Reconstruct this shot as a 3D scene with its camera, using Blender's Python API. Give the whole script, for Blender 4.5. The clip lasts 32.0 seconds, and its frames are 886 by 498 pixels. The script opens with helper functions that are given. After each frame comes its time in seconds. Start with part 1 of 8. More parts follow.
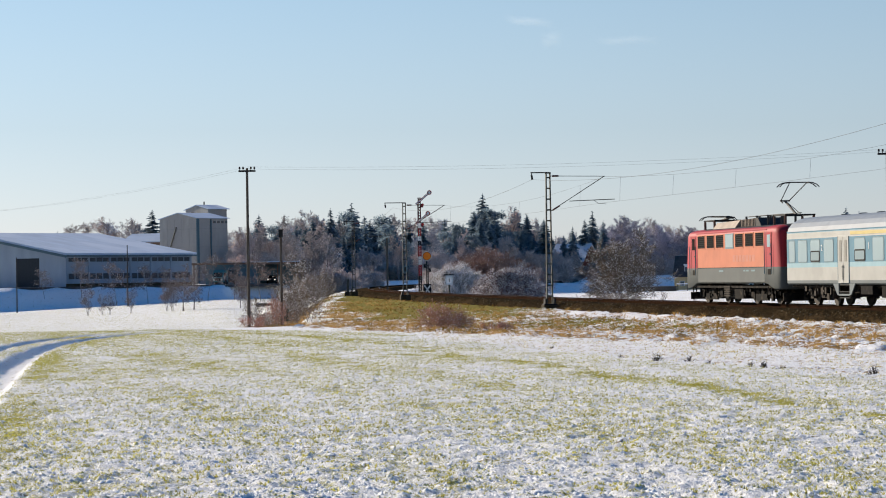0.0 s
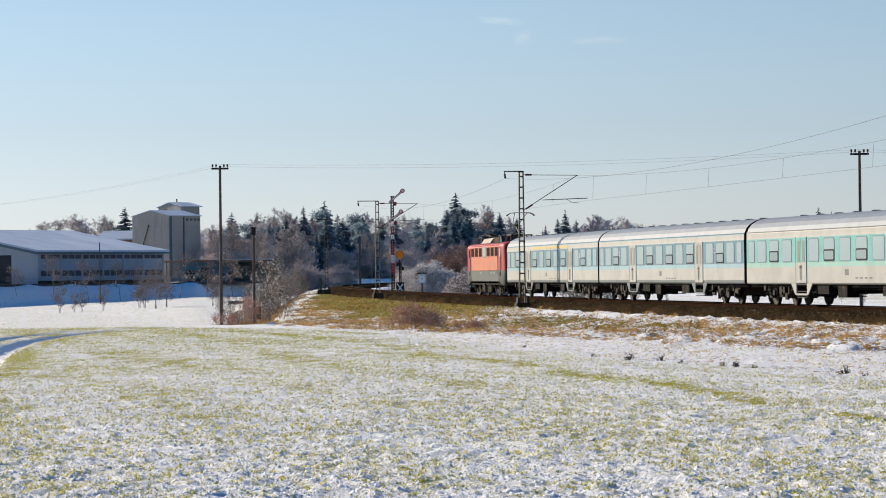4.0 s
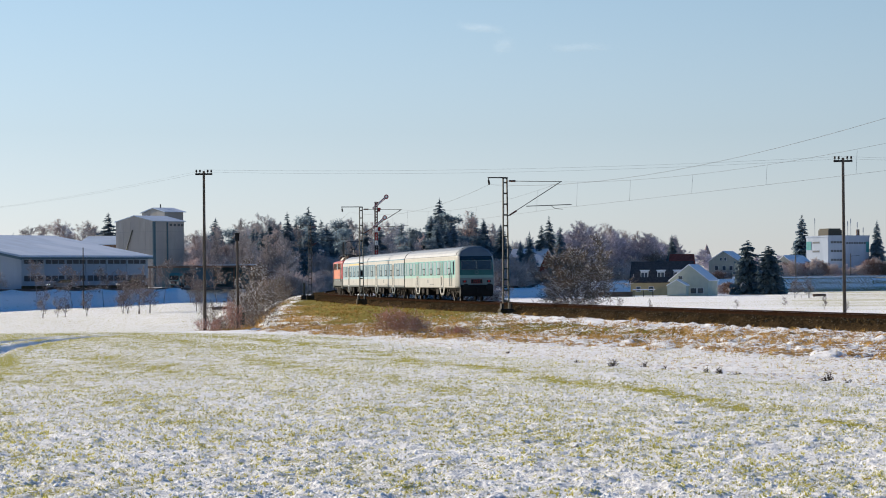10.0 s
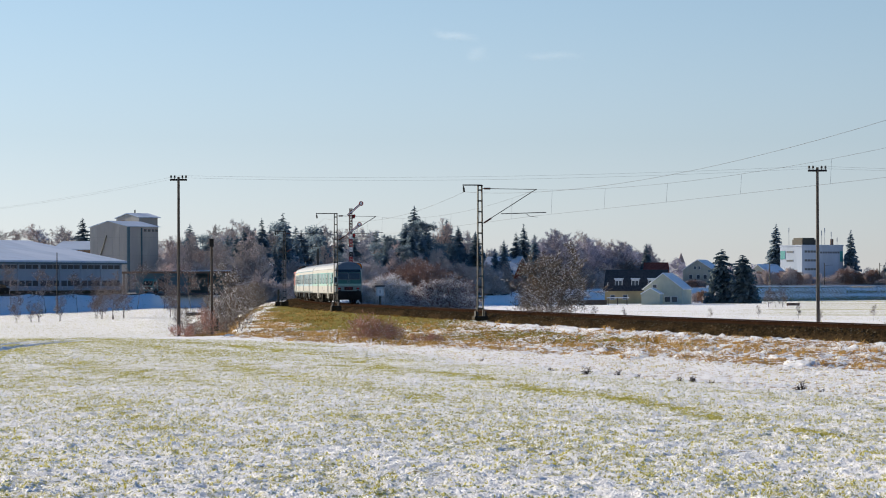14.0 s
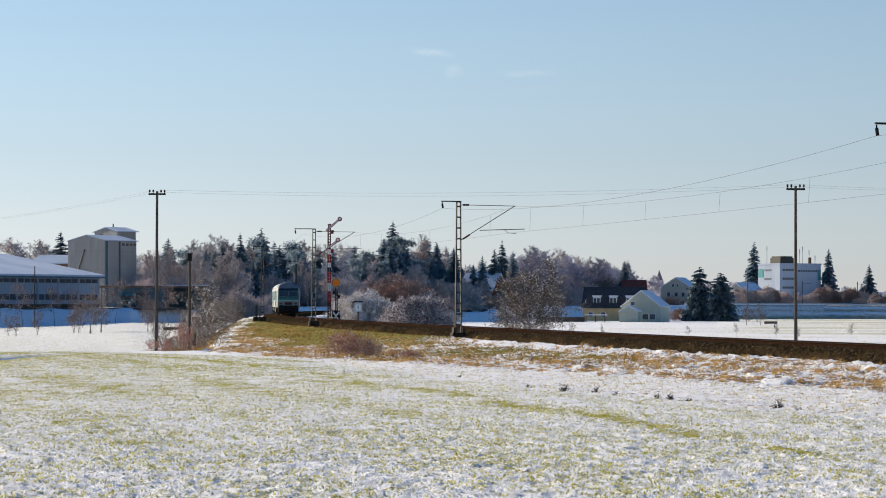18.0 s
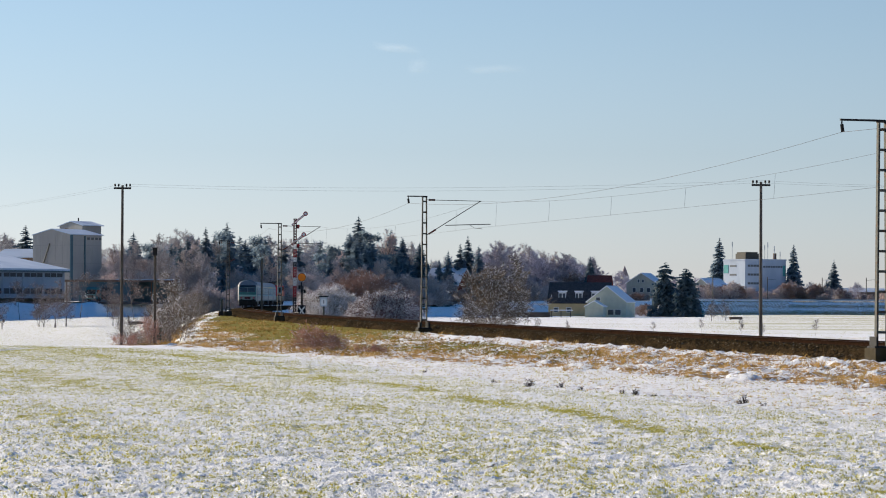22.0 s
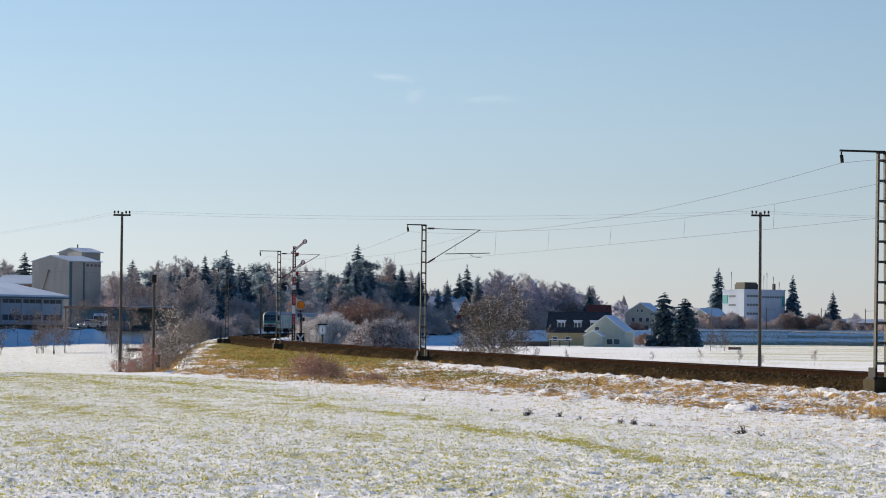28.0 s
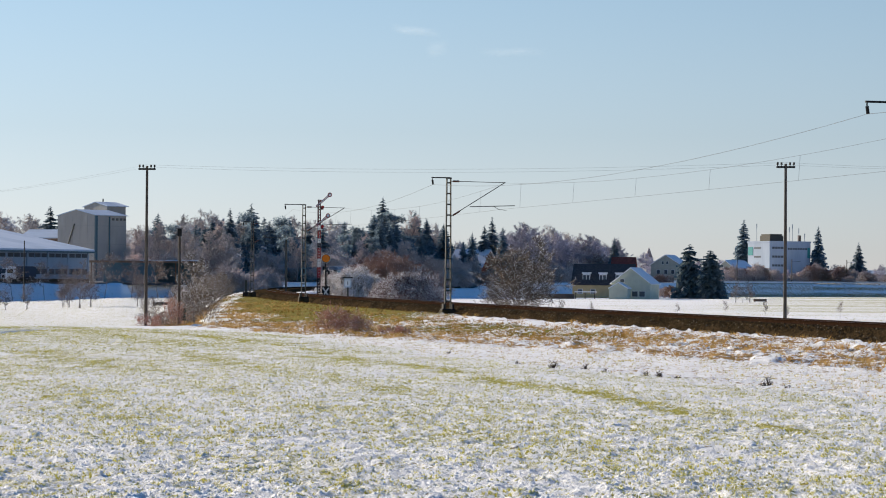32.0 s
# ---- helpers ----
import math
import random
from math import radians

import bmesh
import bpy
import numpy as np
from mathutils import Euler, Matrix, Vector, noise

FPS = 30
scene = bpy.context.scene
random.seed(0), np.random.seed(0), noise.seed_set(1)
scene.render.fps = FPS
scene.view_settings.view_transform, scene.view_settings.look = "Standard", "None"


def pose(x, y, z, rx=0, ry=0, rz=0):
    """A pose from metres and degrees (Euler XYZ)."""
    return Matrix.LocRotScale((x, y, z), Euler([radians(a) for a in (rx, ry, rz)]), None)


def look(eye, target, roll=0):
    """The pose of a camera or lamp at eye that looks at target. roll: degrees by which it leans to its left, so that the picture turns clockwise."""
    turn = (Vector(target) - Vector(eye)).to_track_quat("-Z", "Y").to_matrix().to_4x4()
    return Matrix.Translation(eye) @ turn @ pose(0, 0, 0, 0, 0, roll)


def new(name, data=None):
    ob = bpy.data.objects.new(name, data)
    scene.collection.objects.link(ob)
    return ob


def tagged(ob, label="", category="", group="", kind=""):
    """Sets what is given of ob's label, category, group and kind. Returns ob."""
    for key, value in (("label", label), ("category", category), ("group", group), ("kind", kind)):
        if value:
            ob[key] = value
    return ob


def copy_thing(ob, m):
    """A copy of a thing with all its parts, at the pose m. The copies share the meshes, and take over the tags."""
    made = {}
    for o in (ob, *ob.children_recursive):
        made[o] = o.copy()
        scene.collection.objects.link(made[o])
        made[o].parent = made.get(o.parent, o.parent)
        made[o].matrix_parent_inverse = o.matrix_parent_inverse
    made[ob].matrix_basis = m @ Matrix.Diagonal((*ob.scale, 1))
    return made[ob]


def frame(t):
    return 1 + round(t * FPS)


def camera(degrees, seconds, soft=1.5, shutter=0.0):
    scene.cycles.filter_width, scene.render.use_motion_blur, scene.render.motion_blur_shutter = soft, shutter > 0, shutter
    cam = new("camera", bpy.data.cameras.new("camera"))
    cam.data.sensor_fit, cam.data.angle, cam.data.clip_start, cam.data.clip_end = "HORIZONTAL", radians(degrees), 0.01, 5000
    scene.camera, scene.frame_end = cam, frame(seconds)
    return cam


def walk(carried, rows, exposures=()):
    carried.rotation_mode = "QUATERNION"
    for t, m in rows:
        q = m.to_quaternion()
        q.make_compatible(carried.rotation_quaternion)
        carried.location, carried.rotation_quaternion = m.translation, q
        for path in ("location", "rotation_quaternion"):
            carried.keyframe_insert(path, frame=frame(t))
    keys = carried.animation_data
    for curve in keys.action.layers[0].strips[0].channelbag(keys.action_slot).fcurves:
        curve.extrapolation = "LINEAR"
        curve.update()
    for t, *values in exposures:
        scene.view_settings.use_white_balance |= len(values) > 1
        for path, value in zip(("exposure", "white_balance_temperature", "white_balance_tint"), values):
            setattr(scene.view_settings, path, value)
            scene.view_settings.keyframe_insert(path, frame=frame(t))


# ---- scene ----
EYE = 1.6


def view(yaw, pitch, roll):
    """Camera pose at the standpoint: degrees to the right, upwards, and lean to the left."""
    return pose(0, 0, EYE, 90 + pitch, 0, -yaw) @ pose(0, 0, 0, 0, 0, roll)


cam = camera(20.38, 32.0, soft=1.0)
walk(cam, [
    (0, view(-0.898, 0.619, -0.865)), (0.5, view(-0.783, 0.714, -0.768)), (1, view(-0.574, 0.821, -0.707)), (1.5, view(-0.326, 0.925, -0.673)),
    (2, view(-0.068, 0.983, -0.587)), (2.5, view(0.000, 0.959, -0.644)), (3, view(-0.166, 0.725, -0.682)), (3.5, view(-0.251, 0.580, -0.657)),
    (5.5, view(-0.306, 0.571, -0.671)), (6, view(-0.239, 0.647, -0.592)), (6.5, view(-0.166, 0.745, -0.582)), (7, view(-0.076, 0.738, -0.651)),
    (7.5, view(-0.091, 0.653, -0.677)), (8, view(-0.122, 0.588, -0.670)), (8.5, view(-0.048, 0.615, -0.682)), (9, view(-0.000, 0.635, -0.670)),
    (9.5, view(0.061, 0.712, -0.643)), (10, view(0.110, 0.711, -0.535)), (10.5, view(0.231, 0.706, -0.491)), (11, view(0.411, 0.722, -0.433)),
    (11.5, view(0.532, 0.754, -0.407)), (12, view(0.621, 0.810, -0.353)), (12.5, view(0.640, 0.848, -0.274)), (13, view(0.652, 0.886, -0.317)),
    (13.5, view(0.654, 0.885, -0.282)), (14, view(0.703, 0.874, -0.212)), (14.5, view(0.735, 0.953, -0.092)), (16.5, view(0.964, 1.108, 0.136)),
    (17, view(1.097, 1.082, 0.133)), (17.5, view(1.162, 1.154, 0.120)), (18, view(1.205, 1.249, 0.145)), (18.5, view(1.255, 1.270, 0.193)),
    (19, view(1.281, 1.258, 0.259)), (19.5, view(1.395, 1.276, 0.352)), (20, view(1.691, 1.308, 0.453)), (20.5, view(1.832, 1.300, 0.456)),
    (21, view(1.870, 1.314, 0.369)), (21.5, view(1.898, 1.280, 0.318)), (22, view(2.000, 1.135, 0.279)), (22.5, view(2.166, 0.930, 0.228)),
    (23, view(2.078, 0.860, 0.327)), (23.5, view(1.896, 0.843, 0.460)), (24, view(1.762, 0.864, 0.511)), (24.5, view(1.675, 0.926, 0.527)),
    (25, view(1.714, 1.138, 0.582)), (25.5, view(1.902, 1.376, 0.623)), (27.5, view(1.905, 1.705, 0.510)), (28, view(2.013, 1.800, 0.590)),
    (28.5, view(2.063, 1.962, 0.669)), (29, view(2.060, 1.969, 0.679)), (29.5, view(1.929, 1.560, 0.588)), (30, view(1.982, 1.105, 0.580)),
    (30.5, view(1.951, 1.082, 0.558)), (31, view(1.713, 1.051, 0.497)), (31.5, view(1.618, 0.998, 0.560)), (32, view(1.442, 0.699, 0.406)),
], [(0, 0.69, 6600, 9), (32, 0.69, 6600, 9)])

# ---- light ----
SUN_AZ, SUN_EL = -45.0, 20.0   # degrees to the right of +y, above the horizon
world = bpy.data.worlds.new("winter_sky")
scene.world = world
world.use_nodes = True
wn, wl = world.node_tree.nodes, world.node_tree.links
sky = wn.new("ShaderNodeTexSky")
sky.sky_type, sky.sun_disc = "NISHITA", False
sky.sun_elevation, sky.sun_rotation = radians(SUN_EL), radians(SUN_AZ)
sky.altitude, sky.air_density, sky.dust_density, sky.ozone_density = 500, 1.0, 0.2, 3.2
pale = wn.new("ShaderNodeHueSaturation")
# the haze near the horizon is pale, the sky overhead a clear blue
way = wn.new("ShaderNodeTexCoord")
axes = wn.new("ShaderNodeSeparateXYZ")
wl.new(way.outputs["Generated"], axes.inputs[0])
clear = wn.new("ShaderNodeMapRange")
clear.inputs["From Min"].default_value, clear.inputs["From Max"].default_value = 0.05, 0.5
clear.inputs["To Min"].default_value, clear.inputs["To Max"].default_value = 0.50, 1.45
wl.new(axes.outputs["Z"], clear.inputs["Value"])
wl.new(clear.outputs["Result"], pale.inputs["Saturation"])
wl.new(sky.outputs["Color"], pale.inputs["Color"])
cool = wn.new("ShaderNodeMix")
cool.data_type, cool.blend_type = "RGBA", "MULTIPLY"
cool.inputs[0].default_value = 1.0
hue = wn.new("ShaderNodeMix")
hue.data_type = "RGBA"
hue.inputs[7].default_value = (1.06, 1.30, 1.45, 1)
low = wn.new("ShaderNodeMix")
low.data_type = "RGBA"
low.inputs[6].default_value, low.inputs[7].default_value = (0.935, 0.955, 1.125, 1), (0.845, 0.955, 1.075, 1)
rise = wn.new("ShaderNodeMapRange")
rise.inputs["From Min"].default_value, rise.inputs["From Max"].default_value = 0.0, 0.11
wl.new(axes.outputs["Z"], rise.inputs["Value"])
wl.new(rise.outputs["Result"], low.inputs[0])
wl.new(low.outputs[2], hue.inputs[6])
lift = wn.new("ShaderNodeMapRange")
lift.inputs["From Min"].default_value, lift.inputs["From Max"].default_value = 0.0, 0.75
wl.new(axes.outputs["Z"], lift.inputs["Value"])
wl.new(lift.outputs["Result"], hue.inputs[0])
wl.new(hue.outputs[2], cool.inputs[7])
wl.new(pale.outputs["Color"], cool.inputs[6])
wl.new(cool.outputs[2], wn["Background"].inputs["Color"])
wn["Background"].inputs["Strength"].default_value = 0.0575
sun = new("sun", bpy.data.lights.new("sun", "SUN"))
sun.data.energy, sun.data.angle, sun.data.color = 4.9, radians(0.53), (1.0, 0.875, 0.715)
sa, se = radians(SUN_AZ), radians(SUN_EL)
sun.matrix_world = look((0, 0, 60), (-60 * math.sin(sa) * math.cos(se), -60 * math.cos(sa) * math.cos(se), 60 - 60 * math.sin(se)))


# ---- materials ----
def mat(name, color, rough=0.6, metal=0.0, spread=0.12, scale=3.0, bump=0.0, bump_scale=40.0, second=None, amount=0.5,
        second_scale=1.0, random_value=0.0, spec=0.12, leaf=0.0, stretch=(1, 1, 1)):
    """A principled material: base colour varied by grain and by larger stains, with optional fine relief."""
    m = bpy.data.materials.new(name)
    m.use_nodes = True
    n, l = m.node_tree.nodes, m.node_tree.links
    b = n["Principled BSDF"]
    b.inputs["Roughness"].default_value, b.inputs["Metallic"].default_value = rough, metal
    b.inputs["Specular IOR Level"].default_value = spec
    co = n.new("ShaderNodeTexCoord")
    mp = n.new("ShaderNodeMapping")
    mp.inputs["Scale"].default_value = stretch
    l.new(co.outputs["Object"], mp.inputs["Vector"])
    grain = n.new("ShaderNodeTexNoise")
    grain.inputs["Scale"].default_value, grain.inputs["Detail"].default_value = scale, 6
    l.new(mp.outputs["Vector"], grain.inputs["Vector"])
    ramp = n.new("ShaderNodeMapRange")
    ramp.inputs["From Min"].default_value, ramp.inputs["From Max"].default_value = 0.3, 0.7
    ramp.inputs["To Min"].default_value, ramp.inputs["To Max"].default_value = 1 - spread, 1 + spread
    l.new(grain.outputs["Fac"], ramp.inputs["Value"])
    mul = n.new("ShaderNodeMix")
    mul.data_type, mul.blend_type = "RGBA", "MULTIPLY"
    mul.inputs[0].default_value = 1.0
    mul.inputs[6].default_value = (*color, 1)
    l.new(ramp.outputs["Result"], mul.inputs[7])
    out = mul.outputs[2]
    if second:
        blot = n.new("ShaderNodeTexNoise")
        blot.inputs["Scale"].default_value, blot.inputs["Detail"].default_value = second_scale, 5
        l.new(mp.outputs["Vector"], blot.inputs["Vector"])
        edge = n.new("ShaderNodeMapRange")
        edge.inputs["From Min"].default_value, edge.inputs["From Max"].default_value = 0.62 - 0.3 * amount, 0.74 - 0.3 * amount
        l.new(blot.outputs["Fac"], edge.inputs["Value"])
        mix = n.new("ShaderNodeMix")
        mix.data_type = "RGBA"
        l.new(edge.outputs["Result"], mix.inputs[0])
        l.new(out, mix.inputs[6])
        mix.inputs[7].default_value = (*second, 1)
        out = mix.outputs[2]
    if random_value:
        info = n.new("ShaderNodeObjectInfo")
        vr = n.new("ShaderNodeMapRange")
        vr.inputs["To Min"].default_value, vr.inputs["To Max"].default_value = 1 - random_value, 1 + random_value
        l.new(info.outputs["Random"], vr.inputs["Value"])
        hm = n.new("ShaderNodeMix")
        hm.data_type, hm.blend_type = "RGBA", "MULTIPLY"
        hm.inputs[0].default_value = 1.0
        l.new(out, hm.inputs[6])
        l.new(vr.outputs["Result"], hm.inputs[7])
        out = hm.outputs[2]
    l.new(out, b.inputs["Base Color"])
    if leaf:
        tr = n.new("ShaderNodeBsdfTranslucent")
        l.new(out, tr.inputs["Color"])
        ms = n.new("ShaderNodeMixShader")
        ms.inputs[0].default_value = leaf
        l.new(b.outputs[0], ms.inputs[1])
        l.new(tr.outputs[0], ms.inputs[2])
        l.new(ms.outputs[0], n["Material Output"].inputs["Surface"])
    if bump:
        bt = n.new("ShaderNodeTexNoise")
        bt.inputs["Scale"].default_value, bt.inputs["Detail"].default_value = bump_scale, 4
        l.new(mp.outputs["Vector"], bt.inputs["Vector"])
        bp = n.new("ShaderNodeBump")
        bp.inputs["Strength"].default_value, bp.inputs["Distance"].default_value = bump, 0.02
        l.new(bt.outputs["Fac"], bp.inputs["Height"])
        l.new(bp.outputs["Normal"], b.inputs["Normal"])
    return m


def ground_material():
    """Thin wet snow over winter wheat, dry grass or moss; the attribute 'cover' says where which plants grow."""
    m = bpy.data.materials.new("snowy_ground")
    m.use_nodes = True
    n, l = m.node_tree.nodes, m.node_tree.links
    b = n["Principled BSDF"]
    b.inputs["Roughness"].default_value = 0.85
    b.inputs["Specular IOR Level"].default_value = 0.05
    co = n.new("ShaderNodeTexCoord")
    att = n.new("ShaderNodeAttribute")
    att.attribute_name = "cover"
    sep = n.new("ShaderNodeSeparateColor")
    l.new(att.outputs["Color"], sep.inputs["Color"])

    def tex(scale, detail=6, rough=0.6, stretch=None):
        t = n.new("ShaderNodeTexNoise")
        t.inputs["Scale"].default_value, t.inputs["Detail"].default_value, t.inputs["Roughness"].default_value = scale, detail, rough
        if stretch:
            mp = n.new("ShaderNodeMapping")
            mp.inputs["Scale"].default_value = stretch
            mp.inputs["Rotation"].default_value = (0, 0, radians(-12))
            l.new(co.outputs["Object"], mp.inputs["Vector"])
            l.new(mp.outputs["Vector"], t.inputs["Vector"])
        else:
            l.new(co.outputs["Object"], t.inputs["Vector"])
        return t.outputs["Fac"]

    def rng(src, a, c, lo=0.0, hi=1.0):
        r = n.new("ShaderNodeMapRange")
        for key, v in (("From Min", a), ("From Max", c), ("To Min", lo), ("To Max", hi)):
            r.inputs[key].default_value = v
        l.new(src, r.inputs["Value"])
        return r.outputs["Result"]

    def op(kind, a, c):
        o = n.new("ShaderNodeMath")
        o.operation = kind
        for i, v in enumerate((a, c)):
            if isinstance(v, (int, float)):
                o.inputs[i].default_value = v
            else:
                l.new(v, o.inputs[i])
        return o.outputs[0]

    def mix(fac, a, c):
        o = n.new("ShaderNodeMix")
        o.data_type = "RGBA"
        l.new(fac, o.inputs[0])
        for i, v in ((6, a), (7, c)):
            if isinstance(v, tuple):
                o.inputs[i].default_value = (*v, 1)
            else:
                l.new(v, o.inputs[i])
        return o.outputs[2]

    fine, mid, broad, coarse = tex(26.0, 8, 0.75), tex(3.2, 6), tex(0.16, 5), tex(0.9, 5)
    rows = tex(1.0, 7, 0.7, (4.5, 0.55, 1.0))
    snow = mix(rng(mid, 0.35, 0.7), (0.91, 0.91, 0.905), (0.86, 0.865, 0.86))
    grass = mix(rng(tex(5.0, 5), 0.3, 0.7), (0.27, 0.26, 0.03), (0.50, 0.45, 0.11))
    dry = mix(rng(tex(1.4, 6), 0.35, 0.65), (0.42, 0.275, 0.10), (0.24, 0.135, 0.06))
    moss = mix(rng(tex(1.1, 6), 0.48, 0.74), (0.20, 0.172, 0.022), (0.20, 0.105, 0.022))
    # each cover pierces the snow where grain and patches together pass a threshold
    def pierce(amount):
        v = op("ADD", op("ADD", op("MULTIPLY", fine, 0.50), op("MULTIPLY", rows, 0.30)), op("ADD", op("MULTIPLY", mid, 0.10), op("MULTIPLY", op("ADD", broad, coarse), 0.05)))
        return rng(op("ADD", v, op("MULTIPLY", amount, 0.33)), 0.61, 0.665)
    speck = op("ADD", op("MULTIPLY", tex(6.5, 5, 0.65), 0.7), op("MULTIPLY", tex(1.6, 4), 0.3))
    c = mix(pierce(sep.outputs["Red"]), snow, grass)
    c = mix(rng(op("ADD", speck, op("MULTIPLY", sep.outputs["Green"], 0.30)), 0.60, 0.645), c, dry)
    c = mix(rng(op("ADD", speck, op("MULTIPLY", sep.outputs["Blue"], 0.36)), 0.60, 0.645), c, moss)
    l.new(c, b.inputs["Base Color"])
    bp = n.new("ShaderNodeBump")
    bp.inputs["Strength"].default_value, bp.inputs["Distance"].default_value = 0.85, 0.06
    l.new(op("ADD", op("MULTIPLY", tex(30.0, 7, 0.72), 0.95), op("MULTIPLY", tex(7.0, 5), 0.6)), bp.inputs["Height"])
    l.new(bp.outputs["Normal"], b.inputs["Normal"])
    return m


def glass_material(name, tint, rough=0.05):
    m = bpy.data.materials.new(name)
    m.use_nodes = True
    b = m.node_tree.nodes["Principled BSDF"]
    b.inputs["Base Color"].default_value = (*tint, 1)
    b.inputs["Roughness"].default_value = rough
    b.inputs["Specular IOR Level"].default_value = 0.8
    return m


GROUND = ground_material()
SNOW = mat("snow", (0.80, 0.81, 0.84), 0.8, spread=0.04, scale=2.0, bump=0.3, bump_scale=6)
BALLAST = mat("ballast", (0.044, 0.029, 0.015), 0.9, spec=0.0, spread=0.5, scale=14, bump=0.9, bump_scale=22, second=(0.07, 0.048, 0.026), amount=0.3, second_scale=9)
STONE = mat("ballast_stone", (0.082, 0.054, 0.025), 0.9, spec=0.0, spread=0.5, scale=7)
STONEPALE = mat("pale_ballast_stone", (0.16, 0.125, 0.08), 0.9, spread=0.3, scale=7)
RUST = mat("rusty_rail", (0.028, 0.015, 0.009), 0.9, spec=0.0, spread=0.3, scale=5)
RAILHEAD = mat("rail_head", (0.20, 0.17, 0.15), 0.45, metal=0.7)
SLEEPER = mat("sleeper", (0.060, 0.042, 0.027), 0.9, spec=0.0, spread=0.3, scale=4)
WOOD = mat("pole_wood", (0.095, 0.075, 0.058), 0.85, spread=0.3, scale=4, stretch=(6, 6, 0.4), second=(0.12, 0.11, 0.10), amount=0.4, second_scale=2)
STEEL = mat("mast_steel", (0.075, 0.078, 0.068), 0.65, metal=0.2, spread=0.3, scale=6, second=(0.10, 0.055, 0.03), amount=0.25, second_scale=7)
DARK = mat("dark_steel", (0.02, 0.02, 0.02), 0.6, spread=0.2, scale=6)
WIRE = mat("wire", (0.26, 0.26, 0.27), 0.5, metal=0.2)
CONCRETE = mat("concrete", (0.046, 0.035, 0.016), 0.9, spread=0.25, scale=3, second=(0.055, 0.045, 0.03), amount=0.45, second_scale=2.2)
INSUL = mat("insulator", (0.12, 0.06, 0.045), 0.25)


# ---- building blocks ----
def part(name, bm, material, parent=None, label="", smooth=False, category="", kind="", group=""):
    """One bmesh as ONE mesh object, under a thing or a part."""
    me = bpy.data.meshes.new(name)
    bm.to_mesh(me)
    bm.free()
    for m in material if isinstance(material, (list, tuple)) else [material]:
        me.materials.append(m)
    if smooth:
        me.shade_smooth()
    ob = new(name, me)
    ob.parent = parent
    return tagged(ob, label, category, group, kind)


def mesh_part(name, verts, faces, material, parent=None, label="", smooth=False, category="", kind="", group="", slots=None):
    me = bpy.data.meshes.new(name)
    me.from_pydata([tuple(v) for v in verts] if not hasattr(verts, "tolist") else verts.tolist(), [],
                   faces if not hasattr(faces, "tolist") else faces.tolist())
    for m in material if isinstance(material, (list, tuple)) else [material]:
        me.materials.append(m)
    if slots is not None:
        me.polygons.foreach_set("material_index", np.asarray(slots, dtype=np.int32))
    if smooth:
        me.shade_smooth()
    ob = new(name, me)
    ob.parent = parent
    return tagged(ob, label, category, group, kind)


def thing(name, m, label, category, group="", kind=""):
    """An Empty at the base of a thing, which parents its parts."""
    ob = new(name)
    ob.empty_display_size = 0.2
    ob.matrix_basis = m
    return tagged(ob, label, category, group, kind)


def box(bm, x0, x1, y0, y1, z0, z1, m=None):
    vs = [bm.verts.new((x, y, z)) for x in (x0, x1) for y in (y0, y1) for z in (z0, z1)]
    if m is not None:
        for v in vs:
            v.co = m @ v.co
    for f in ((0, 1, 3, 2), (4, 6, 7, 5), (0, 4, 5, 1), (2, 3, 7, 6), (0, 2, 6, 4), (1, 5, 7, 3)):
        bm.faces.new([vs[i] for i in f])
    return vs


def bar(bm, a, b, r, sides=6, r2=None):
    """A round bar from a to b."""
    a, b = Vector(a), Vector(b)
    q = (b - a).to_track_quat("Z", "Y")
    rings = []
    for p, rr in ((a, r), (b, r if r2 is None else r2)):
        rings.append([bm.verts.new(p + q @ Vector((rr * math.cos(i * math.tau / sides), rr * math.sin(i * math.tau / sides), 0))) for i in range(sides)])
    for i in range(sides):
        j = (i + 1) % sides
        bm.faces.new((rings[0][i], rings[0][j], rings[1][j], rings[1][i]))
    bm.faces.new(rings[0][::-1])
    bm.faces.new(rings[1])


def made(fn, *a, **k):
    bm = bmesh.new()
    fn(bm, *a, **k)
    return bm


def boxes(*rows):
    bm = bmesh.new()
    for r in rows:
        box(bm, *r)
    return bm


def bars(*rows):
    bm = bmesh.new()
    for r in rows:
        bar(bm, *r)
    return bm


def polar(az, d, z=0.0):
    return Vector((d * math.sin(radians(az)), d * math.cos(radians(az)), z))


def vnoise(x, y, seed=0):
    """Smooth value noise in -1..1 for arrays."""
    xi, yi = np.floor(x).astype(np.int64), np.floor(y).astype(np.int64)
    fx, fy = x - xi, y - yi
    fx, fy = fx * fx * (3 - 2 * fx), fy * fy * (3 - 2 * fy)

    def h(i, j):
        k = (i * 374761393 + j * 668265263 + seed * 974634777) & 0x7FFFFFFF
        k = ((k ^ (k >> 13)) * 1274126177) & 0x7FFFFFFF
        return ((k ^ (k >> 16)) & 0xFFFF) / 32767.5 - 1
    a, b, c, d = h(xi, yi), h(xi + 1, yi), h(xi, yi + 1), h(xi + 1, yi + 1)
    return (a * (1 - fx) + b * fx) * (1 - fy) + (c * (1 - fx) + d * fx) * fy


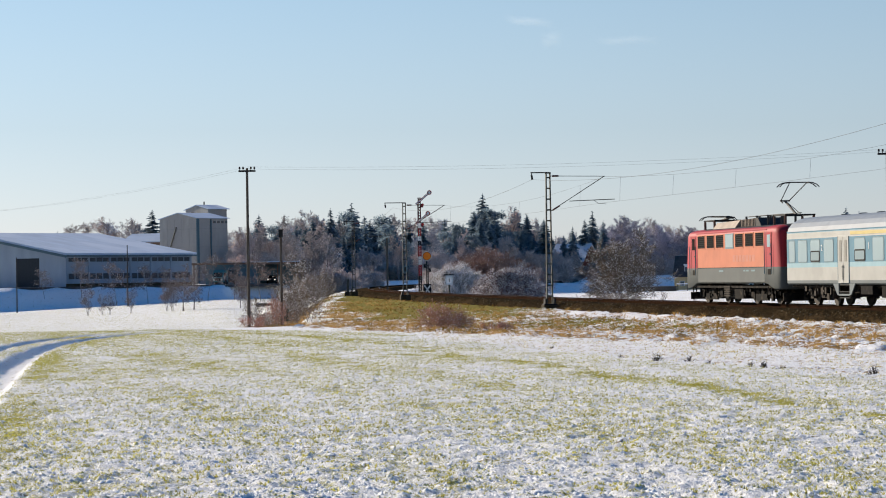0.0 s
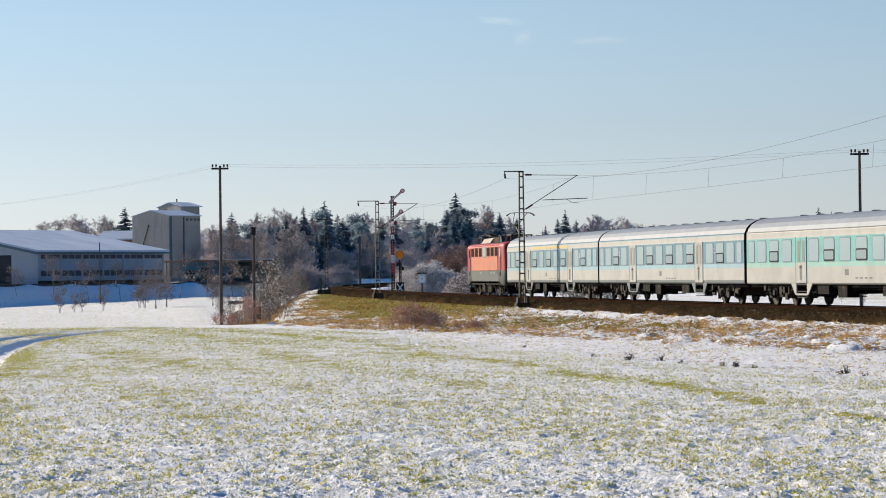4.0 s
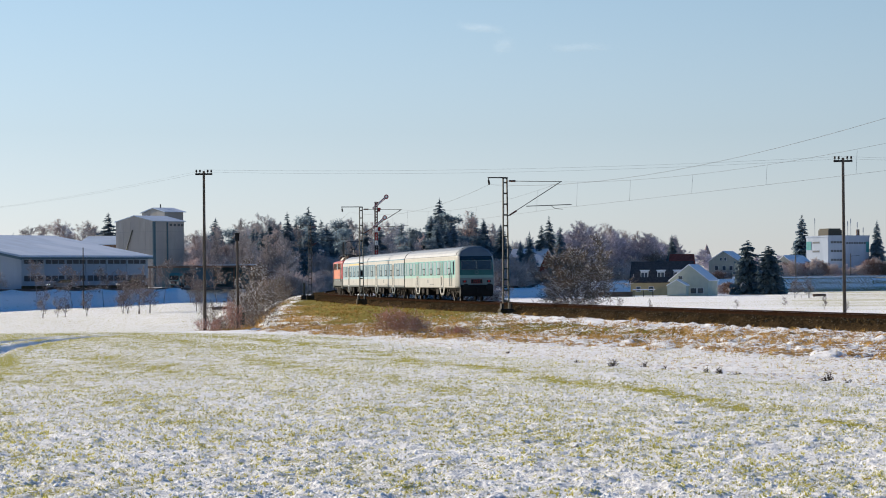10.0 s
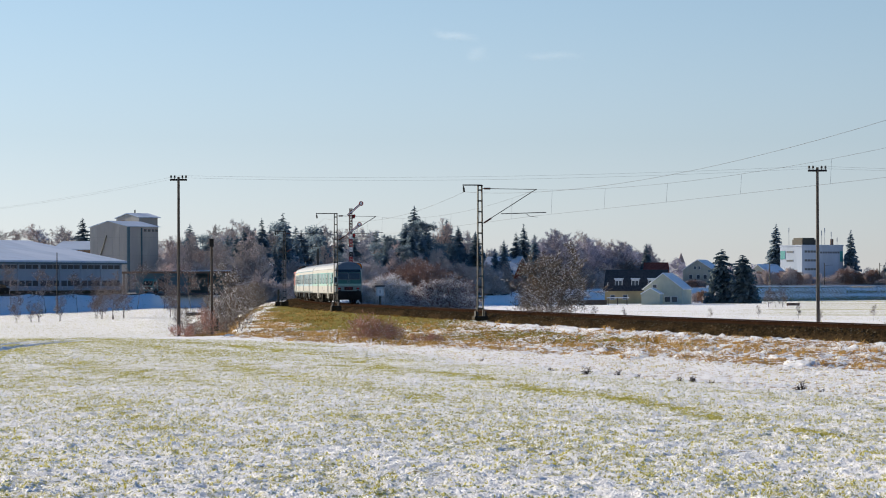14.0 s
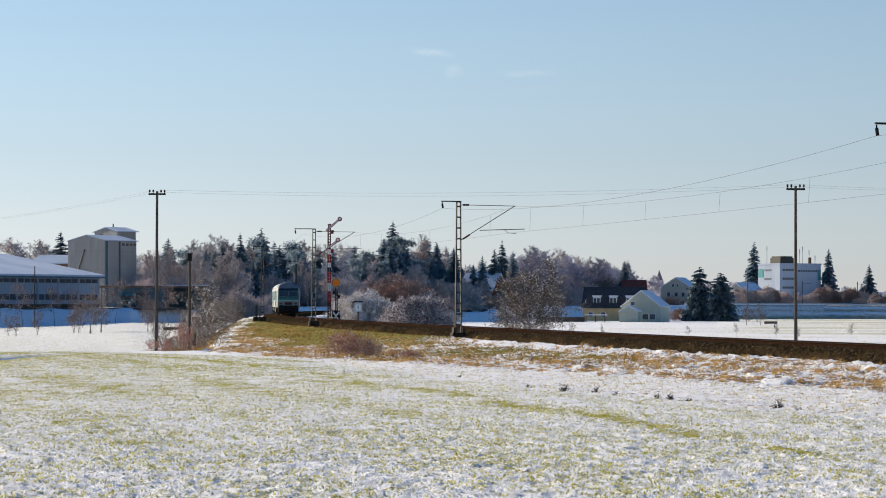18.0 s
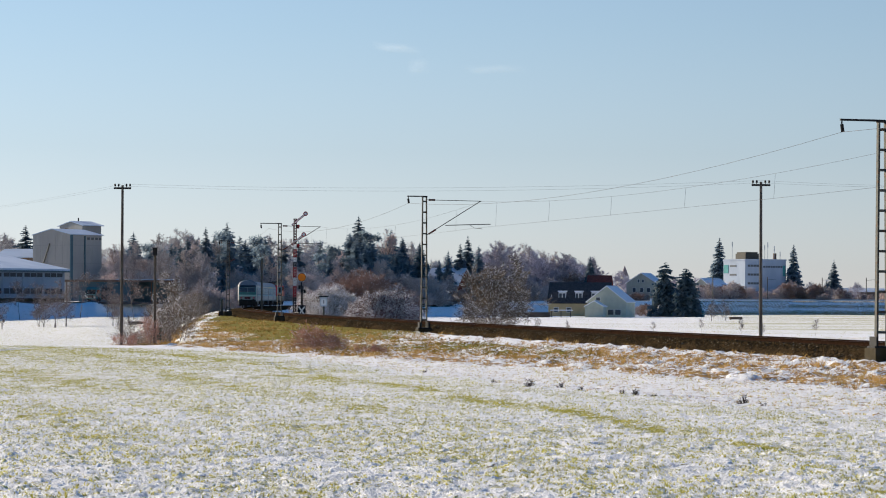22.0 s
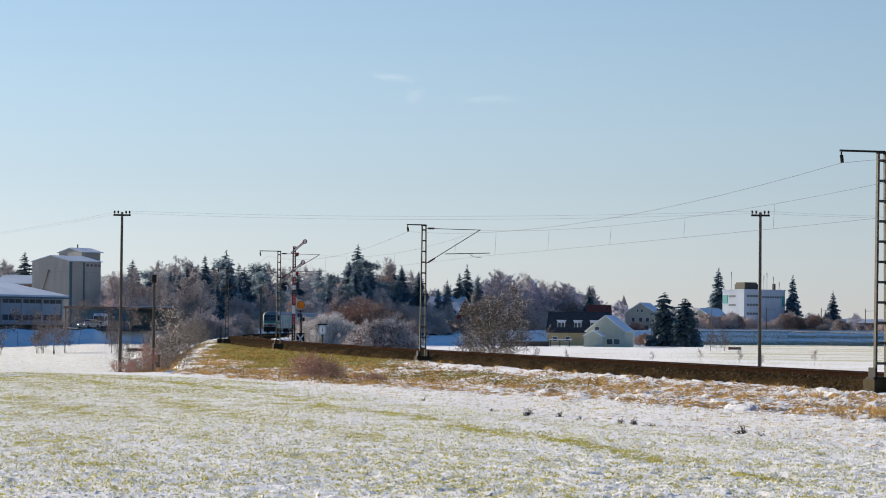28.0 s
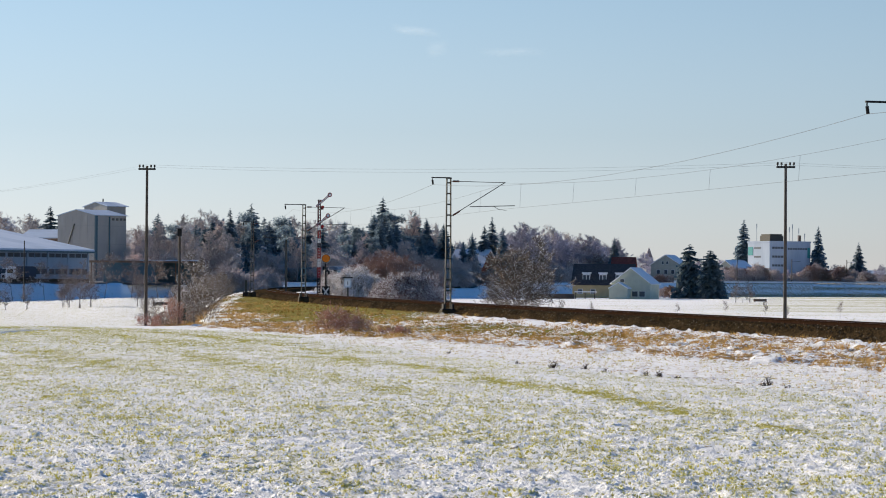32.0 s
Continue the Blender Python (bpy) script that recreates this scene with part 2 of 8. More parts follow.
# ---- the line: centre of the track by distance along it ----
S_STEP = 1.0
S_ALL = np.arange(-300.0, 760.0, S_STEP)
HEAD = np.interp(S_ALL, [-300, 0, 50, 100, 150, 200, 250, 300, 350, 400, 450, 520, 620, 760],
                 [-17, -14.0, -12.9, -10.0, -9.0, -6.6, -3.9, -2.4, 0.4, 4.6, 8.9, 15, 24, 34])
HEAD = np.convolve(np.pad(HEAD, 12, mode="edge"), np.ones(25) / 25, "valid")
TX = np.concatenate([[0], np.cumsum(np.sin(np.radians(HEAD)) * S_STEP)])[:-1]
TY = np.concatenate([[0], np.cumsum(np.cos(np.radians(HEAD)) * S_STEP)])[:-1]
i0 = int(np.argmin(np.abs(S_ALL)))
TX, TY = TX - TX[i0] + 28.3, TY - TY[i0] + 60.0


def track(s, off=0.0, z=0.0):
    """A point off metres to the right of the track's centre, at s along it."""
    h = radians(float(np.interp(s, S_ALL, HEAD)))
    return Vector((float(np.interp(s, S_ALL, TX)) + off * math.cos(h), float(np.interp(s, S_ALL, TY)) - off * math.sin(h), z))


def track_pose(s, off=0.0, z=0.0):
    return Matrix.Translation(track(s, off, z)) @ pose(0, 0, 0, 0, 0, -float(np.interp(s, S_ALL, HEAD)))


def track_distance(x, y):
    """Signed distance from the track's centre (right is positive) and the place along it, for arrays."""
    cs = np.arange(0, len(S_ALL), 4)
    d, best = np.full(x.shape, 1e9), np.zeros(x.shape, dtype=np.int64)
    for i in cs:
        e = (x - TX[i]) ** 2 + (y - TY[i]) ** 2
        near = e < d
        d[near], best[near] = e[near], i
    h = np.radians(HEAD[best])
    dx, dy = x - TX[best], y - TY[best]
    return dx * np.cos(h) - dy * np.sin(h), S_ALL[best] + dx * np.sin(h) + dy * np.cos(h)


def smooth(a, b, v):
    t = np.clip((v - a) / (b - a), 0, 1)
    return t * t * (3 - 2 * t)


def rim_at(az):
    """Distance at which the ground rises to the terrace, by direction."""
    return np.interp(az, [-60, -11, -6, 0, 5, 10, 60], [380, 383, 396, 560, 690, 752, 800])


def land(x, y):
    """Height of the ground and its plant covers (wheat, dry grass, moss) at arrays of places."""
    x, y = np.asarray(x, float), np.asarray(y, float)
    r, az = np.hypot(x, y), np.degrees(np.arctan2(x, y))
    d, s = track_distance(x, y)
    floor = np.interp(az, [-60, -11, -6, -1, 3, 60], [-3.0, -3.0, -1.7, -2.2, -3.0, -3.0])
    z = np.maximum(-0.05 - 0.0078 * r, floor)
    # the terrace on which hall, wood and village stand
    rim = rim_at(az)
    top = np.interp(az, [-11, -4, 3, 10], [0.7, 0.6, 0.8, 1.2])
    k = np.clip((r - rim) / 6.5, 0, 1)
    z = z * (1 - k) + top * k + 0.004 * np.maximum(0, r - rim - 100) * (r < 2500)
    # low ground left of the line
    z -= 0.5 * smooth(135, 165, r) * smooth(-3.2, -5.0, az) * (1 - smooth(330, 380, r)) * smooth(-12, -16, d)
    # the railway bank
    w = np.interp(s, [50, 80, 114, 150, 200, 230, 300], [9, 20, 16.5, 12.5, 8.0, 6.5, 5.0])
    bed = -0.62 - 0.052 * np.clip(np.abs(d) - 4.6, 0, w - 4.6) - 0.55 * np.maximum(0, np.abs(d) - w)
    bed = np.where(d > 0, -0.62 - 0.5 * np.maximum(0, d - 4.6), bed)
    z = np.maximum(z, bed)
    # the ballast lies in a shallow trough
    z = np.where(np.abs(d) < 3.3, -0.78, z)
    lump = vnoise(x * 0.9, y * 0.9, 3) * 0.05 + np.maximum(0, vnoise(x * 3.1, y * 3.1, 4)) * 0.13 + vnoise(x * 6.5, y * 6.5, 14) * 0.05
    swell = vnoise(x / 23, y / 23, 5) * 0.10 * smooth(20, 60, r)
    # the field ends along a line that runs beside the bank
    edge = np.interp(s, [-300, 16, 31, 51, 62, 73, 87, 95, 103, 112, 125], [-23.8, -23.8, -22.2, -20.6, -21.8, -23.9, -27.3, -31.9, -37.0, -60, -400])
    field = 1 - smooth(-0.8, 0.8, d - edge + 0.7 * vnoise(x / 3, y / 3, 9))
    field = np.where(np.abs(az) > 100, 1.0, field)
    # u: metres up the bank from its foot
    u = d - np.interp(s, [-50, 15, 45, 64, 77, 100, 126, 180, 234], [-16.6, -16.8, -18.1, -20.0, -21.2, -21.0, -18.0, -12.0, -7.5]) + 0.8 * vnoise(x / 2.5, y / 2.5, 12)
    slope = (1 - field) * smooth(-1.0, 1.5, u) * (1 - smooth(-3.4, -3.0, d)) * (s < 330)
    tuft = np.maximum(0, vnoise(x * 2.6, y * 1.7, 13)) * 0.12 + np.maximum(0, vnoise(x * 5.6, y * 3.6, 15)) * 0.06
    z = z + swell * field * 0.4 + lump * smooth(9, 12, r) * (0.06 * field + 0.25 * (1 - field) * (d < -4) * (r < 140)) + 0.15 * tuft * (1 - field) * (1 - slope) * (d < -4) * (r < 140) + (lump * 0.25 + tuft * (1 - 0.6 * smooth(95, 130, s))) * slope
    # soft hummocks of snow between the shoots
    puff = smooth(-0.3, 0.6, vnoise(x * 8.6, y * 4.6, 6)) * 0.024 + smooth(-0.1, 0.7, vnoise(x * 3.4, y * 2.4, 17)) * 0.010 + vnoise(x * 13.0, y * 8.0, 7) * 0.010 + vnoise(x * 0.8, y * 0.6, 16) * 0.02
    near = 1 - 0.35 * smooth(24, 70, r)
    z = z + puff * near * np.clip(field + 0.8 * (1 - field) * (1 - slope) * (d < -4) * (r < 140), 0, 1) * (1 - smooth(90, 140, r)) * smooth(9, 12, r)
    # two wheel ruts that bend along the field, half filled with snow
    across = x - np.interp(y, [20, 54.6, 71, 90, 104.5, 117.6, 135], [-5.2, -10.74, -13.31, -16.0, -17.1, -17.0, -16.0]) + 0.10 * vnoise(x * 0.9, y * 0.9, 19)
    rut = np.exp(-(across / 0.40) ** 4) + np.exp(-((across + 1.75) / 0.40) ** 4)
    rut = rut * field * smooth(30, 40, y) * (1 - smooth(118, 132, y))
    z = z - (0.25 + 0.07 * vnoise(x * 1.6, y * 1.6, 21)) * rut
    streak = 0.05 * np.cos(d * math.tau / 3.1 + 0.9 * vnoise(x / 5, y / 9, 24)) - 1.5 * rut + 0.16 * np.exp(-((across - 0.8) / 0.5) ** 2)
    belt = smooth(-15, -12, d) * (1 - smooth(-8.0, -5.5, d))
    patch = vnoise(x / 2.2, y / 2.2, 10)
    wide = vnoise(x / 6, y / 6, 20)
    # moss: the smooth upper part of the bank's end, then a thinning belt below the ballast
    moss = slope * (1 - smooth(250, 300, s)) * np.clip(smooth(82, 104, s) * smooth(-1.5, 1.5, u + 1.5 * wide - np.interp(s, [82, 105, 140, 200], [9.0, 7.0, 4.5, 3.0])) * (0.95 + 0.3 * vnoise(x / 4, y / 4, 8)) + smooth(25, 62, s) * (1 - smooth(82, 104, s)) * belt * (0.50 + 0.5 * patch), 0, 1)
    low = smooth(35, 60, s) * (1 - smooth(125, 150, s)) * (1 - smooth(6, 9, u))
    beside = slope * np.clip(0.28 + 0.07 * smooth(30, 70, s) + 0.16 * patch + 0.55 * vnoise(x / 0.40, y / 0.8, 22) + 0.16 * wide + 0.22 * low + 0.16 * belt * smooth(25, 60, s) - 0.25 * smooth(-7, -4.5, d) * smooth(30, 50, s) * (1 - smooth(90, 110, s)), 0, 1)
    # withered stalks along the ditch at the field's edge
    beside = beside + 0.17 * (1 - field) * (d < -4) * (r < 120) * (s < 90) + (1 - field) * np.exp(-((d + 23.0) / 0.25) ** 2) * (s < 14) * np.clip(0.06 + 0.22 * vnoise(x / 0.8, y / 0.8, 30), 0, 1)
    lane = np.interp(s, [-60, -23.5, -12, 2.5, 24, 50, 72, 90], [-32, -29.6, -28.5, -27.5, -25.8, -24.7, -26.5, -31]) + 0.5 * vnoise(x / 4, y / 4, 28)
    far = smooth(30, 100, r)
    wheat = field * (0.215 + 0.075 * smooth(20, 45, r) + streak + 0.07 * vnoise(x / 3, y / 3, 11) + 0.10 * vnoise(x / 0.45, y / 0.6, 25) + 0.12 * far + 0.06 * smooth(84, 122, r) + 0.02 * smooth(-4.0, -9.0, az))
    wheat = wheat - 0.04 * field * smooth(0.3, 2.0, d - lane)
    wheat = wheat + field * np.clip(0.55 + 0.6 * vnoise(x * 1.3, y * 0.45, 29) + 0.5 * vnoise(x * 3.0, y * 1.1, 26), 0, 1.3) * (0.33 * np.exp(-((d - lane) / 0.30) ** 2) + 0.11 * np.exp(-((d - lane + 3.6) / 0.8) ** 2) + 0.08 * np.exp(-((d - lane + 8.0) / 0.9) ** 2)) * (az < 40)
    inside = np.where(s > 70, smooth(-1.2, 1.2, d + np.interp(s, [70, 80, 114, 150, 200, 230], [26, 23, 19.5, 15, 10, 8])), 1.0)
    outer = -d - np.interp(s, [70, 80, 114, 150, 200, 230], [26, 23, 19.5, 15, 10, 8]) + 3.0
    scrub = (1 - field) * smooth(0.0, 0.8, outer) * (1 - smooth(3.5, 6.0, outer)) * smooth(78, 100, s) * (1 - smooth(215, 240, s)) * (0.75 + 0.5 * vnoise(x / 1.3, y / 1.3, 27))
    brow = np.where(s > 70, np.exp(-((d + np.interp(s, [70, 80, 114, 150, 200, 230], [26, 23, 19.5, 15, 10, 8]) - 3.0) / 0.5) ** 2), 0) * smooth(92, 115, s) * np.clip(0.75 + 1.1 * vnoise(x / 1.6, y / 1.6, 34), 0, 1)
    foot = smooth(80, 100, s) * (1 - smooth(170, 200, s)) * (1 - smooth(3.5, 6.5, u + 1.5 * wide))
    beside, moss = beside * (1 - foot) + foot * slope * np.clip(0.38 + 0.8 * vnoise(x / 0.5, y / 1.2, 35) + 0.35 * patch, 0, 1), moss * (1 - 0.9 * foot)
    beside, moss = (beside * inside + 0.9 * scrub) * (1 - 0.95 * brow), moss * inside * (1 - 0.95 * brow)
    on_bank = smooth(-3, 0, r - rim) * (1 - smooth(7, 12, r - rim)) * smooth(6, 8, az)
    on_bank = on_bank * (1 - 0.9 * np.exp(-((r - rim - 2.6) / 0.55) ** 2)) * (1 - 0.9 * np.exp(-((r - rim - 5.2) / 0.5) ** 2))
    far_green = 0.40 * on_bank + 0.20 * (1 - field) * smooth(130, 160, r) * (1 - smooth(-6, -2, r - rim)) * np.where(az < -2, 1.6, 0.9 + smooth(2, 6, az) * (0.48 + 0.5 * vnoise(x / 40, y / 14, 36))) + smooth(300, 420, r) * (1 - smooth(-2, 2, r - rim)) * smooth(7, 9, az) * 0.10
    return z, np.stack([np.clip(wheat + far_green, 0, 1), np.clip(beside * (1 - 0.6 * moss) + 0.48 * on_bank, 0, 1), np.clip(moss, 0, 1)], -1)


def height(x, y):
    return float(land(np.array([x]), np.array([y]))[0][0])


def stand(az, d):
    """The ground point in a direction (degrees right of +y) at a distance."""
    p = polar(az, d)
    p.z = height(p.x, p.y)
    return p


# ---- ground ----
def build_ground():
    az = np.concatenate([np.linspace(-180, -24, 27), np.arange(-20, -14, 0.6), np.arange(-14, 16.5, 0.075), np.arange(16.6, 24, 0.6), np.linspace(26, 180, 27)[:-1]])
    rr = [1.0, 3, 6, 9, 12]
    while rr[-1] < 460:
        rr.append(rr[-1] * (1.0065 if rr[-1] > 115 else 1.0038 if rr[-1] > 46 else 1.0032 if rr[-1] > 14 else 1.04))
    while rr[-1] < 4800:
        rr.append(rr[-1] * (1.0011 if 680 < rr[-1] < 775 else 1.0042 if rr[-1] < 830 else 1.2))
    rr = np.array(rr)
    A, R = np.meshgrid(np.radians(az), rr)
    X, Y = R * np.sin(A), R * np.cos(A)
    Z, C = land(X.ravel(), Y.ravel())
    V = np.stack([X.ravel(), Y.ravel(), Z], -1)
    nr, na = R.shape
    i, j = np.meshgrid(np.arange(nr - 1), np.arange(na), indexing="ij")
    k = (j + 1) % na
    F = np.stack([i * na + j, i * na + k, (i + 1) * na + k, (i + 1) * na + j], -1).reshape(-1, 4)
    V = np.vstack([V, [[0, 0, height(0, 0)]]])
    me = bpy.data.meshes.new("ground")
    fan = [(len(V) - 1, int(q), int((q + 1) % na)) for q in range(na)]
    me.from_pydata(V.tolist(), [], F[:, ::-1].tolist() + fan)
    col = me.color_attributes.new("cover", "FLOAT_COLOR", "POINT")
    cc = np.ones((len(V), 4))
    cc[:-1, :3] = C
    cc[-1, :3] = (0.3, 0, 0)
    col.data.foreach_set("color", cc.ravel())
    me.materials.append(GROUND)
    me.shade_smooth()
    tagged(new("ground", me), "snow-dusted winter wheat field, meadow and grassy bank", "ground", kind="structure")


build_ground()


# ---- track ----
def sweep(profile, s0, s1, step):
    """A strip with the given cross-section (offset, height) along the track."""
    ss = np.arange(s0, s1 + 0.01, step)
    V, F, n = [], [], len(profile)
    for s in ss:
        V += [track(s, o, z) for o, z in profile]
    for i in range(len(ss) - 1):
        F += [(i * n + j, i * n + j + 1, (i + 1) * n + j + 1, (i + 1) * n + j) for j in range(n - 1)]
    return V, F


V, F = sweep([(-3.5, -0.86), (-3.2, -0.74), (-2.8, -0.46), (-2.3, -0.19), (-1.3, -0.185), (1.3, -0.185), (2.3, -0.19), (2.8, -0.46), (3.2, -0.74), (3.5, -0.86)], -60, 560, 2)
rng = random.Random(5)
V = [v + Vector((0, 0, rng.uniform(-0.03, 0.03))) for v in V]
bed = mesh_part("ballast_bed", V, F, BALLAST, None, "dark brown crushed-stone ballast of a railway", category="ballast", kind="structure")
for off in (-0.75, 0.75):
    V, F = sweep([(off - 0.06, -0.17), (off - 0.06, -0.155), (off - 0.012, -0.13), (off - 0.012, -0.04), (off - 0.036, -0.035), (off - 0.036, 0.0),
                  (off + 0.036, 0.0), (off + 0.036, -0.035), (off + 0.012, -0.04), (off + 0.012, -0.13), (off + 0.06, -0.155), (off + 0.06, -0.17)], -60, 560, 3)
    n = 11
    slots = [1 if k % n == 5 else 0 for k in range(len(F))]
    mesh_part("rail", V, F, [RUST, RAILHEAD], None, "rusty steel rail with a bright head", category="rail", kind="structure", slots=slots)


def ballast_stones(n, s0, s1, o0, o1, z0, z1, seed):
    """Loose stones on the ballast shoulder, as one mesh."""
    g = np.random.default_rng(seed)
    s, k = g.uniform(s0, s1, n), g.uniform(0, 1, n)
    off, z = o0 + (o1 - o0) * k, z0 + (z1 - z0) * k
    h = np.radians(np.interp(s, S_ALL, HEAD))
    c = np.stack([np.interp(s, S_ALL, TX) + off * np.cos(h), np.interp(s, S_ALL, TY) - off * np.sin(h), z + 0.01], -1)
    size = g.uniform(0.025, 0.065, n)
    dirs = np.array([[1, 0, 0], [-1, 0, 0], [0, 1, 0], [0, -1, 0], [0, 0, 1], [0, 0, -1]], float)
    V = c[:, None, :] + dirs[None] * (size[:, None] * g.uniform(0.55, 1.2, (n, 6)))[:, :, None] + g.normal(0, 0.008, (n, 6, 3))
    tri = np.array([[0, 2, 4], [2, 1, 4], [1, 3, 4], [3, 0, 4], [2, 0, 5], [1, 2, 5], [3, 1, 5], [0, 3, 5]])
    F = (np.arange(n)[:, None, None] * 6 + tri[None]).reshape(-1, 3)
    slots = np.repeat((g.uniform(0, 1, n) > 0.93).astype(int), 8)
    mesh_part("ballast_stones", V.reshape(-1, 3), F, [STONE, STONEPALE], None, "loose brown ballast stones on the track shoulder", category="ballast", kind="stuff", slots=slots)


ballast_stones(26000, 15, 130, -3.3, -2.25, -0.80, -0.17, 51)
ballast_stones(9000, 130, 300, -3.3, -2.25, -0.80, -0.17, 52)
ballast_stones(7000, 20, 150, -2.3, 2.3, -0.185, -0.185, 53)

# sleepers
SLEEPER_MESH = None
for k in range(300):
    m = track_pose(20 + k * 0.6, 0.0, -0.175)
    if SLEEPER_MESH is None:
        first = part("sleeper", boxes((-1.3, 1.3, -0.13, 0.13, -0.15, 0.02)), SLEEPER, bed)
        SLEEPER_MESH = first.data
    else:
        first = new("sleeper", SLEEPER_MESH)
        first.parent = bed
    first.matrix_basis = m


# ---- train ----
def paint(name, c, **k):
    return mat(name, c, 0.6, spread=0.07, scale=1.3, second=tuple(v * 0.90 for v in c), amount=0.25, second_scale=0.9, spec=0.15, **k)


RED = paint("loco_red", (0.34, 0.022, 0.032))
CORAL = paint("loco_coral", (0.47, 0.150, 0.078))
GREY = paint("loco_grey", (0.080, 0.090, 0.087))
CREAM = paint("coach_light_grey", (0.37, 0.37, 0.345))
TEAL = paint("coach_blue", (0.085, 0.20, 0.27))
PALE = paint("coach_pale_blue", (0.25, 0.39, 0.44))
MINTPALE = paint("coach_pale_mint", (0.25, 0.43, 0.385))
DEEPMINT = paint("cab_green", (0.042, 0.145, 0.14))
ROOF = paint("coach_roof", (0.22, 0.25, 0.285))
CABROOF = paint("cab_roof_blue_grey", (0.12, 0.155, 0.19))
YELLOW = paint("first_class_stripe", (0.52, 0.42, 0.18))
SILL = paint("coach_sill", (0.13, 0.15, 0.155))
SKIRT = paint("step_skirt_grey", (0.13, 0.155, 0.165))
UNDER = mat("underframe_dirt", (0.011, 0.010, 0.009), 0.95, spread=0.4, scale=3, second=(0.05, 0.04, 0.03), amount=0.25, second_scale=3)
AXLEBOX = mat("bogie_brown", (0.04, 0.032, 0.025), 0.8, spread=0.3, scale=4)
WHEEL = mat("wheel", (0.035, 0.028, 0.023), 0.6, metal=0.4, spread=0.3, scale=5)
PANE = glass_material("window_glass", (0.215, 0.305, 0.33), 0.35)
LOWGLASS = glass_material("lower_window_glass", (0.18, 0.25, 0.265), 0.3)
DOORGLASS = glass_material("door_glass", (0.20, 0.18, 0.14), 0.3)
PANEDARK = glass_material("dark_glass", (0.015, 0.018, 0.02), 0.06)
SIDEDARK = mat("loco_dark_grille", (0.006, 0.005, 0.005), 0.8, spec=0.02)
FACEGREY = paint("cab_face_grey", (0.21, 0.25, 0.24))
POSTGREY = paint("cab_post_grey", (0.32, 0.33, 0.31))
MINTLIGHT = paint("coach_light_mint", (0.145, 0.375, 0.365))
FRAME = mat("window_frame", (0.155, 0.225, 0.25), 0.55)
RUBBER = mat("rubber", (0.018, 0.018, 0.018), 0.8)
ROOFKIT = mat("roof_equipment", (0.055, 0.052, 0.05), 0.7, spread=0.3, scale=5)
HOOD = mat("roof_hood", (0.30, 0.24, 0.19), 0.6, spread=0.2, scale=2)
LAMP_RED = mat("tail_lamp", (0.6, 0.02, 0.02), 0.2)
LETTER = mat("lettering", (0.75, 0.76, 0.74), 0.5)
SIGNRED = mat("sign_red", (0.26, 0.045, 0.045), 0.5)


def shell(parent, name, y0, y1, rows, label, slots_of, ends=True):
    """A car body: the cross-section rows (half width, height, material) swept from y0 to y1; ends closed."""
    V, F, slots = [], [], []
    n = len(rows)
    mats = []
    ring = [(w, z) for w, z, _ in rows] + [(-w, z) for w, z, _ in rows[::-1] if w > 1e-6]
    mm = [m for _, _, m in rows]
    ringm = mm[1:] + ([mm[-1]] if rows[-1][0] > 1e-6 else []) + mm[1:][::-1]
    for y in (y0, y1):
        V += [(w, y, z) for w, z in ring]
    m = len(ring)
    for i in range(m - 1):
        F.append((i, i + 1, m + i + 1, m + i))
        mats.append(ringm[i])
    F.append((m - 1, 0, m, 2 * m - 1))
    mats.append(rows[0][2])
    F.append(tuple(range(m))[::-1])
    F.append(tuple(range(m, 2 * m)))
    mats += [slots_of, slots_of]
    uniq = []
    for q in mats:
        if q not in uniq:
            uniq.append(q)
    return mesh_part(name, V, F, uniq, parent, label, slots=[uniq.index(q) for q in mats])


def wheelset(parent, y, r):
    bm = bmesh.new()
    for sx in (-1, 1):
        bar(bm, (sx * 0.70, y, r), (sx * 0.76, y, r), r + 0.02, 20)
        bar(bm, (sx * 0.76, y, r), (sx * 0.84, y, r), r - 0.01, 20)
        bar(bm, (sx * 0.84, y, r), (sx * 0.86, y, r), r * 0.3, 10)
    bar(bm, (-0.8, y, r), (0.8, y, r), 0.08, 8)
    return part("wheelset", bm, WHEEL, parent)


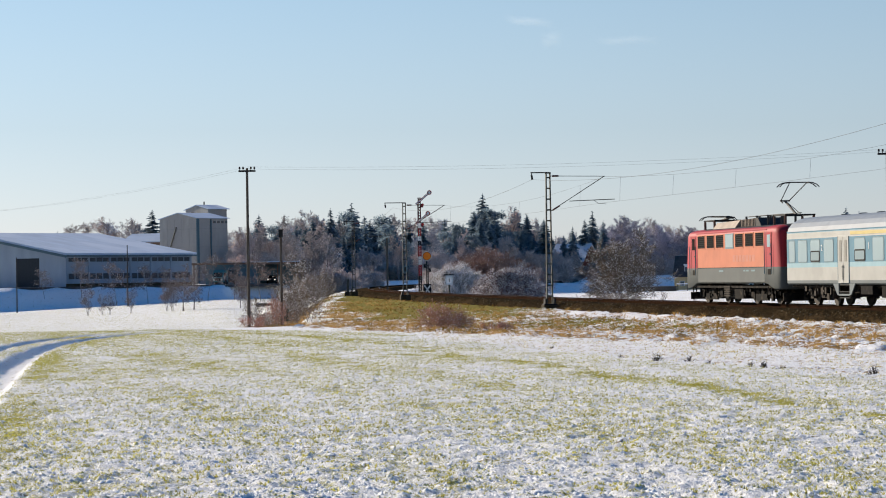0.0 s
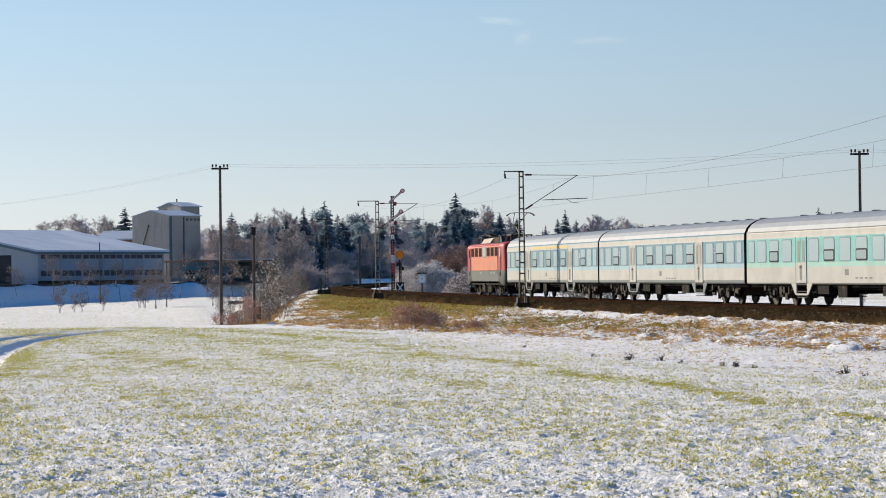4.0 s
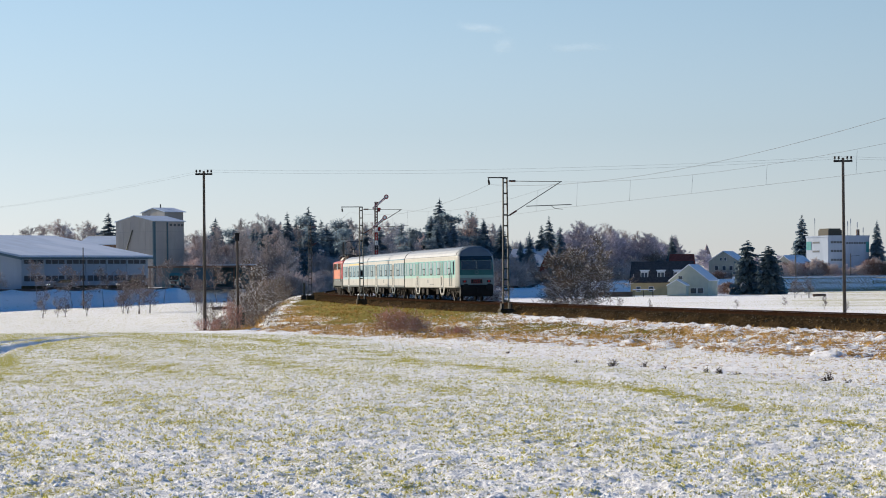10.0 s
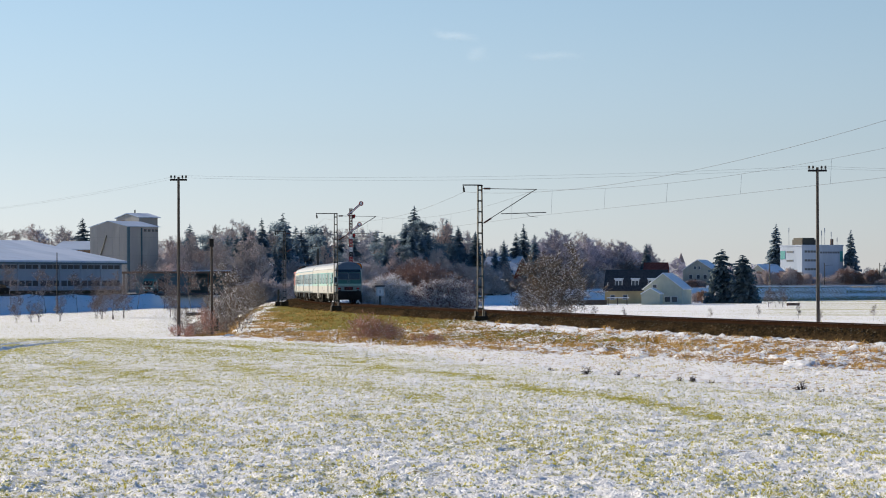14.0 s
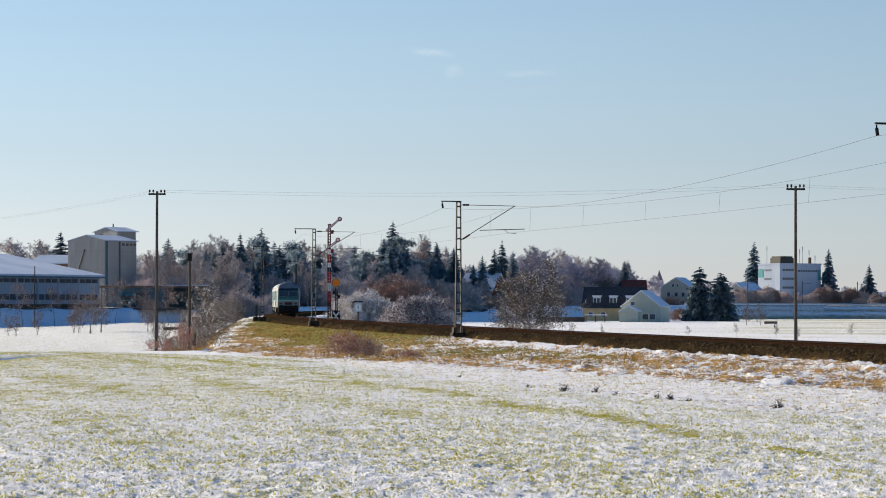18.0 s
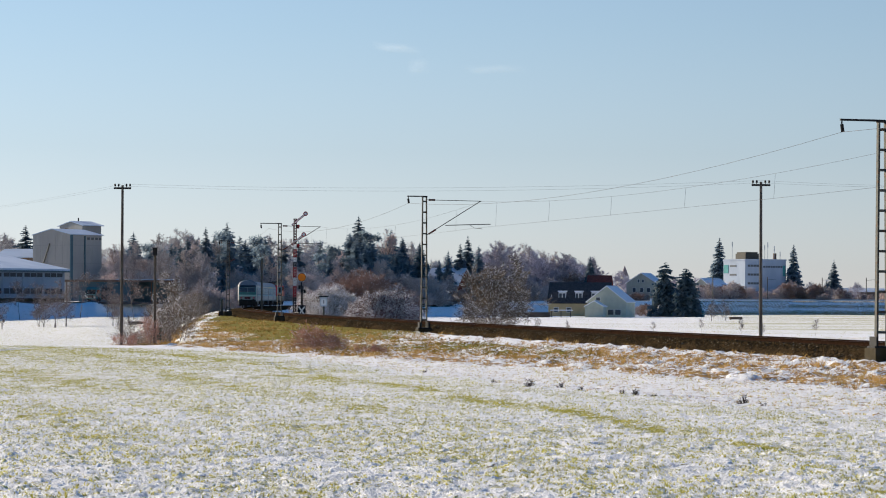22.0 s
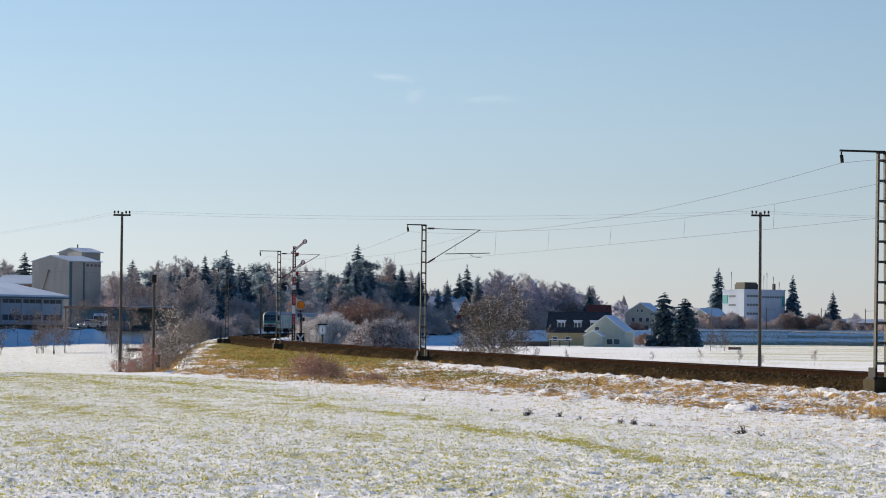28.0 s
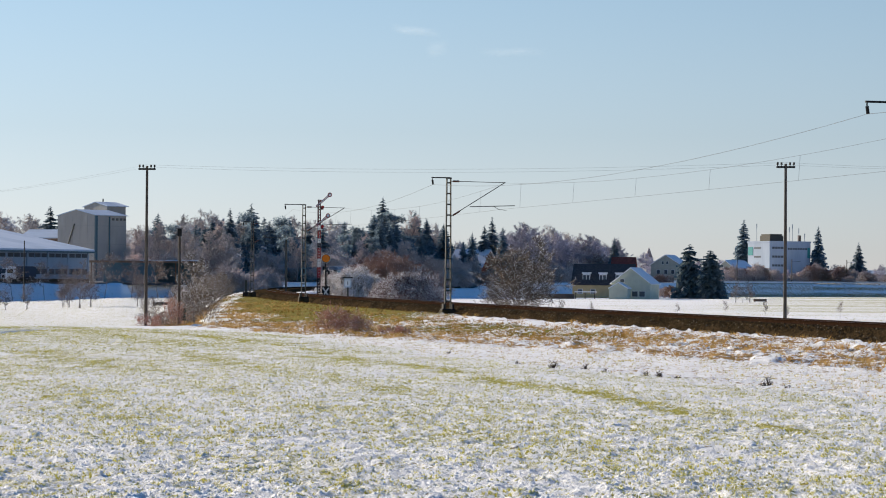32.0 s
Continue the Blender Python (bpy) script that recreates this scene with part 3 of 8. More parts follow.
def bogie(parent, yc, base, r, heavy=False):
    bm = bmesh.new()
    for sx in (-1, 1):
        w = 0.98
        box(bm, sx * w - 0.06, sx * w + 0.06, yc - base / 2 - 0.55, yc + base / 2 + 0.55, 0.62, 0.80)
        box(bm, sx * w - 0.07, sx * w + 0.07, yc - 0.5, yc + 0.5, 0.36, 0.66)
        for k in (-1, 1):
            box(bm, sx * w - 0.10, sx * w + 0.10, yc + k * base / 2 - 0.17, yc + k * base / 2 + 0.17, 0.32, 0.68)
            for q in (-0.28, 0.28):
                bar(bm, (sx * w, yc + k * base / 2 + q, 0.42), (sx * w, yc + k * base / 2 + q, 0.66), 0.07, 8)
            bar(bm, (sx * 1.05, yc + k * 0.35, 0.40), (sx * 1.05, yc + k * 0.62, 0.78), 0.05, 6)
        if heavy:
            box(bm, sx * 1.0 - 0.05, sx * 1.0 + 0.05, yc - base / 2 - 0.7, yc + base / 2 + 0.7, 0.42, 0.86)
            box(bm, sx * 1.12 - 0.05, sx * 1.12 + 0.05, yc - 0.9, yc + 0.9, 0.18, 0.5)
            for k in (-1.0, 0.0, 1.0):
                box(bm, sx * 1.06 - 0.05, sx * 1.06 + 0.05, yc + k * 1.2 - 0.22, yc + k * 1.2 + 0.22, 0.28, 0.86)
    box(bm, -0.9, 0.9, yc - 0.35, yc + 0.35, 0.5, 0.8)
    rnd = random.Random(int(yc * 10) + 7)
    for sx in (-1, 1):
        for q in range(16 if heavy else 11):
            y, z = yc + rnd.uniform(-base / 2 - 0.7, base / 2 + 0.7), rnd.uniform(0.34, 0.86)
            w, t, k = rnd.uniform(0.04, 0.16), rnd.uniform(0.04, 0.2), sx * rnd.uniform(1.04, 1.24)
            box(bm, k - 0.05, k + 0.05, y - w, y + w, z - t, z + t)
        for q in range(5):
            y = yc + rnd.uniform(-base / 2 - 0.6, base / 2 + 0.6)
            bar(bm, (sx * 1.18, y, rnd.uniform(0.25, 0.5)), (sx * 1.18, y + rnd.uniform(-0.4, 0.4), rnd.uniform(0.6, 0.95)), 0.03, 6)
    box(bm, -0.85, 0.85, yc - base / 2 - 0.5, yc + base / 2 + 0.5, 0.42, 0.9)
    b = part("bogie", bm, [AXLEBOX if not heavy else UNDER], parent, "dirty steel bogie frame")
    for k in (-1, 1):
        wheelset(b, yc + k * base / 2, r)
    return b


def plate(x0, x1, y0, y1, z0, z1, r):
    """A thin upright plate with rounded corners, from x0 to x1."""
    ring = []
    for cy, cz, a0 in ((y1 - r, z1 - r, 0), (y0 + r, z1 - r, 90), (y0 + r, z0 + r, 180), (y1 - r, z0 + r, 270)):
        ring += [(cy + r * math.cos(radians(a0 + a)), cz + r * math.sin(radians(a0 + a))) for a in (0, 30, 60, 90)]
    bm = bmesh.new()
    a = [bm.verts.new((x0, y, z)) for y, z in ring]
    b = [bm.verts.new((x1, y, z)) for y, z in ring]
    n = len(ring)
    bm.faces.new(a)
    bm.faces.new(b)
    for k in range(n):
        bm.faces.new((a[k], a[(k + 1) % n], b[(k + 1) % n], b[k]))
    bmesh.ops.recalc_face_normals(bm, faces=bm.faces)
    return bm


def window(parent, side, y, w, z0, z1, split=True, pane=None):
    """A framed car window with rounded corners; a split one has a lower light in a dark seal."""
    x, h = side * 1.412, w / 2
    f = part("window", plate(x - side * 0.03, x + side * 0.010, y - h - 0.05, y + h + 0.05, z0 - 0.05, z1 + 0.05, 0.14), FRAME, parent)
    part("pane", plate(x - side * 0.02, x + side * 0.016, y - h, y + h, z0, z1, 0.10), pane or PANE, f)
    if split:
        zm = z0 + 0.48 * (z1 - z0)
        part("seal", plate(x, x + side * 0.021, y - h - 0.02, y + h + 0.02, z0 - 0.02, zm + 0.03, 0.08), RUBBER, f)
        part("lower_light", plate(x, x + side * 0.026, y - h + 0.05, y + h - 0.05, z0 + 0.045, zm - 0.035, 0.07), LOWGLASS, f, "lower pane in a dark seal")
    return f


def car_door(parent, side, y, colour, glass, lower=None, skirt=None):
    """Double folding door with two narrow panes and steps below."""
    x = side * 1.412
    for k in (-1, 1):
        ya, yb = sorted((y + k * 0.015, y + k * 0.62))
        d = part("door", boxes((x - side * 0.03, x + side * 0.02, ya, yb, 1.92, 3.02)), colour, parent)
        part("lower_panel", boxes((x - side * 0.03, x + side * 0.02, ya, yb, 1.02, 1.918)), lower or colour, d)
        part("jamb", boxes((x - side * 0.03, x + side * 0.026, y + k * 0.64 - 0.02, y + k * 0.64 + 0.02, 1.02, 3.04)), FRAME, d)
    for k in (-1, 1):
        part("pane", boxes((x, x + side * 0.03, y + k * 0.30 - 0.13, y + k * 0.30 + 0.13, 1.95, 2.88)), glass, d)
        part("grip", bars(((x + side * 0.04, y + k * 0.07, 1.15), (x + side * 0.04, y + k * 0.07, 1.80), 0.010), ((x + side * 0.03, y + k * 0.07, 1.72), (x + side * 0.06, y + k * 0.07, 1.72), 0.035)), SILL, d)
    st = part("step", boxes((x - side * 0.45, x - side * 0.03, y - 0.62, y + 0.62, 0.92, 0.96), (x - side * 0.35, x - side * 0.02, y - 0.6, y + 0.6, 0.62, 0.66),
                            (x - side * 0.28, x - side * 0.01, y - 0.58, y + 0.58, 0.36, 0.40)), DARK, parent)
    part("step_well", boxes((x - side * 0.50, x - side * 0.46, y - 0.62, y + 0.62, 0.34, 1.0)), UNDER, st)
    cheek = bmesh.new()
    for k in (-1, 1):
        vs = [cheek.verts.new((x, y + k * a, z)) for a, z in ((0.64, 1.0), (1.3, 1.0), (0.8, 0.50), (0.64, 0.50))]
        vs2 = [cheek.verts.new((x - side * 0.05, v.co.y, v.co.z)) for v in vs]
        cheek.faces.new(vs if k * side > 0 else vs[::-1])
        cheek.faces.new(vs2[::-1] if k * side > 0 else vs2)
        for i in range(4):
            j = (i + 1) % 4
            cheek.faces.new((vs[i], vs2[i], vs2[j], vs[j]))
    box(cheek, x - side * 0.05, x, y - 0.64, y + 0.64, 0.47, 0.55)
    bmesh.ops.recalc_face_normals(cheek, faces=cheek.faces)
    part("step_skirt", cheek, skirt or lower or colour, parent)


def digits(parent, text, side, y, z, size, material):
    cu = bpy.data.curves.new("lettering", "FONT")
    cu.body, cu.size, cu.extrude = text, size, 0.004
    tmp = bpy.data.objects.new("tmp", cu)
    me = bpy.data.meshes.new_from_object(tmp)
    bpy.data.objects.remove(tmp)
    me.materials.append(material)
    ob = new("lettering", me)
    ob.parent = parent
    ob.matrix_basis = Matrix.Translation((side * 1.425, y, z)) @ pose(0, 0, 0, 90, 0, 90 if side > 0 else -90)
    return ob


def coach(name, label, scheme, first=False, cab=False):
    """A 26.4 m commuter coach; +y is the way it runs. A control car has its cab at the -y end."""
    c = thing(name, Matrix(), label, "railway coach")
    low, mid, band, upper, sill = scheme
    H = 13.05
    rows = [(1.36, 0.96, sill), (1.41, 1.02, sill), (1.412, 1.14, sill), (1.412, 1.72, low), (1.412, 1.92, mid), (1.412, 3.02, band), (1.405, 3.10, upper),
            (1.40, 3.28, upper), (1.385, 3.34, TEAL if upper is CREAM and not cab else upper), (1.30, 3.55, ROOF), (1.13, 3.75, ROOF), (0.85, 3.91, ROOF), (0.5, 4.01, ROOF), (0.0, 4.05, ROOF)]
    y0 = -H + (1.0 if cab else 0.0)
    shell(c, "body", y0, H, rows, "", DARK)
    if not cab:
        part("gangway", boxes((-0.55, 0.55, -H - 0.16, -H - 0.002, 1.0, 3.2)), RUBBER, c)
        part("gangway", boxes((-0.95, 0.95, -H - 0.10, -H - 0.004, 0.9, 3.5)), DARK, c)
    part("gangway", boxes((-0.55, 0.55, H + 0.002, H + 0.16, 1.0, 3.2)), RUBBER, c)
    for side in (-1, 1):
        if first:
            row = [(4.1, True), (2.05, False), (0.0, True), (-2.05, False), (-4.1, True)]
        else:
            row = [(4.5, False), (2.7, True), (0.9, False), (-0.9, True), (-2.7, False), (-4.5, True)]
        for yy, split in row:
            window(c, side, yy, 1.16, 1.98, 2.92, split)
        for yy, w, split in ((7.75, 1.1, False), (9.4, 1.1, True), (11.0, 1.1, False), (12.35, 0.7, False)):
            window(c, side, yy, w, 1.98, 2.92, split)
            if not cab or yy < 10:
                window(c, side, -yy, w, 1.98, 2.92, split)
        for yy in (-6.0, 6.0):
            car_door(c, side, yy, low if not cab else MINTLIGHT, DOORGLASS, low, SKIRT if not cab else CREAM)
        if first:
            x = side * 1.414
            part("class_stripe", boxes((x - side * 0.01, x + side * 0.005, -5.2, 5.2, 3.10, 3.24)), YELLOW, c, "yellow first-class stripe")
            digits(c, "1", side, -3.2 if side > 0 else -2.95, 2.45, 0.42, LETTER)
            digits(c, "1", side, 2.95 if side > 0 else 3.2, 2.45, 0.42, LETTER)
        if not cab:
            for yy in (-8.55, 8.55):
                digits(c, "2", side, yy + (-0.12 if side > 0 else 0.12), 2.45, 0.38, LETTER)
        gut = side * 1.39
        part("gutter", boxes((gut - 0.02, gut + 0.03, y0, H, 3.33, 3.36)), SILL if cab else TEAL, c)
        for q in range(4):
            part("inscription", boxes((side * 1.41, side * 1.416, -2 + q * 0.5, -1.7 + q * 0.5, 1.20, 1.26)), SILL, c)
        part("inscription", boxes((side * 1.41, side * 1.416, 0.55, 0.95, 1.35, 1.6)), SKIRT, c)
    for yy in np.arange(-11.5, 11.6, 2.1):
        part("roof_vent", bars(((0.1, yy, 4.02), (0.1, yy, 4.07), 0.20, 10), ((0.1, yy, 4.07), (0.1, yy, 4.095), 0.24, 10, 0.12)), SILL, c)
    bm = boxes((-1.2, 1.2, -H + 0.1, H - 0.1, 0.84, 0.96))
    for yy, w, dz in ((-3.6, 1.2, 0.42), (1.3, 1.0, 0.50), (3.5, 1.3, 0.36)):
        for sx in (-1, 1):
            box(bm, sx * 1.1 - 0.28, sx * 1.1 + 0.28, yy - w / 2, yy + w / 2, 0.9 - dz, 0.9)
    for sx in (-1, 1):
        bar(bm, (sx * 1.0, -5.2, 0.75), (sx * 1.0, 5.2, 0.75), 0.04, 6)
    box(bm, -0.4, 0.4, -4.2, -1.8, 0.5, 0.85)
    box(bm, -0.4, 0.4, 0.6, 3.9, 0.55, 0.85)
    part("underframe", bm, UNDER, c, "grimy underframe with equipment boxes")
    for yy in (-9.5, 9.5):
        bogie(c, yy, 2.5, 0.46)
    for e in ((1,) if cab else (-1, 1)):
        for sx in (-0.87, 0.87):
            part("buffer", bars(((sx, e * (H - 0.1), 1.05), (sx, e * (H + 0.10), 1.05), 0.09, 8), ((sx, e * (H + 0.09), 1.05), (sx, e * (H + 0.13), 1.05), 0.22, 12)), DARK, c)
    if cab:
        cab_end(c, -H, low, band)
    return c


def cab_end(c, ye, low, band):
    """The driving end: a sloped face with two windscreens, destination box, lamps and a dark apron."""
    yb = ye + 1.0
    sec = [(1.36, 0.96), (1.412, 1.14), (1.412, 1.92), (1.412, 3.02), (1.385, 3.34), (1.13, 3.75), (0.5, 4.01), (0.0, 4.05)]
    front = [(1.20, 0.96, 0.0), (1.25, 1.14, 0.0), (1.26, 1.92, 0.0), (1.22, 3.02, 0.20), (1.16, 3.30, 0.33), (0.95, 3.62, 0.50), (0.45, 3.86, 0.60), (0.0, 3.92, 0.62)]
    full = lambda q: q + [(-p[0], *p[1:]) for p in q[::-1] if p[0] > 1e-6]
    A, B = full(sec), full(front)
    n = len(A)
    rings = []
    for q in range(6):
        a = math.pi / 2 * q / 5
        k, y = math.cos(a), math.sin(a)
        rings.append([(wb + (wa - wb) * k, yb + (ye + t - yb) * (0.35 * q / 5 + 0.65 * y), zb + (za - zb) * k) for (wa, za), (wb, zb, t) in zip(A, B)])
    V = [p for ring in rings for p in ring]
    F, mats = [], []
    for q in range(5):
        for i in range(n):
            j = (i + 1) % n
            F.append((q * n + j, q * n + i, (q + 1) * n + i, (q + 1) * n + j))
            mats.append(2 if (A[i][1] + A[j][1]) / 2 > 3.3 else 0)
    face = [(w, ye + t, z) for w, z, t in B]
    base = len(V)
    V += face
    # the face in bands
    m = len(front)
    for i in range(m - 1):
        a, b = base + i, base + i + 1
        c2, d = base + (len(B) - 1 - i), base + (len(B) - 2 - i)
        q = (a, b, d, c2) if i < m - 2 else (a, b, c2)
        F.append(tuple(dict.fromkeys(q))[::-1])
        mats.append((3, 3, 1, 4, 2, 2, 2)[i])
    mesh_part("cab_shell", V, F, [POSTGREY, DEEPMINT, CABROOF, FACEGREY, PANEDARK], c, "rounded cab shell in cream and green", slots=mats, smooth=True)
    lean = math.atan2(0.20, 1.10)
    tilt = Matrix.Translation((0, ye - 0.012, 1.92)) @ pose(0, 0, 0, -math.degrees(lean), 0, 0)
    for x0, x1 in ((-1.08, -0.05), (0.05, 1.08)):
        bm = boxes((x0 - 0.05, x0, -0.03, 0.02, 0.42, 1.07), (x1, x1 + 0.05, -0.03, 0.02, 0.42, 1.07), (x0, x1, -0.03, 0.02, 0.38, 0.43), (x0, x1, -0.03, 0.02, 1.03, 1.08))
        bm.transform(tilt)
        f = part("windscreen", bm, SILL, c, "framed windscreen")
        bm = boxes((x0, x1, -0.018, 0.02, 0.43, 1.03))
        bm.transform(tilt)
        part("pane", bm, PANEDARK, f)
        bm = bars(((x0 + 0.2, -0.05, 0.42), (x0 + 0.55, -0.05, 0.72), 0.012))
        bm.transform(tilt)
        part("wiper", bm, RUBBER, f)
    up = Matrix.Translation((0, ye + 0.2, 3.02)) @ pose(0, 0, 0, -25, 0, 0)
    bm = boxes((-1.1, 1.1, -0.03, 0.01, 0.02, 0.28))
    bm.transform(up)
    part("destination_box", bm, PANEDARK, c)
    s = part("route_sign", boxes((-0.42, 0.42, ye - 0.03, ye - 0.005, 1.30, 1.60)), SIGNRED, c, "dark sign with red letters")
    part("sign_panel", boxes((-0.405, 0.405, ye - 0.036, ye - 0.031, 1.315, 1.585)), DARK, s)
    cu = bpy.data.curves.new("sign_lettering", "FONT")
    cu.body, cu.size, cu.extrude, cu.align_x = "WEE", 0.29, 0.004, "CENTER"
    tmp = bpy.data.objects.new("tmp", cu)
    me = bpy.data.meshes.new_from_object(tmp)
    bpy.data.objects.remove(tmp)
    me.materials.append(SIGNRED)
    word = new("sign_lettering", me)
    word.parent = s
    word.matrix_basis = Matrix.Translation((0, ye - 0.042, 1.355)) @ pose(0, 0, 0, 90, 0, 0)
    bm = bars(((0, ye - 0.02, 2.12), (0, ye + 0.02, 2.12), 0.14, 14))
    part("emblem", bm, FRAME, c)
    part("emblem_centre", bars(((0, ye - 0.026, 2.12), (0, ye - 0.021, 2.12), 0.10, 14)), DEEPMINT, c)
    for sx in (-0.9, 0.9):
        lamp = part("lamp_housing", boxes((sx - 0.15, sx + 0.15, ye - 0.05, ye - 0.004, 1.37, 1.53)), DARK, c)
        part("tail_lamp", bars(((sx, ye - 0.07, 1.45), (sx, ye - 0.045, 1.45), 0.075, 12)), LAMP_RED, lamp)
    part("mint_strip", boxes((-1.24, 1.24, ye - 0.012, ye - 0.002, 1.72, 1.92)), MINTPALE, c)
    ap = bmesh.new()
    box(ap, -1.2, 1.2, ye + 0.02, ye + 0.5, 0.35, 0.95)
    box(ap, -1.2, 1.2, ye - 0.16, ye + 0.02, 0.5, 1.2)
    part("apron", ap, RUBBER, c, "black buffer beam and apron")
    for sx in (-0.87, 0.87):
        part("buffer", bars(((sx, ye + 0.02, 1.05), (sx, ye - 0.42, 1.05), 0.11, 10), ((sx, ye - 0.42, 1.05), (sx, ye - 0.47, 1.05), 0.24, 14)), DARK, c)
    part("coupling", bars(((0, ye + 0.02, 1.0), (0, ye - 0.35, 0.95), 0.06), ((0, ye - 0.3, 1.0), (0, ye - 0.32, 0.6), 0.045), ((0.3, ye - 0.1, 0.9), (0.42, ye - 0.2, 0.35), 0.025)), DARK, c)
    for side in (-1, 1):
        window(c, side, ye + 1.75, 0.55, 1.98, 2.92, False, PANEDARK)
        x = side * 1.414
        for yy in (2.5, 3.2):
            part("driver_door_seam", boxes((x - side * 0.02, x + side * 0.004, ye + yy - 0.015, ye + yy + 0.015, 1.05, 2.98)), SILL, c)
        for yy in (2.42, 3.28):
            part("handrail", bars(((side * 1.45, ye + yy, 1.1), (side * 1.45, ye + yy, 2.1), 0.018)), FRAME, c)


def pantograph(parent, yc, raised, way):
    """Single-arm current collector on four insulators: a stout lower arm, a forked upper arm and a double shoe."""
    bm = boxes((-0.75, 0.75, yc - 0.9, yc - 0.82, 4.18, 4.25), (-0.75, 0.75, yc + 0.82, yc + 0.9, 4.18, 4.25), (-0.72, -0.66, yc - 0.9, yc + 0.9, 4.18, 4.25), (0.66, 0.72, yc - 0.9, yc + 0.9, 4.18, 4.25))
    p = part("pantograph", bm, DARK, parent, "dark steel pantograph, raised" if raised else "folded pantograph")
    for sx in (-0.7, 0.7):
        for sy in (-0.8, 0.8):
            part("insulator", bars(((sx, yc + sy, 3.72), (sx, yc + sy, 4.18), 0.065, 10)), INSUL, p)
    zk, zt = (4.93, 5.74) if raised else (4.36, 4.46)
    yk, yt = (yc + way * 1.25, yc - way * 0.65) if raised else (yc + way * 1.25, yc - way * 0.75)
    part("lower_arm", bars(((0, yc - way * 0.35, 4.24), (0, yk, zk), 0.055, 8), ((0.16, yc - way * 0.55, 4.24), (0.10, yk, zk - 0.06), 0.016)), DARK, p)
    arms = bmesh.new()
    bar(arms, (-0.24, yk, zk), (0.24, yk, zk), 0.04)
    for sx in (-1, 1):
        bar(arms, (sx * 0.20, yk, zk), (sx * 0.42, yt, zt - 0.03), 0.024)
    bar(arms, (-0.12, yk, zk - 0.1), (-0.12, yk + way * 0.25, zk + 0.02), 0.03)
    part("upper_arm", arms, DARK, p)
    sh = bmesh.new()
    for k in (-0.2, 0.2):
        pts = [(-0.98, zt - 0.22), (-0.84, zt - 0.09), (-0.66, zt - 0.02), (-0.5, zt), (0.5, zt), (0.66, zt - 0.02), (0.84, zt - 0.09), (0.98, zt - 0.22)]
        for a, b in zip(pts, pts[1:]):
            bar(sh, (a[0], yt + k, a[1]), (b[0], yt + k, b[1]), 0.024)
    for x in (-0.5, 0.5):
        bar(sh, (x, yt - 0.2, zt - 0.03), (x, yt + 0.2, zt - 0.03), 0.02)
    part("contact_shoe", sh, DARK, p)


def prism_x(rows, x):
    """A block with a side outline of (y, z) points and half width x."""
    bm = bmesh.new()
    a = [bm.verts.new((-x, y, z)) for y, z in rows]
    b = [bm.verts.new((x, y, z)) for y, z in rows]
    n = len(rows)
    for i in range(n):
        bm.faces.new((a[i], a[(i + 1) % n], b[(i + 1) % n], b[i]))
    bm.faces.new(a[::-1])
    bm.faces.new(b)
    bmesh.ops.recalc_face_normals(bm, faces=bm.faces)
    return bm


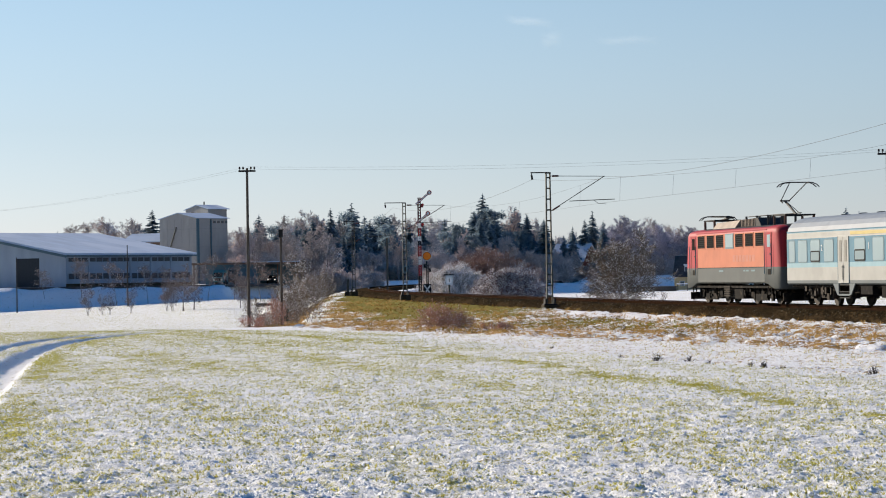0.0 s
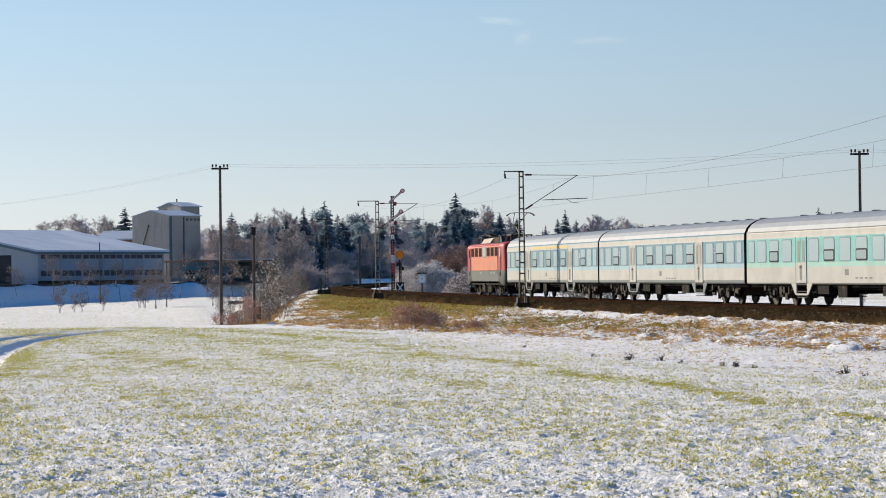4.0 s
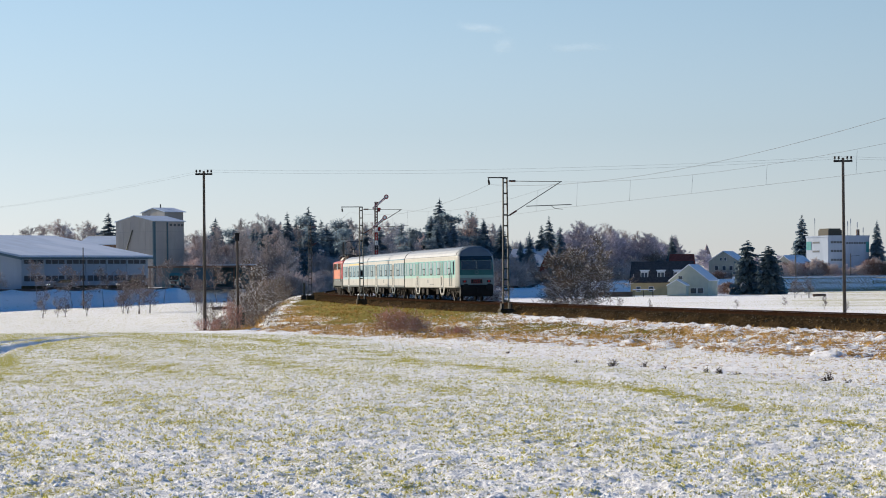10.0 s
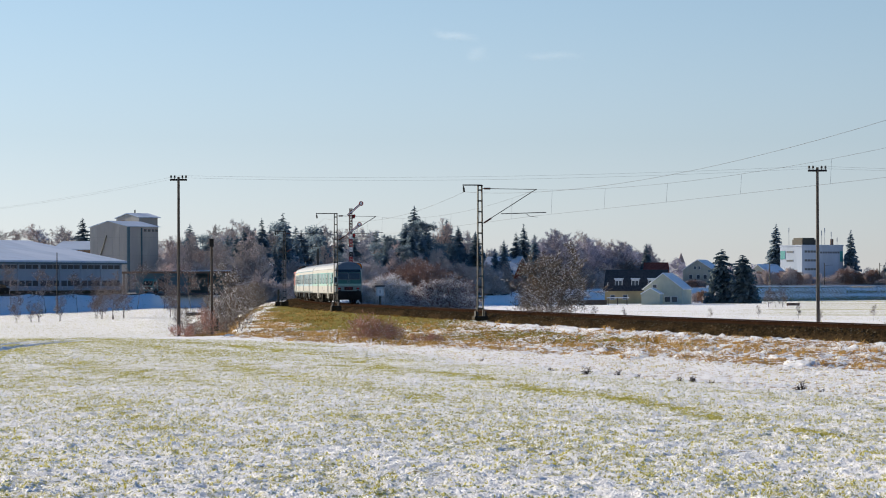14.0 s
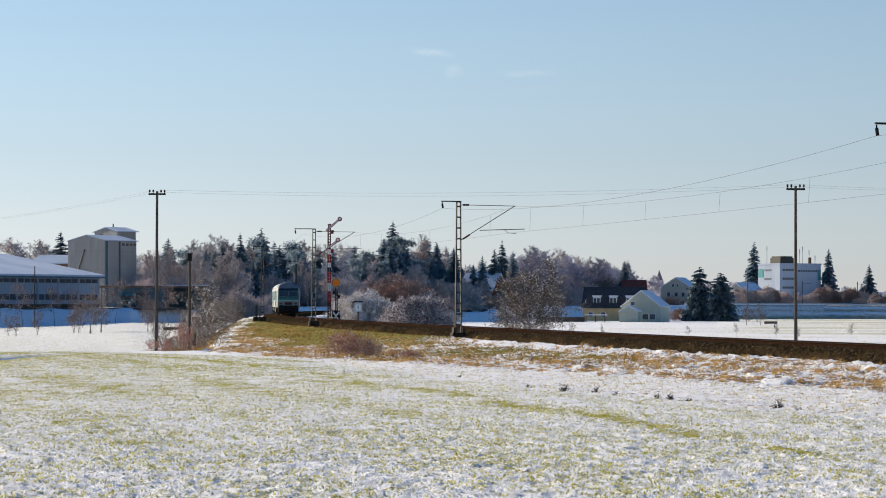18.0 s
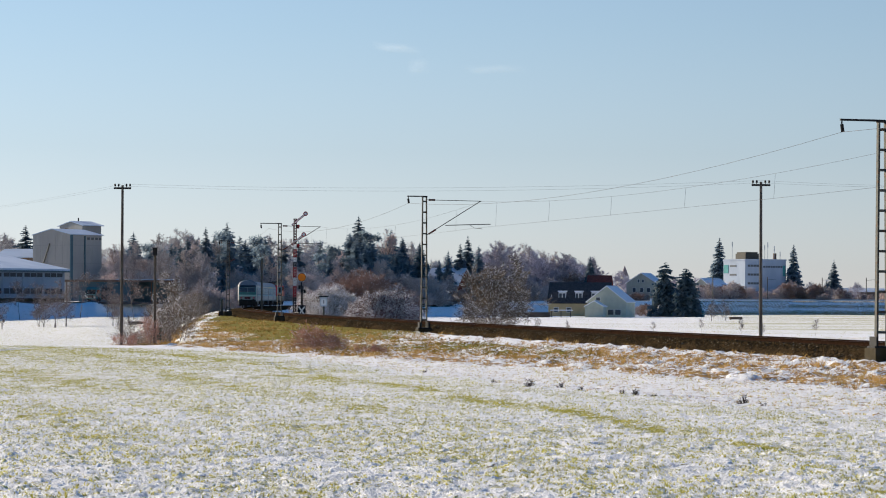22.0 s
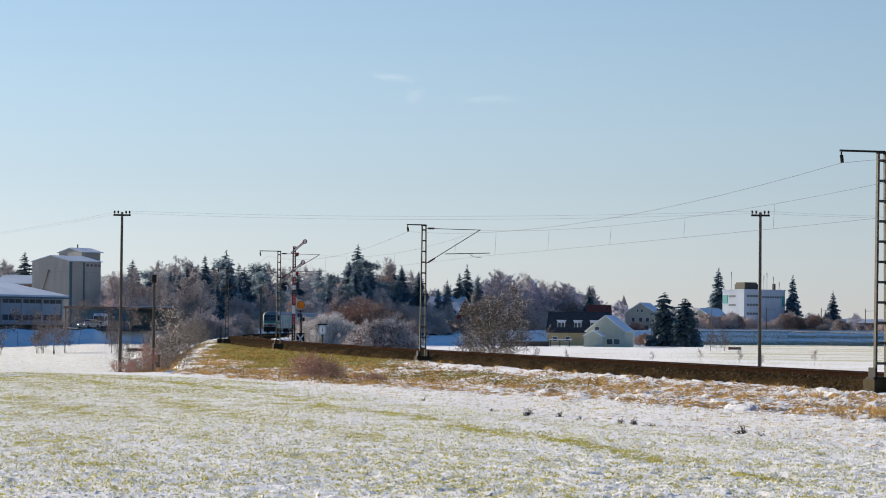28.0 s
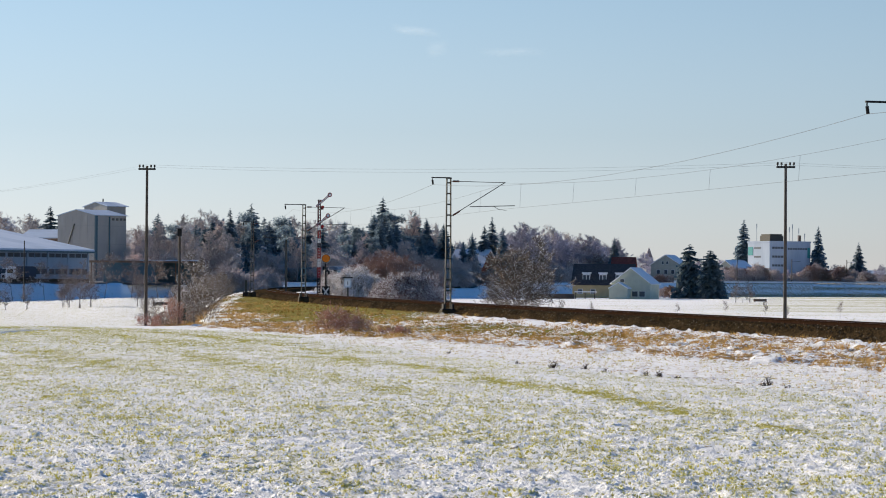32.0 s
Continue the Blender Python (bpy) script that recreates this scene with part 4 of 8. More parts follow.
def locomotive():
    c = thing("electric_locomotive", Matrix(), "red and coral electric locomotive with grey skirt, one pantograph raised", "locomotive")
    H = 7.65
    upper = [(1.47, 1.78), (1.47, 1.85), (1.47, 3.36), (1.462, 3.46), (1.43, 3.55), (1.36, 3.63), (1.22, 3.69), (0.95, 3.75), (0.5, 3.80), (0.0, 3.82)]
    rows = [(1.42, 1.0, GREY), (1.47, 1.06, GREY), (1.47, 1.78, GREY)] + [(w, z, CORAL if z < 3.5 else RED if z < 3.7 else ROOFKIT) for w, z in upper[1:]]
    shell(c, "body", -5.3, 5.3, rows, "", RED)
    # cabs at both ends: red, with rounded corners, a leaning face and a skirt that dips towards the buffers
    stations = [(5.3, 1.0, 0.0, 1.0), (5.7, 1.0, 0.0, 0.96), (6.15, 1.0, 0.0, 0.82), (6.6, 1.0, 0.0, 0.74), (7.05, 1.0, 0.01, 0.72), (7.25, 0.985, 0.03, 0.72), (7.41, 0.95, 0.06, 0.72), (7.53, 0.895, 0.10, 0.72), (7.61, 0.82, 0.15, 0.74), (H, 0.74, 0.2, 0.76)]
    for e in (-1, 1):
        V, F, sl = [], [], []
        for y, k, lo, zb in stations:
            ring = [(1.42, zb), (1.47, zb + 0.06), (1.47, 1.74)] + upper
            ring = ring + [(-w, z) for w, z in ring[::-1] if w > 1e-6]
            m = len(ring)
            ease = min(1.0, max(0.0, (y - 6.6) / 0.8))
            for w, z in ring:
                V.append((w * k, e * (y - max(0.0, z - 1.9) * 0.19 * ease), z - lo * max(0.0, min(1.0, (z - 3.0) / 0.6))))
        for i in range(len(stations) - 1):
            for j in range(m):
                q = (j + 1) % m
                f = (i * m + j, i * m + q, (i + 1) * m + q, (i + 1) * m + j)
                F.append(f if e > 0 else f[::-1])
                zz = (ring[j][1] + ring[q][1]) / 2
                sl.append(1 if zz < 1.77 else 2 if zz > 3.72 else 0)
        last = (len(stations) - 1) * m
        half = (m + 1) // 2
        for i in range(half - 1):
            f = tuple(dict.fromkeys((last + i, last + i + 1, last + (m - 2 - i), last + (m - 1 - i))))
            F.append(f if e > 0 else f[::-1])
            sl.append(1 if ring[i + 1][1] < 1.79 else 0)
        cabp = mesh_part("cab", V, F, [RED, GREY, ROOFKIT], c, "red rounded driver's cab", slots=sl, smooth=True)
        face = Matrix.Translation((0, e * (H - 0.16), 2.8)) @ Matrix.Rotation(e * math.atan(0.19), 4, "X")
        for sx in (-1, 1):
            bm = bmesh.new()
            box(bm, sx * 0.52 - 0.44, sx * 0.52 + 0.44, -0.03, 0.03, -0.36, 0.42, face)
            w = part("windscreen_frame", bm, RUBBER, cabp)
            bm = bmesh.new()
            box(bm, sx * 0.52 - 0.38, sx * 0.52 + 0.38, -0.04, 0.04, -0.30, 0.36, face)
            part("windscreen", bm, PANEDARK, w)
            d = part("cab_door", boxes((sx * 1.45, sx * 1.482, e * 6.0 - 0.36, e * 6.0 + 0.36, 1.80, 3.42)), RED, cabp)
            part("door_pane", boxes((sx * 1.475, sx * 1.492, e * 6.0 - 0.22, e * 6.0 + 0.22, 2.72, 3.30)), PANE if e < 0 else SIDEDARK, d)
            part("door_seam", boxes((sx * 1.478, sx * 1.486, e * 6.0 - 0.40, e * 6.0 - 0.37, 1.80, 3.42), (sx * 1.478, sx * 1.486, e * 6.0 + 0.37, e * 6.0 + 0.40, 1.80, 3.42)), AXLEBOX, d)
            for q in (-0.50, 0.50):
                part("handrail", bars(((sx * 1.54, e * 6.0 + q, 1.45), (sx * 1.54, e * 6.0 + q, 2.9), 0.02)), FRAME, d)
            part("door_handle", boxes((sx * 1.48, sx * 1.51, e * 6.0 - 0.30, e * 6.0 - 0.16, 2.35, 2.42)), DARK, d)
            part("step_pocket", boxes((sx * 1.45, sx * 1.478, e * 6.0 - 0.22, e * 6.0 + 0.22, 1.42, 1.68)), UNDER, cabp)
            part("step", boxes((sx * 1.40 - 0.06, sx * 1.40 + 0.08, e * 6.0 - 0.26, e * 6.0 + 0.26, 0.52, 0.57), (sx * 1.40 - 0.06, sx * 1.40 - 0.02, e * 6.0 - 0.26, e * 6.0 - 0.22, 0.52, 0.85), (sx * 1.40 - 0.06, sx * 1.40 - 0.02, e * 6.0 + 0.22, e * 6.0 + 0.26, 0.52, 0.85)), UNDER, c)
            part("headlamp", bars(((sx * 0.85, e * (H - 0.12), 1.62), (sx * 0.85, e * (H + 0.06), 1.62), 0.15, 14)), FRAME, cabp)
            part("buffer", bars(((sx * 0.87, e * (H - 0.1), 1.05), (sx * 0.87, e * (H + 0.5), 1.05), 0.10, 10), ((sx * 0.87, e * (H + 0.5), 1.05), (sx * 0.87, e * (H + 0.56), 1.05), 0.24, 14)), DARK, c)
            part("brake_hose", bars(((sx * 0.4, e * H, 0.95), (sx * 0.4, e * (H + 0.2), 0.75), 0.03), ((sx * 0.4, e * (H + 0.2), 0.75), (sx * 0.36, e * (H + 0.16), 0.45), 0.03)), RUBBER, c)
        part("top_lamp", bars(((0, e * (H - 0.55), 3.52), (0, e * (H - 0.38), 3.52), 0.14, 14)), FRAME, cabp)
        part("snow_plough", boxes((-1.25, 1.25, e * 7.3 - 0.05, e * 7.3 + 0.05, 0.18, 0.55)), UNDER, c)
    for sx in (-1, 1):
        for k in range(7):
            yy = 4.65 - 1.55 * k
            f = part("side_window", boxes((sx * 1.455, sx * 1.482, yy - 0.66, yy + 0.66, 2.71, 3.46)), FRAME if k == 3 else CORAL, c)
            part("pane", boxes((sx * 1.47, sx * 1.49, yy - 0.58, yy + 0.58, 2.79, 3.41)), PANE if k == 3 else SIDEDARK, f)
            if k != 3:
                part("louvre", boxes(*[(sx * 1.47, sx * 1.494, yy - 0.57, yy + 0.57, 2.83 + 0.1 * q, 2.85 + 0.1 * q) for q in range(6)]), RUBBER, f)
        part("lettering_bar", boxes(*[(sx * 1.47, sx * 1.474, -3.9 + q * 0.5, -3.5 + q * 0.5, 2.06, 2.38) for q in range(7)]), paint("faded_lettering", (0.43, 0.165, 0.11)), c)
        for yy, w in ((1.4, 0.35), (-2.3, 0.14), (-2.75, 0.2), (-3.6, 0.3)):
            part("number_bar", boxes((sx * 1.47, sx * 1.476, yy - w, yy + w, 1.58, 1.66)), FRAME, c)
        part("waist_strip", boxes((sx * 1.468, sx * 1.477, -5.3, 5.3, 1.765, 1.795)), RUBBER, c)
        part("skirt_vents", boxes(*[(sx * 1.36, sx * 1.42, 0.2, 1.1, 0.36 + q * 0.11, 0.42 + q * 0.11) for q in range(5)]), AXLEBOX, c)
        part("gutter", boxes((sx * 1.44 - 0.02, sx * 1.44 + 0.03, -5.6, 5.6, 3.53, 3.57)), RED, c)
    hood = bmesh.new()
    vs0 = [(-0.95, 3.70), (-0.62, 4.14), (0.62, 4.14), (0.95, 3.70)]
    a = [hood.verts.new((x, 0.8, z)) for x, z in vs0]
    b = [hood.verts.new((x, 4.6, z - 0.06)) for x, z in vs0]
    for i in range(3):
        hood.faces.new((a[i], a[i + 1], b[i + 1], b[i]))
    hood.faces.new(a[::-1])
    hood.faces.new(b)
    bmesh.ops.recalc_face_normals(hood, faces=hood.faces)
    part("roof_hood", hood, HOOD, c, "beige louvred roof hood")
    g = part("roof_grille", prism_x([(0.7, 3.7), (0.7, 4.12), (-1.9, 4.2), (-2.5, 3.7)], 0.62), ROOFKIT, c, "dark louvred roof grille")
    part("grille_slat", boxes(*[(-0.66, 0.66, 0.5 - q * 0.22, 0.55 - q * 0.22, 3.8, 4.155) for q in range(10)]), HOOD, g)
    kit = bmesh.new()
    for q in range(9):
        yy = -4.2 + q * 0.55
        bar(kit, (0.5 - (q % 3) * 0.5, yy, 3.7), (0.5 - (q % 3) * 0.5, yy, 4.3), 0.06, 6)
    bar(kit, (0.3, -5.6, 4.32), (0.3, 1.0, 4.32), 0.025)
    bar(kit, (-0.4, -5.0, 4.28), (-0.4, 0.2, 4.28), 0.025)
    part("roof_busbar", kit, ROOFKIT, c)
    pantograph(c, -5.4, True, 1)
    pantograph(c, 5.6, False, -1)
    part("underframe", boxes((-1.25, 1.25, -1.4, 1.4, 0.25, 0.85), (-1.35, 1.35, -7.4, 7.4, 0.78, 0.88)), UNDER, c)
    for yy in (-3.95, 3.95):
        bogie(c, yy, 3.4, 0.62, True)
    return c


LOCO = locomotive()
COACH_A = coach("coach", "blue and light grey commuter coach with a yellow first-class stripe", (CREAM, PALE, TEAL, CREAM, SILL), first=True)
COACH_B = coach("coach", "blue and light grey second-class commuter coach, grey roof", (CREAM, PALE, TEAL, CREAM, SILL))
CONTROL = coach("control_car", "mint green and cream control car with a driver's cab", (CREAM, MINTPALE, MINTLIGHT, CREAM, CREAM), cab=True)


def on_track(s, half):
    """Pose of a car whose bogies stand half metres before and behind s."""
    a, b = track(s - half), track(s + half)
    d = b - a
    return Matrix.Translation((a + b) / 2) @ pose(0, 0, 0, 0, 0, -math.degrees(math.atan2(d.x, d.y)))


# ---- catenary masts ----
def lattice_mast(m, h, arm_left, label, cant=3.6, arm=True):
    """Flat lattice mast of two channels with rungs, on a concrete block, with a feeder arm and a cantilever over the track."""
    t = thing("catenary_mast", m, label, "catenary mast", "catenary masts")
    part("foundation", boxes((-0.45, 0.45, -0.45, 0.45, -0.6, 0.45)), CONCRETE, t, "weathered concrete block")
    part("foot", boxes((-0.42, 0.42, -0.32, 0.32, 0.45, 0.52), (-0.34, -0.26, -0.28, 0.28, 0.5, 0.85), (0.26, 0.34, -0.28, 0.28, 0.5, 0.85)), DARK, t)
    w0, w1 = (0.21, 0.135) if h < 8.5 else (0.175, 0.12)
    for sx in (-1, 1):
        bm = bmesh.new()
        a, b = [], []
        for x, y in ((-0.035, -0.09), (0.035, -0.09), (0.035, 0.09), (-0.035, 0.09)):
            a.append(bm.verts.new((sx * w0 + x, y, 0.5)))
            b.append(bm.verts.new((sx * w1 + x, y * 0.9, h)))
        for i in range(4):
            bm.faces.new((a[i], a[(i + 1) % 4], b[(i + 1) % 4], b[i]))
        bm.faces.new(b)
        part("upright", bm, STEEL, t)
    n = int(h / 0.72)
    for k in range(n):
        z = 1.0 + k * (h - 1.3) / (n - 1)
        w = w0 + (w1 - w0) * z / h
        part("rung", boxes((-w, w, -0.06, 0.06, z - 0.045, z + 0.045)), STEEL, t)
    part("head", boxes((-w1 - 0.05, w1 + 0.05, -0.1, 0.1, h - 0.05, h + 0.03)), DARK, t)
    if "curve" in label:
        n = part("number_plate", boxes((-0.2, 0.2, -0.135, -0.11, 2.5, 3.1)), FRAME, t)
        part("bar_mark", boxes((-0.08, 0.08, -0.142, -0.136, 2.6, 3.0)), DARK, n)
    if arm:
        a = part("feeder_arm", boxes((-arm_left, 0.1, -0.04, 0.04, h - 0.02, h + 0.05)), DARK, t)
        part("feeder_insulator", bars(((-arm_left + 0.06, 0, h - 0.03), (-arm_left + 0.06, 0, h - 0.14), 0.03), ((-arm_left + 0.06, 0, h - 0.14), (-arm_left + 0.10, 0, h - 0.42), 0.065, 8)), DARK, a)
        zc, zd, zg = h - 0.20, h - 2.42, h - 1.78
        c = part("cantilever", bars(((w1, 0, zd), (cant, 0, h - 0.24), 0.026), ((w1, 0, zc), (cant + 0.05, 0, h - 0.24), 0.022)), STEEL, t, "diagonal tube cantilever")
        part("insulator", bars(((w1 + 0.15, 0, zd + 0.08), (w1 + 0.6, 0, zd + 0.36), 0.055, 8)), INSUL, c)
        part("insulator", bars(((w1 + 0.15, 0, zc), (w1 + 0.55, 0, zc), 0.06, 8)), INSUL, c)
        part("registration_arm", bars(((1.35, 0, zg), (cant + 0.65, 0, zg + 0.1), 0.028), ((2.9, 0, zg + 0.05), (3.2, 0, zg - 0.15), 0.015), ((3.2, 0, zg - 0.15), (3.7, 0, zg - 0.2), 0.015)), STEEL, c)
    return t


def mast_on(s, off, h, label, arm_left=1.1, arm=True, cant=3.6, base=None):
    p = track(s, off)
    z = height(p.x, p.y) if base is None else base
    m = track_pose(s, off, z)
    return lattice_mast(m, h, arm_left, label, cant, arm)


def place_by_view(az, d):
    """Distance along the track and offset of the place in a direction at a distance."""
    p = polar(az, d)
    o, s = track_distance(np.array([p.x]), np.array([p.y]))
    return float(s[0]), float(o[0])


MASTS = []
for az, d, h, label in ((12.1, 88, 8.43, "tall rusty lattice mast with feeder arm on a concrete block"), (1.565, 154, 8.7, "grey lattice mast with a tubular cantilever over the track"),
                        (-1.79, 219, 8.7, "slim lattice mast with cantilever beside the curve"), (-2.98, 284, 8.6, "distant lattice mast at the bank's end")):
    s, o = place_by_view(az, d)
    MASTS.append((s, o))
    mast_on(s, o, h, label, 1.6 if d < 100 else 1.75 if 200 < d < 250 else 1.1)


# ---- wooden telegraph poles ----
def wood_pole(az, d, z0, top, label, cross=True, r=0.095):
    p = polar(az, d)
    t = thing("telegraph_pole", Matrix.Translation((p.x, p.y, z0)), label, "telegraph pole", "telegraph poles")
    h = top - z0
    part("pole", made(bar, (0, 0, -0.3), (0, 0, h), r, 10, r * 0.72), WOOD, t)
    if cross:
        part("crossarm", boxes((-0.48, 0.48, -0.06, 0.06, h - 0.22, h - 0.12)), DARK, t)
        for x in (-0.42, -0.22, 0.22, 0.42):
            q = part("insulator", bars(((x, 0, h - 0.12), (x, 0, h - 0.02), 0.02), ((x, 0, h - 0.05), (x, 0, h + 0.08), 0.06, 8, 0.045)), DARK, t)
    return t


zl = height(*polar(-5.42, 140).xy)
wood_pole(-5.42, 140, zl, 1.6 + 140 * math.tan(radians(2.56)), "tall dark wooden telegraph pole with a short crossarm")
zr = height(*polar(9.35, 128).xy)
wood_pole(9.35, 128, zr, 1.6 + 128 * math.tan(radians(2.71)), "tall wooden telegraph pole beyond the track")


# ---- short pole, signal, trackside posts ----
CABINETGREEN = mat("cabinet_green", (0.07, 0.10, 0.075), 0.6, spread=0.15)
def short_pole():
    p = stand(-4.66, 146)
    t = thing("cable_pole", Matrix.Translation(p), "short dark wooden cable pole with a terminal box on top", "pole")
    h = 1.6 + 146 * math.tan(radians(1.12)) - p.z
    part("pole", made(bar, (0, 0, -0.3), (0, 0, h), 0.08, 10, 0.07), WOOD, t)
    part("terminal_box", boxes((-0.12, 0.12, -0.11, 0.11, h - 0.45, h - 0.02)), DARK, t)
    part("cap", boxes((-0.17, 0.17, -0.16, 0.16, h - 0.02, h + 0.02)), DARK, t)
    part("cable_box", boxes((0.12, 0.40, -0.12, 0.12, 0.35, 1.05)), CABINETGREEN, t, "green cable box")


short_pole()

SIG_RED = mat("signal_red", (0.30, 0.03, 0.03), 0.5, spread=0.15)
SIG_WHITE = mat("signal_white", (0.72, 0.72, 0.70), 0.5, spread=0.08)
SIG_BROWN = mat("signal_brown_red", (0.10, 0.035, 0.035), 0.6, spread=0.3)
ORANGE = mat("disc_orange", (0.75, 0.20, 0.02), 0.5, spread=0.08)


def semaphore():
    p = stand(-1.435, 268)
    p.z = -0.7
    t = thing("semaphore_signal", Matrix.Translation(p) @ pose(0, 0, 0, 0, 0, 2), "red and white semaphore signal with two raised arms", "railway signal")
    h = 1.6 + 268 * math.tan(radians(1.80)) - p.z
    bands = [(0.3, 2.3, DARK), (2.3, 3.5, SIG_RED), (3.5, 4.4, SIG_WHITE), (4.4, 5.6, SIG_RED), (5.6, 6.1, DARK), (6.1, 6.6, SIG_WHITE), (6.6, 7.5, SIG_RED), (7.5, 8.4, SIG_WHITE), (8.4, h, SIG_BROWN)]
    for z0, z1, m in bands:
        bm = bmesh.new()
        for sx in (-1, 1):
            box(bm, sx * 0.12 - 0.05, sx * 0.12 + 0.05, -0.09, 0.09, z0, z1)
        z = z0
        while z < z1:
            bar(bm, (-0.13, 0, z), (0.13, 0, min(z + 0.3, z1)), 0.035)
            bar(bm, (0.13, 0, z), (-0.13, 0, min(z + 0.3, z1)), 0.035)
            z += 0.3
        part("mast_section", bm, m, t)
    part("base", boxes((-0.5, 0.5, -0.5, 0.5, -0.3, 0.35)), CONCRETE, t)
    for zp, length in ((h - 0.35, 1.5), (h - 2.45, 1.25)):
        arm = Matrix.Translation((-0.02, -0.2, zp)) @ Matrix.Rotation(-radians(41), 4, "Y")
        bm = boxes((-0.45, length - 0.2, -0.03, 0.03, -0.11, 0.11))
        bm.transform(arm)
        a = part("arm", bm, SIG_RED, t, "red-edged white semaphore arm pointing upwards")
        bm = bars(((length, -0.03, 0), (length, 0.03, 0), 0.25, 18))
        bm.transform(arm)
        part("arm_disc", bm, SIG_RED, a)
        bm = boxes((-0.40, length - 0.24, -0.042, -0.034, -0.05, 0.05))
        bm.transform(arm)
        part("arm_stripe", bm, SIG_WHITE, a)
        bm = bars(((length, -0.042, 0), (length, -0.034, 0), 0.15, 16))
        bm.transform(arm)
        part("disc_face", bm, SIG_WHITE, a)
        lamp = part("lamp", boxes((0.16, 0.44, -0.18, 0.18, zp - 0.62, zp - 0.24)), SIG_BROWN, t, "dark lamp housing behind the arm")
        part("spectacle", bars(((0.34, -0.25, zp - 0.35), (0.34, -0.19, zp - 0.35), 0.16, 12)), SIG_RED, lamp)
        part("pulley", bars(((-0.14, -0.2, zp - 0.1), (0.14, -0.2, zp - 0.1), 0.07, 8)), SIG_BROWN, t)
    part("cap", boxes((-0.2, 0.2, -0.14, 0.14, h, h + 0.1)), SIG_BROWN, t)
    part("ladder", bars(((-0.2, 0.2, 0.2), (-0.2, 0.2, h - 0.6), 0.02), ((0.16, 0.2, 0.2), (0.16, 0.2, h - 0.6), 0.02), *[((-0.2, 0.2, 0.5 + 0.4 * q), (0.16, 0.2, 0.5 + 0.4 * q), 0.014) for q in range(22)]), DARK, t)
    # distant-signal disc on its own post beside it
    q = stand(-1.275, 262)
    q.z = -0.75
    d = thing("distant_signal", Matrix.Translation(q), "orange disc signal with a white rim on a dark post", "railway signal")
    zc = 1.6 + 262 * math.tan(radians(0.46)) - q.z
    part("post", boxes((-0.10, 0.02, -0.05, 0.05, -0.2, zc), (0.05, 0.17, -0.05, 0.05, -0.2, zc - 0.9)), DARK, d)
    part("rim", bars(((0, -0.10, zc), (0, -0.06, zc), 0.50, 28)), SIG_WHITE, d)
    part("ring", bars(((0, -0.125, zc), (0, -0.105, zc), 0.455, 28)), DARK, d)
    part("disc", bars(((0, -0.15, zc), (0, -0.13, zc), 0.40, 28)), ORANGE, d, "orange disc face")
    part("lamp", boxes((-0.35, -0.12, -0.12, 0.12, zc - 1.25, zc - 0.85)), DARK, d)
    part("lamp", boxes((0.2, 0.42, -0.12, 0.12, zc - 1.7, zc - 1.3)), DARK, d)
    part("marker_board", boxes((-0.42, 0.42, -0.08, -0.04, 0.3, 1.5)), DARK, d)
    bm = bmesh.new()
    for sg in (-1, 1):
        box(bm, -0.55, 0.55, -0.1, -0.085, -0.07, 0.07, Matrix.Translation((0, 0, 0.9)) @ Matrix.Rotation(sg * 0.95, 4, "Y"))
    part("marker_cross", bm, SIG_WHITE, d)
    b = stand(-0.765, 258)
    b.z = -0.85
    w = thing("trackside_cabinet", Matrix.Translation(b), "white trackside lamp box with a dark roof on a post", "signal box")
    zc = 1.6 + 258 * math.tan(radians(-0.09)) - b.z
    part("post", bars(((0, 0, -0.2), (0, 0, zc - 0.4), 0.10, 8)), STEEL, w)
    part("housing", boxes((-0.38, 0.38, -0.22, 0.22, zc - 0.55, zc + 0.42)), mat("cabinet_pale", (0.50, 0.55, 0.58), 0.6), w)
    part("panel", boxes((-0.26, 0.26, -0.235, -0.222, zc - 0.40, zc + 0.2)), SIG_WHITE, w)
    part("glyph", boxes((-0.03, 0.05, -0.245, -0.237, zc - 0.25, zc + 0.1)), DARK, w)
    part("roof", boxes((-0.5, 0.5, -0.32, 0.32, zc + 0.42, zc + 0.55)), DARK, w)
    # low wheel-flange rail fence by the signal
    f = thing("point_gear", track_pose(205, 2.6, -0.6), "dark low steel guard frame beside the rails", "guard rail")
    part("rail_bar", bars(((0, -3, 0.55), (0, 3, 0.55), 0.05), ((0, -3, 0.3), (0, 3, 0.3), 0.04)), DARK, f)
    for y in (-2.8, 0, 2.8):
        part("post", boxes((-0.07, 0.07, y - 0.07, y + 0.07, -0.2, 0.65)), DARK, f)


semaphore()
for az, d, h in ((-3.12, 287, 1.9), (-2.20, 330, 7.5)):
    s, o = place_by_view(az, d)
    p = track(s, o)
    t = thing("track_post", Matrix.Translation((p.x, p.y, height(p.x, p.y))), "slim dark steel post beside the line", "post")
    part("post", boxes((-0.12, 0.12, -0.12, 0.12, -0.2, h)), STEEL, t)
    part("foot", boxes((-0.35, 0.35, -0.3, 0.3, -0.3, 0.5)), DARK, t)


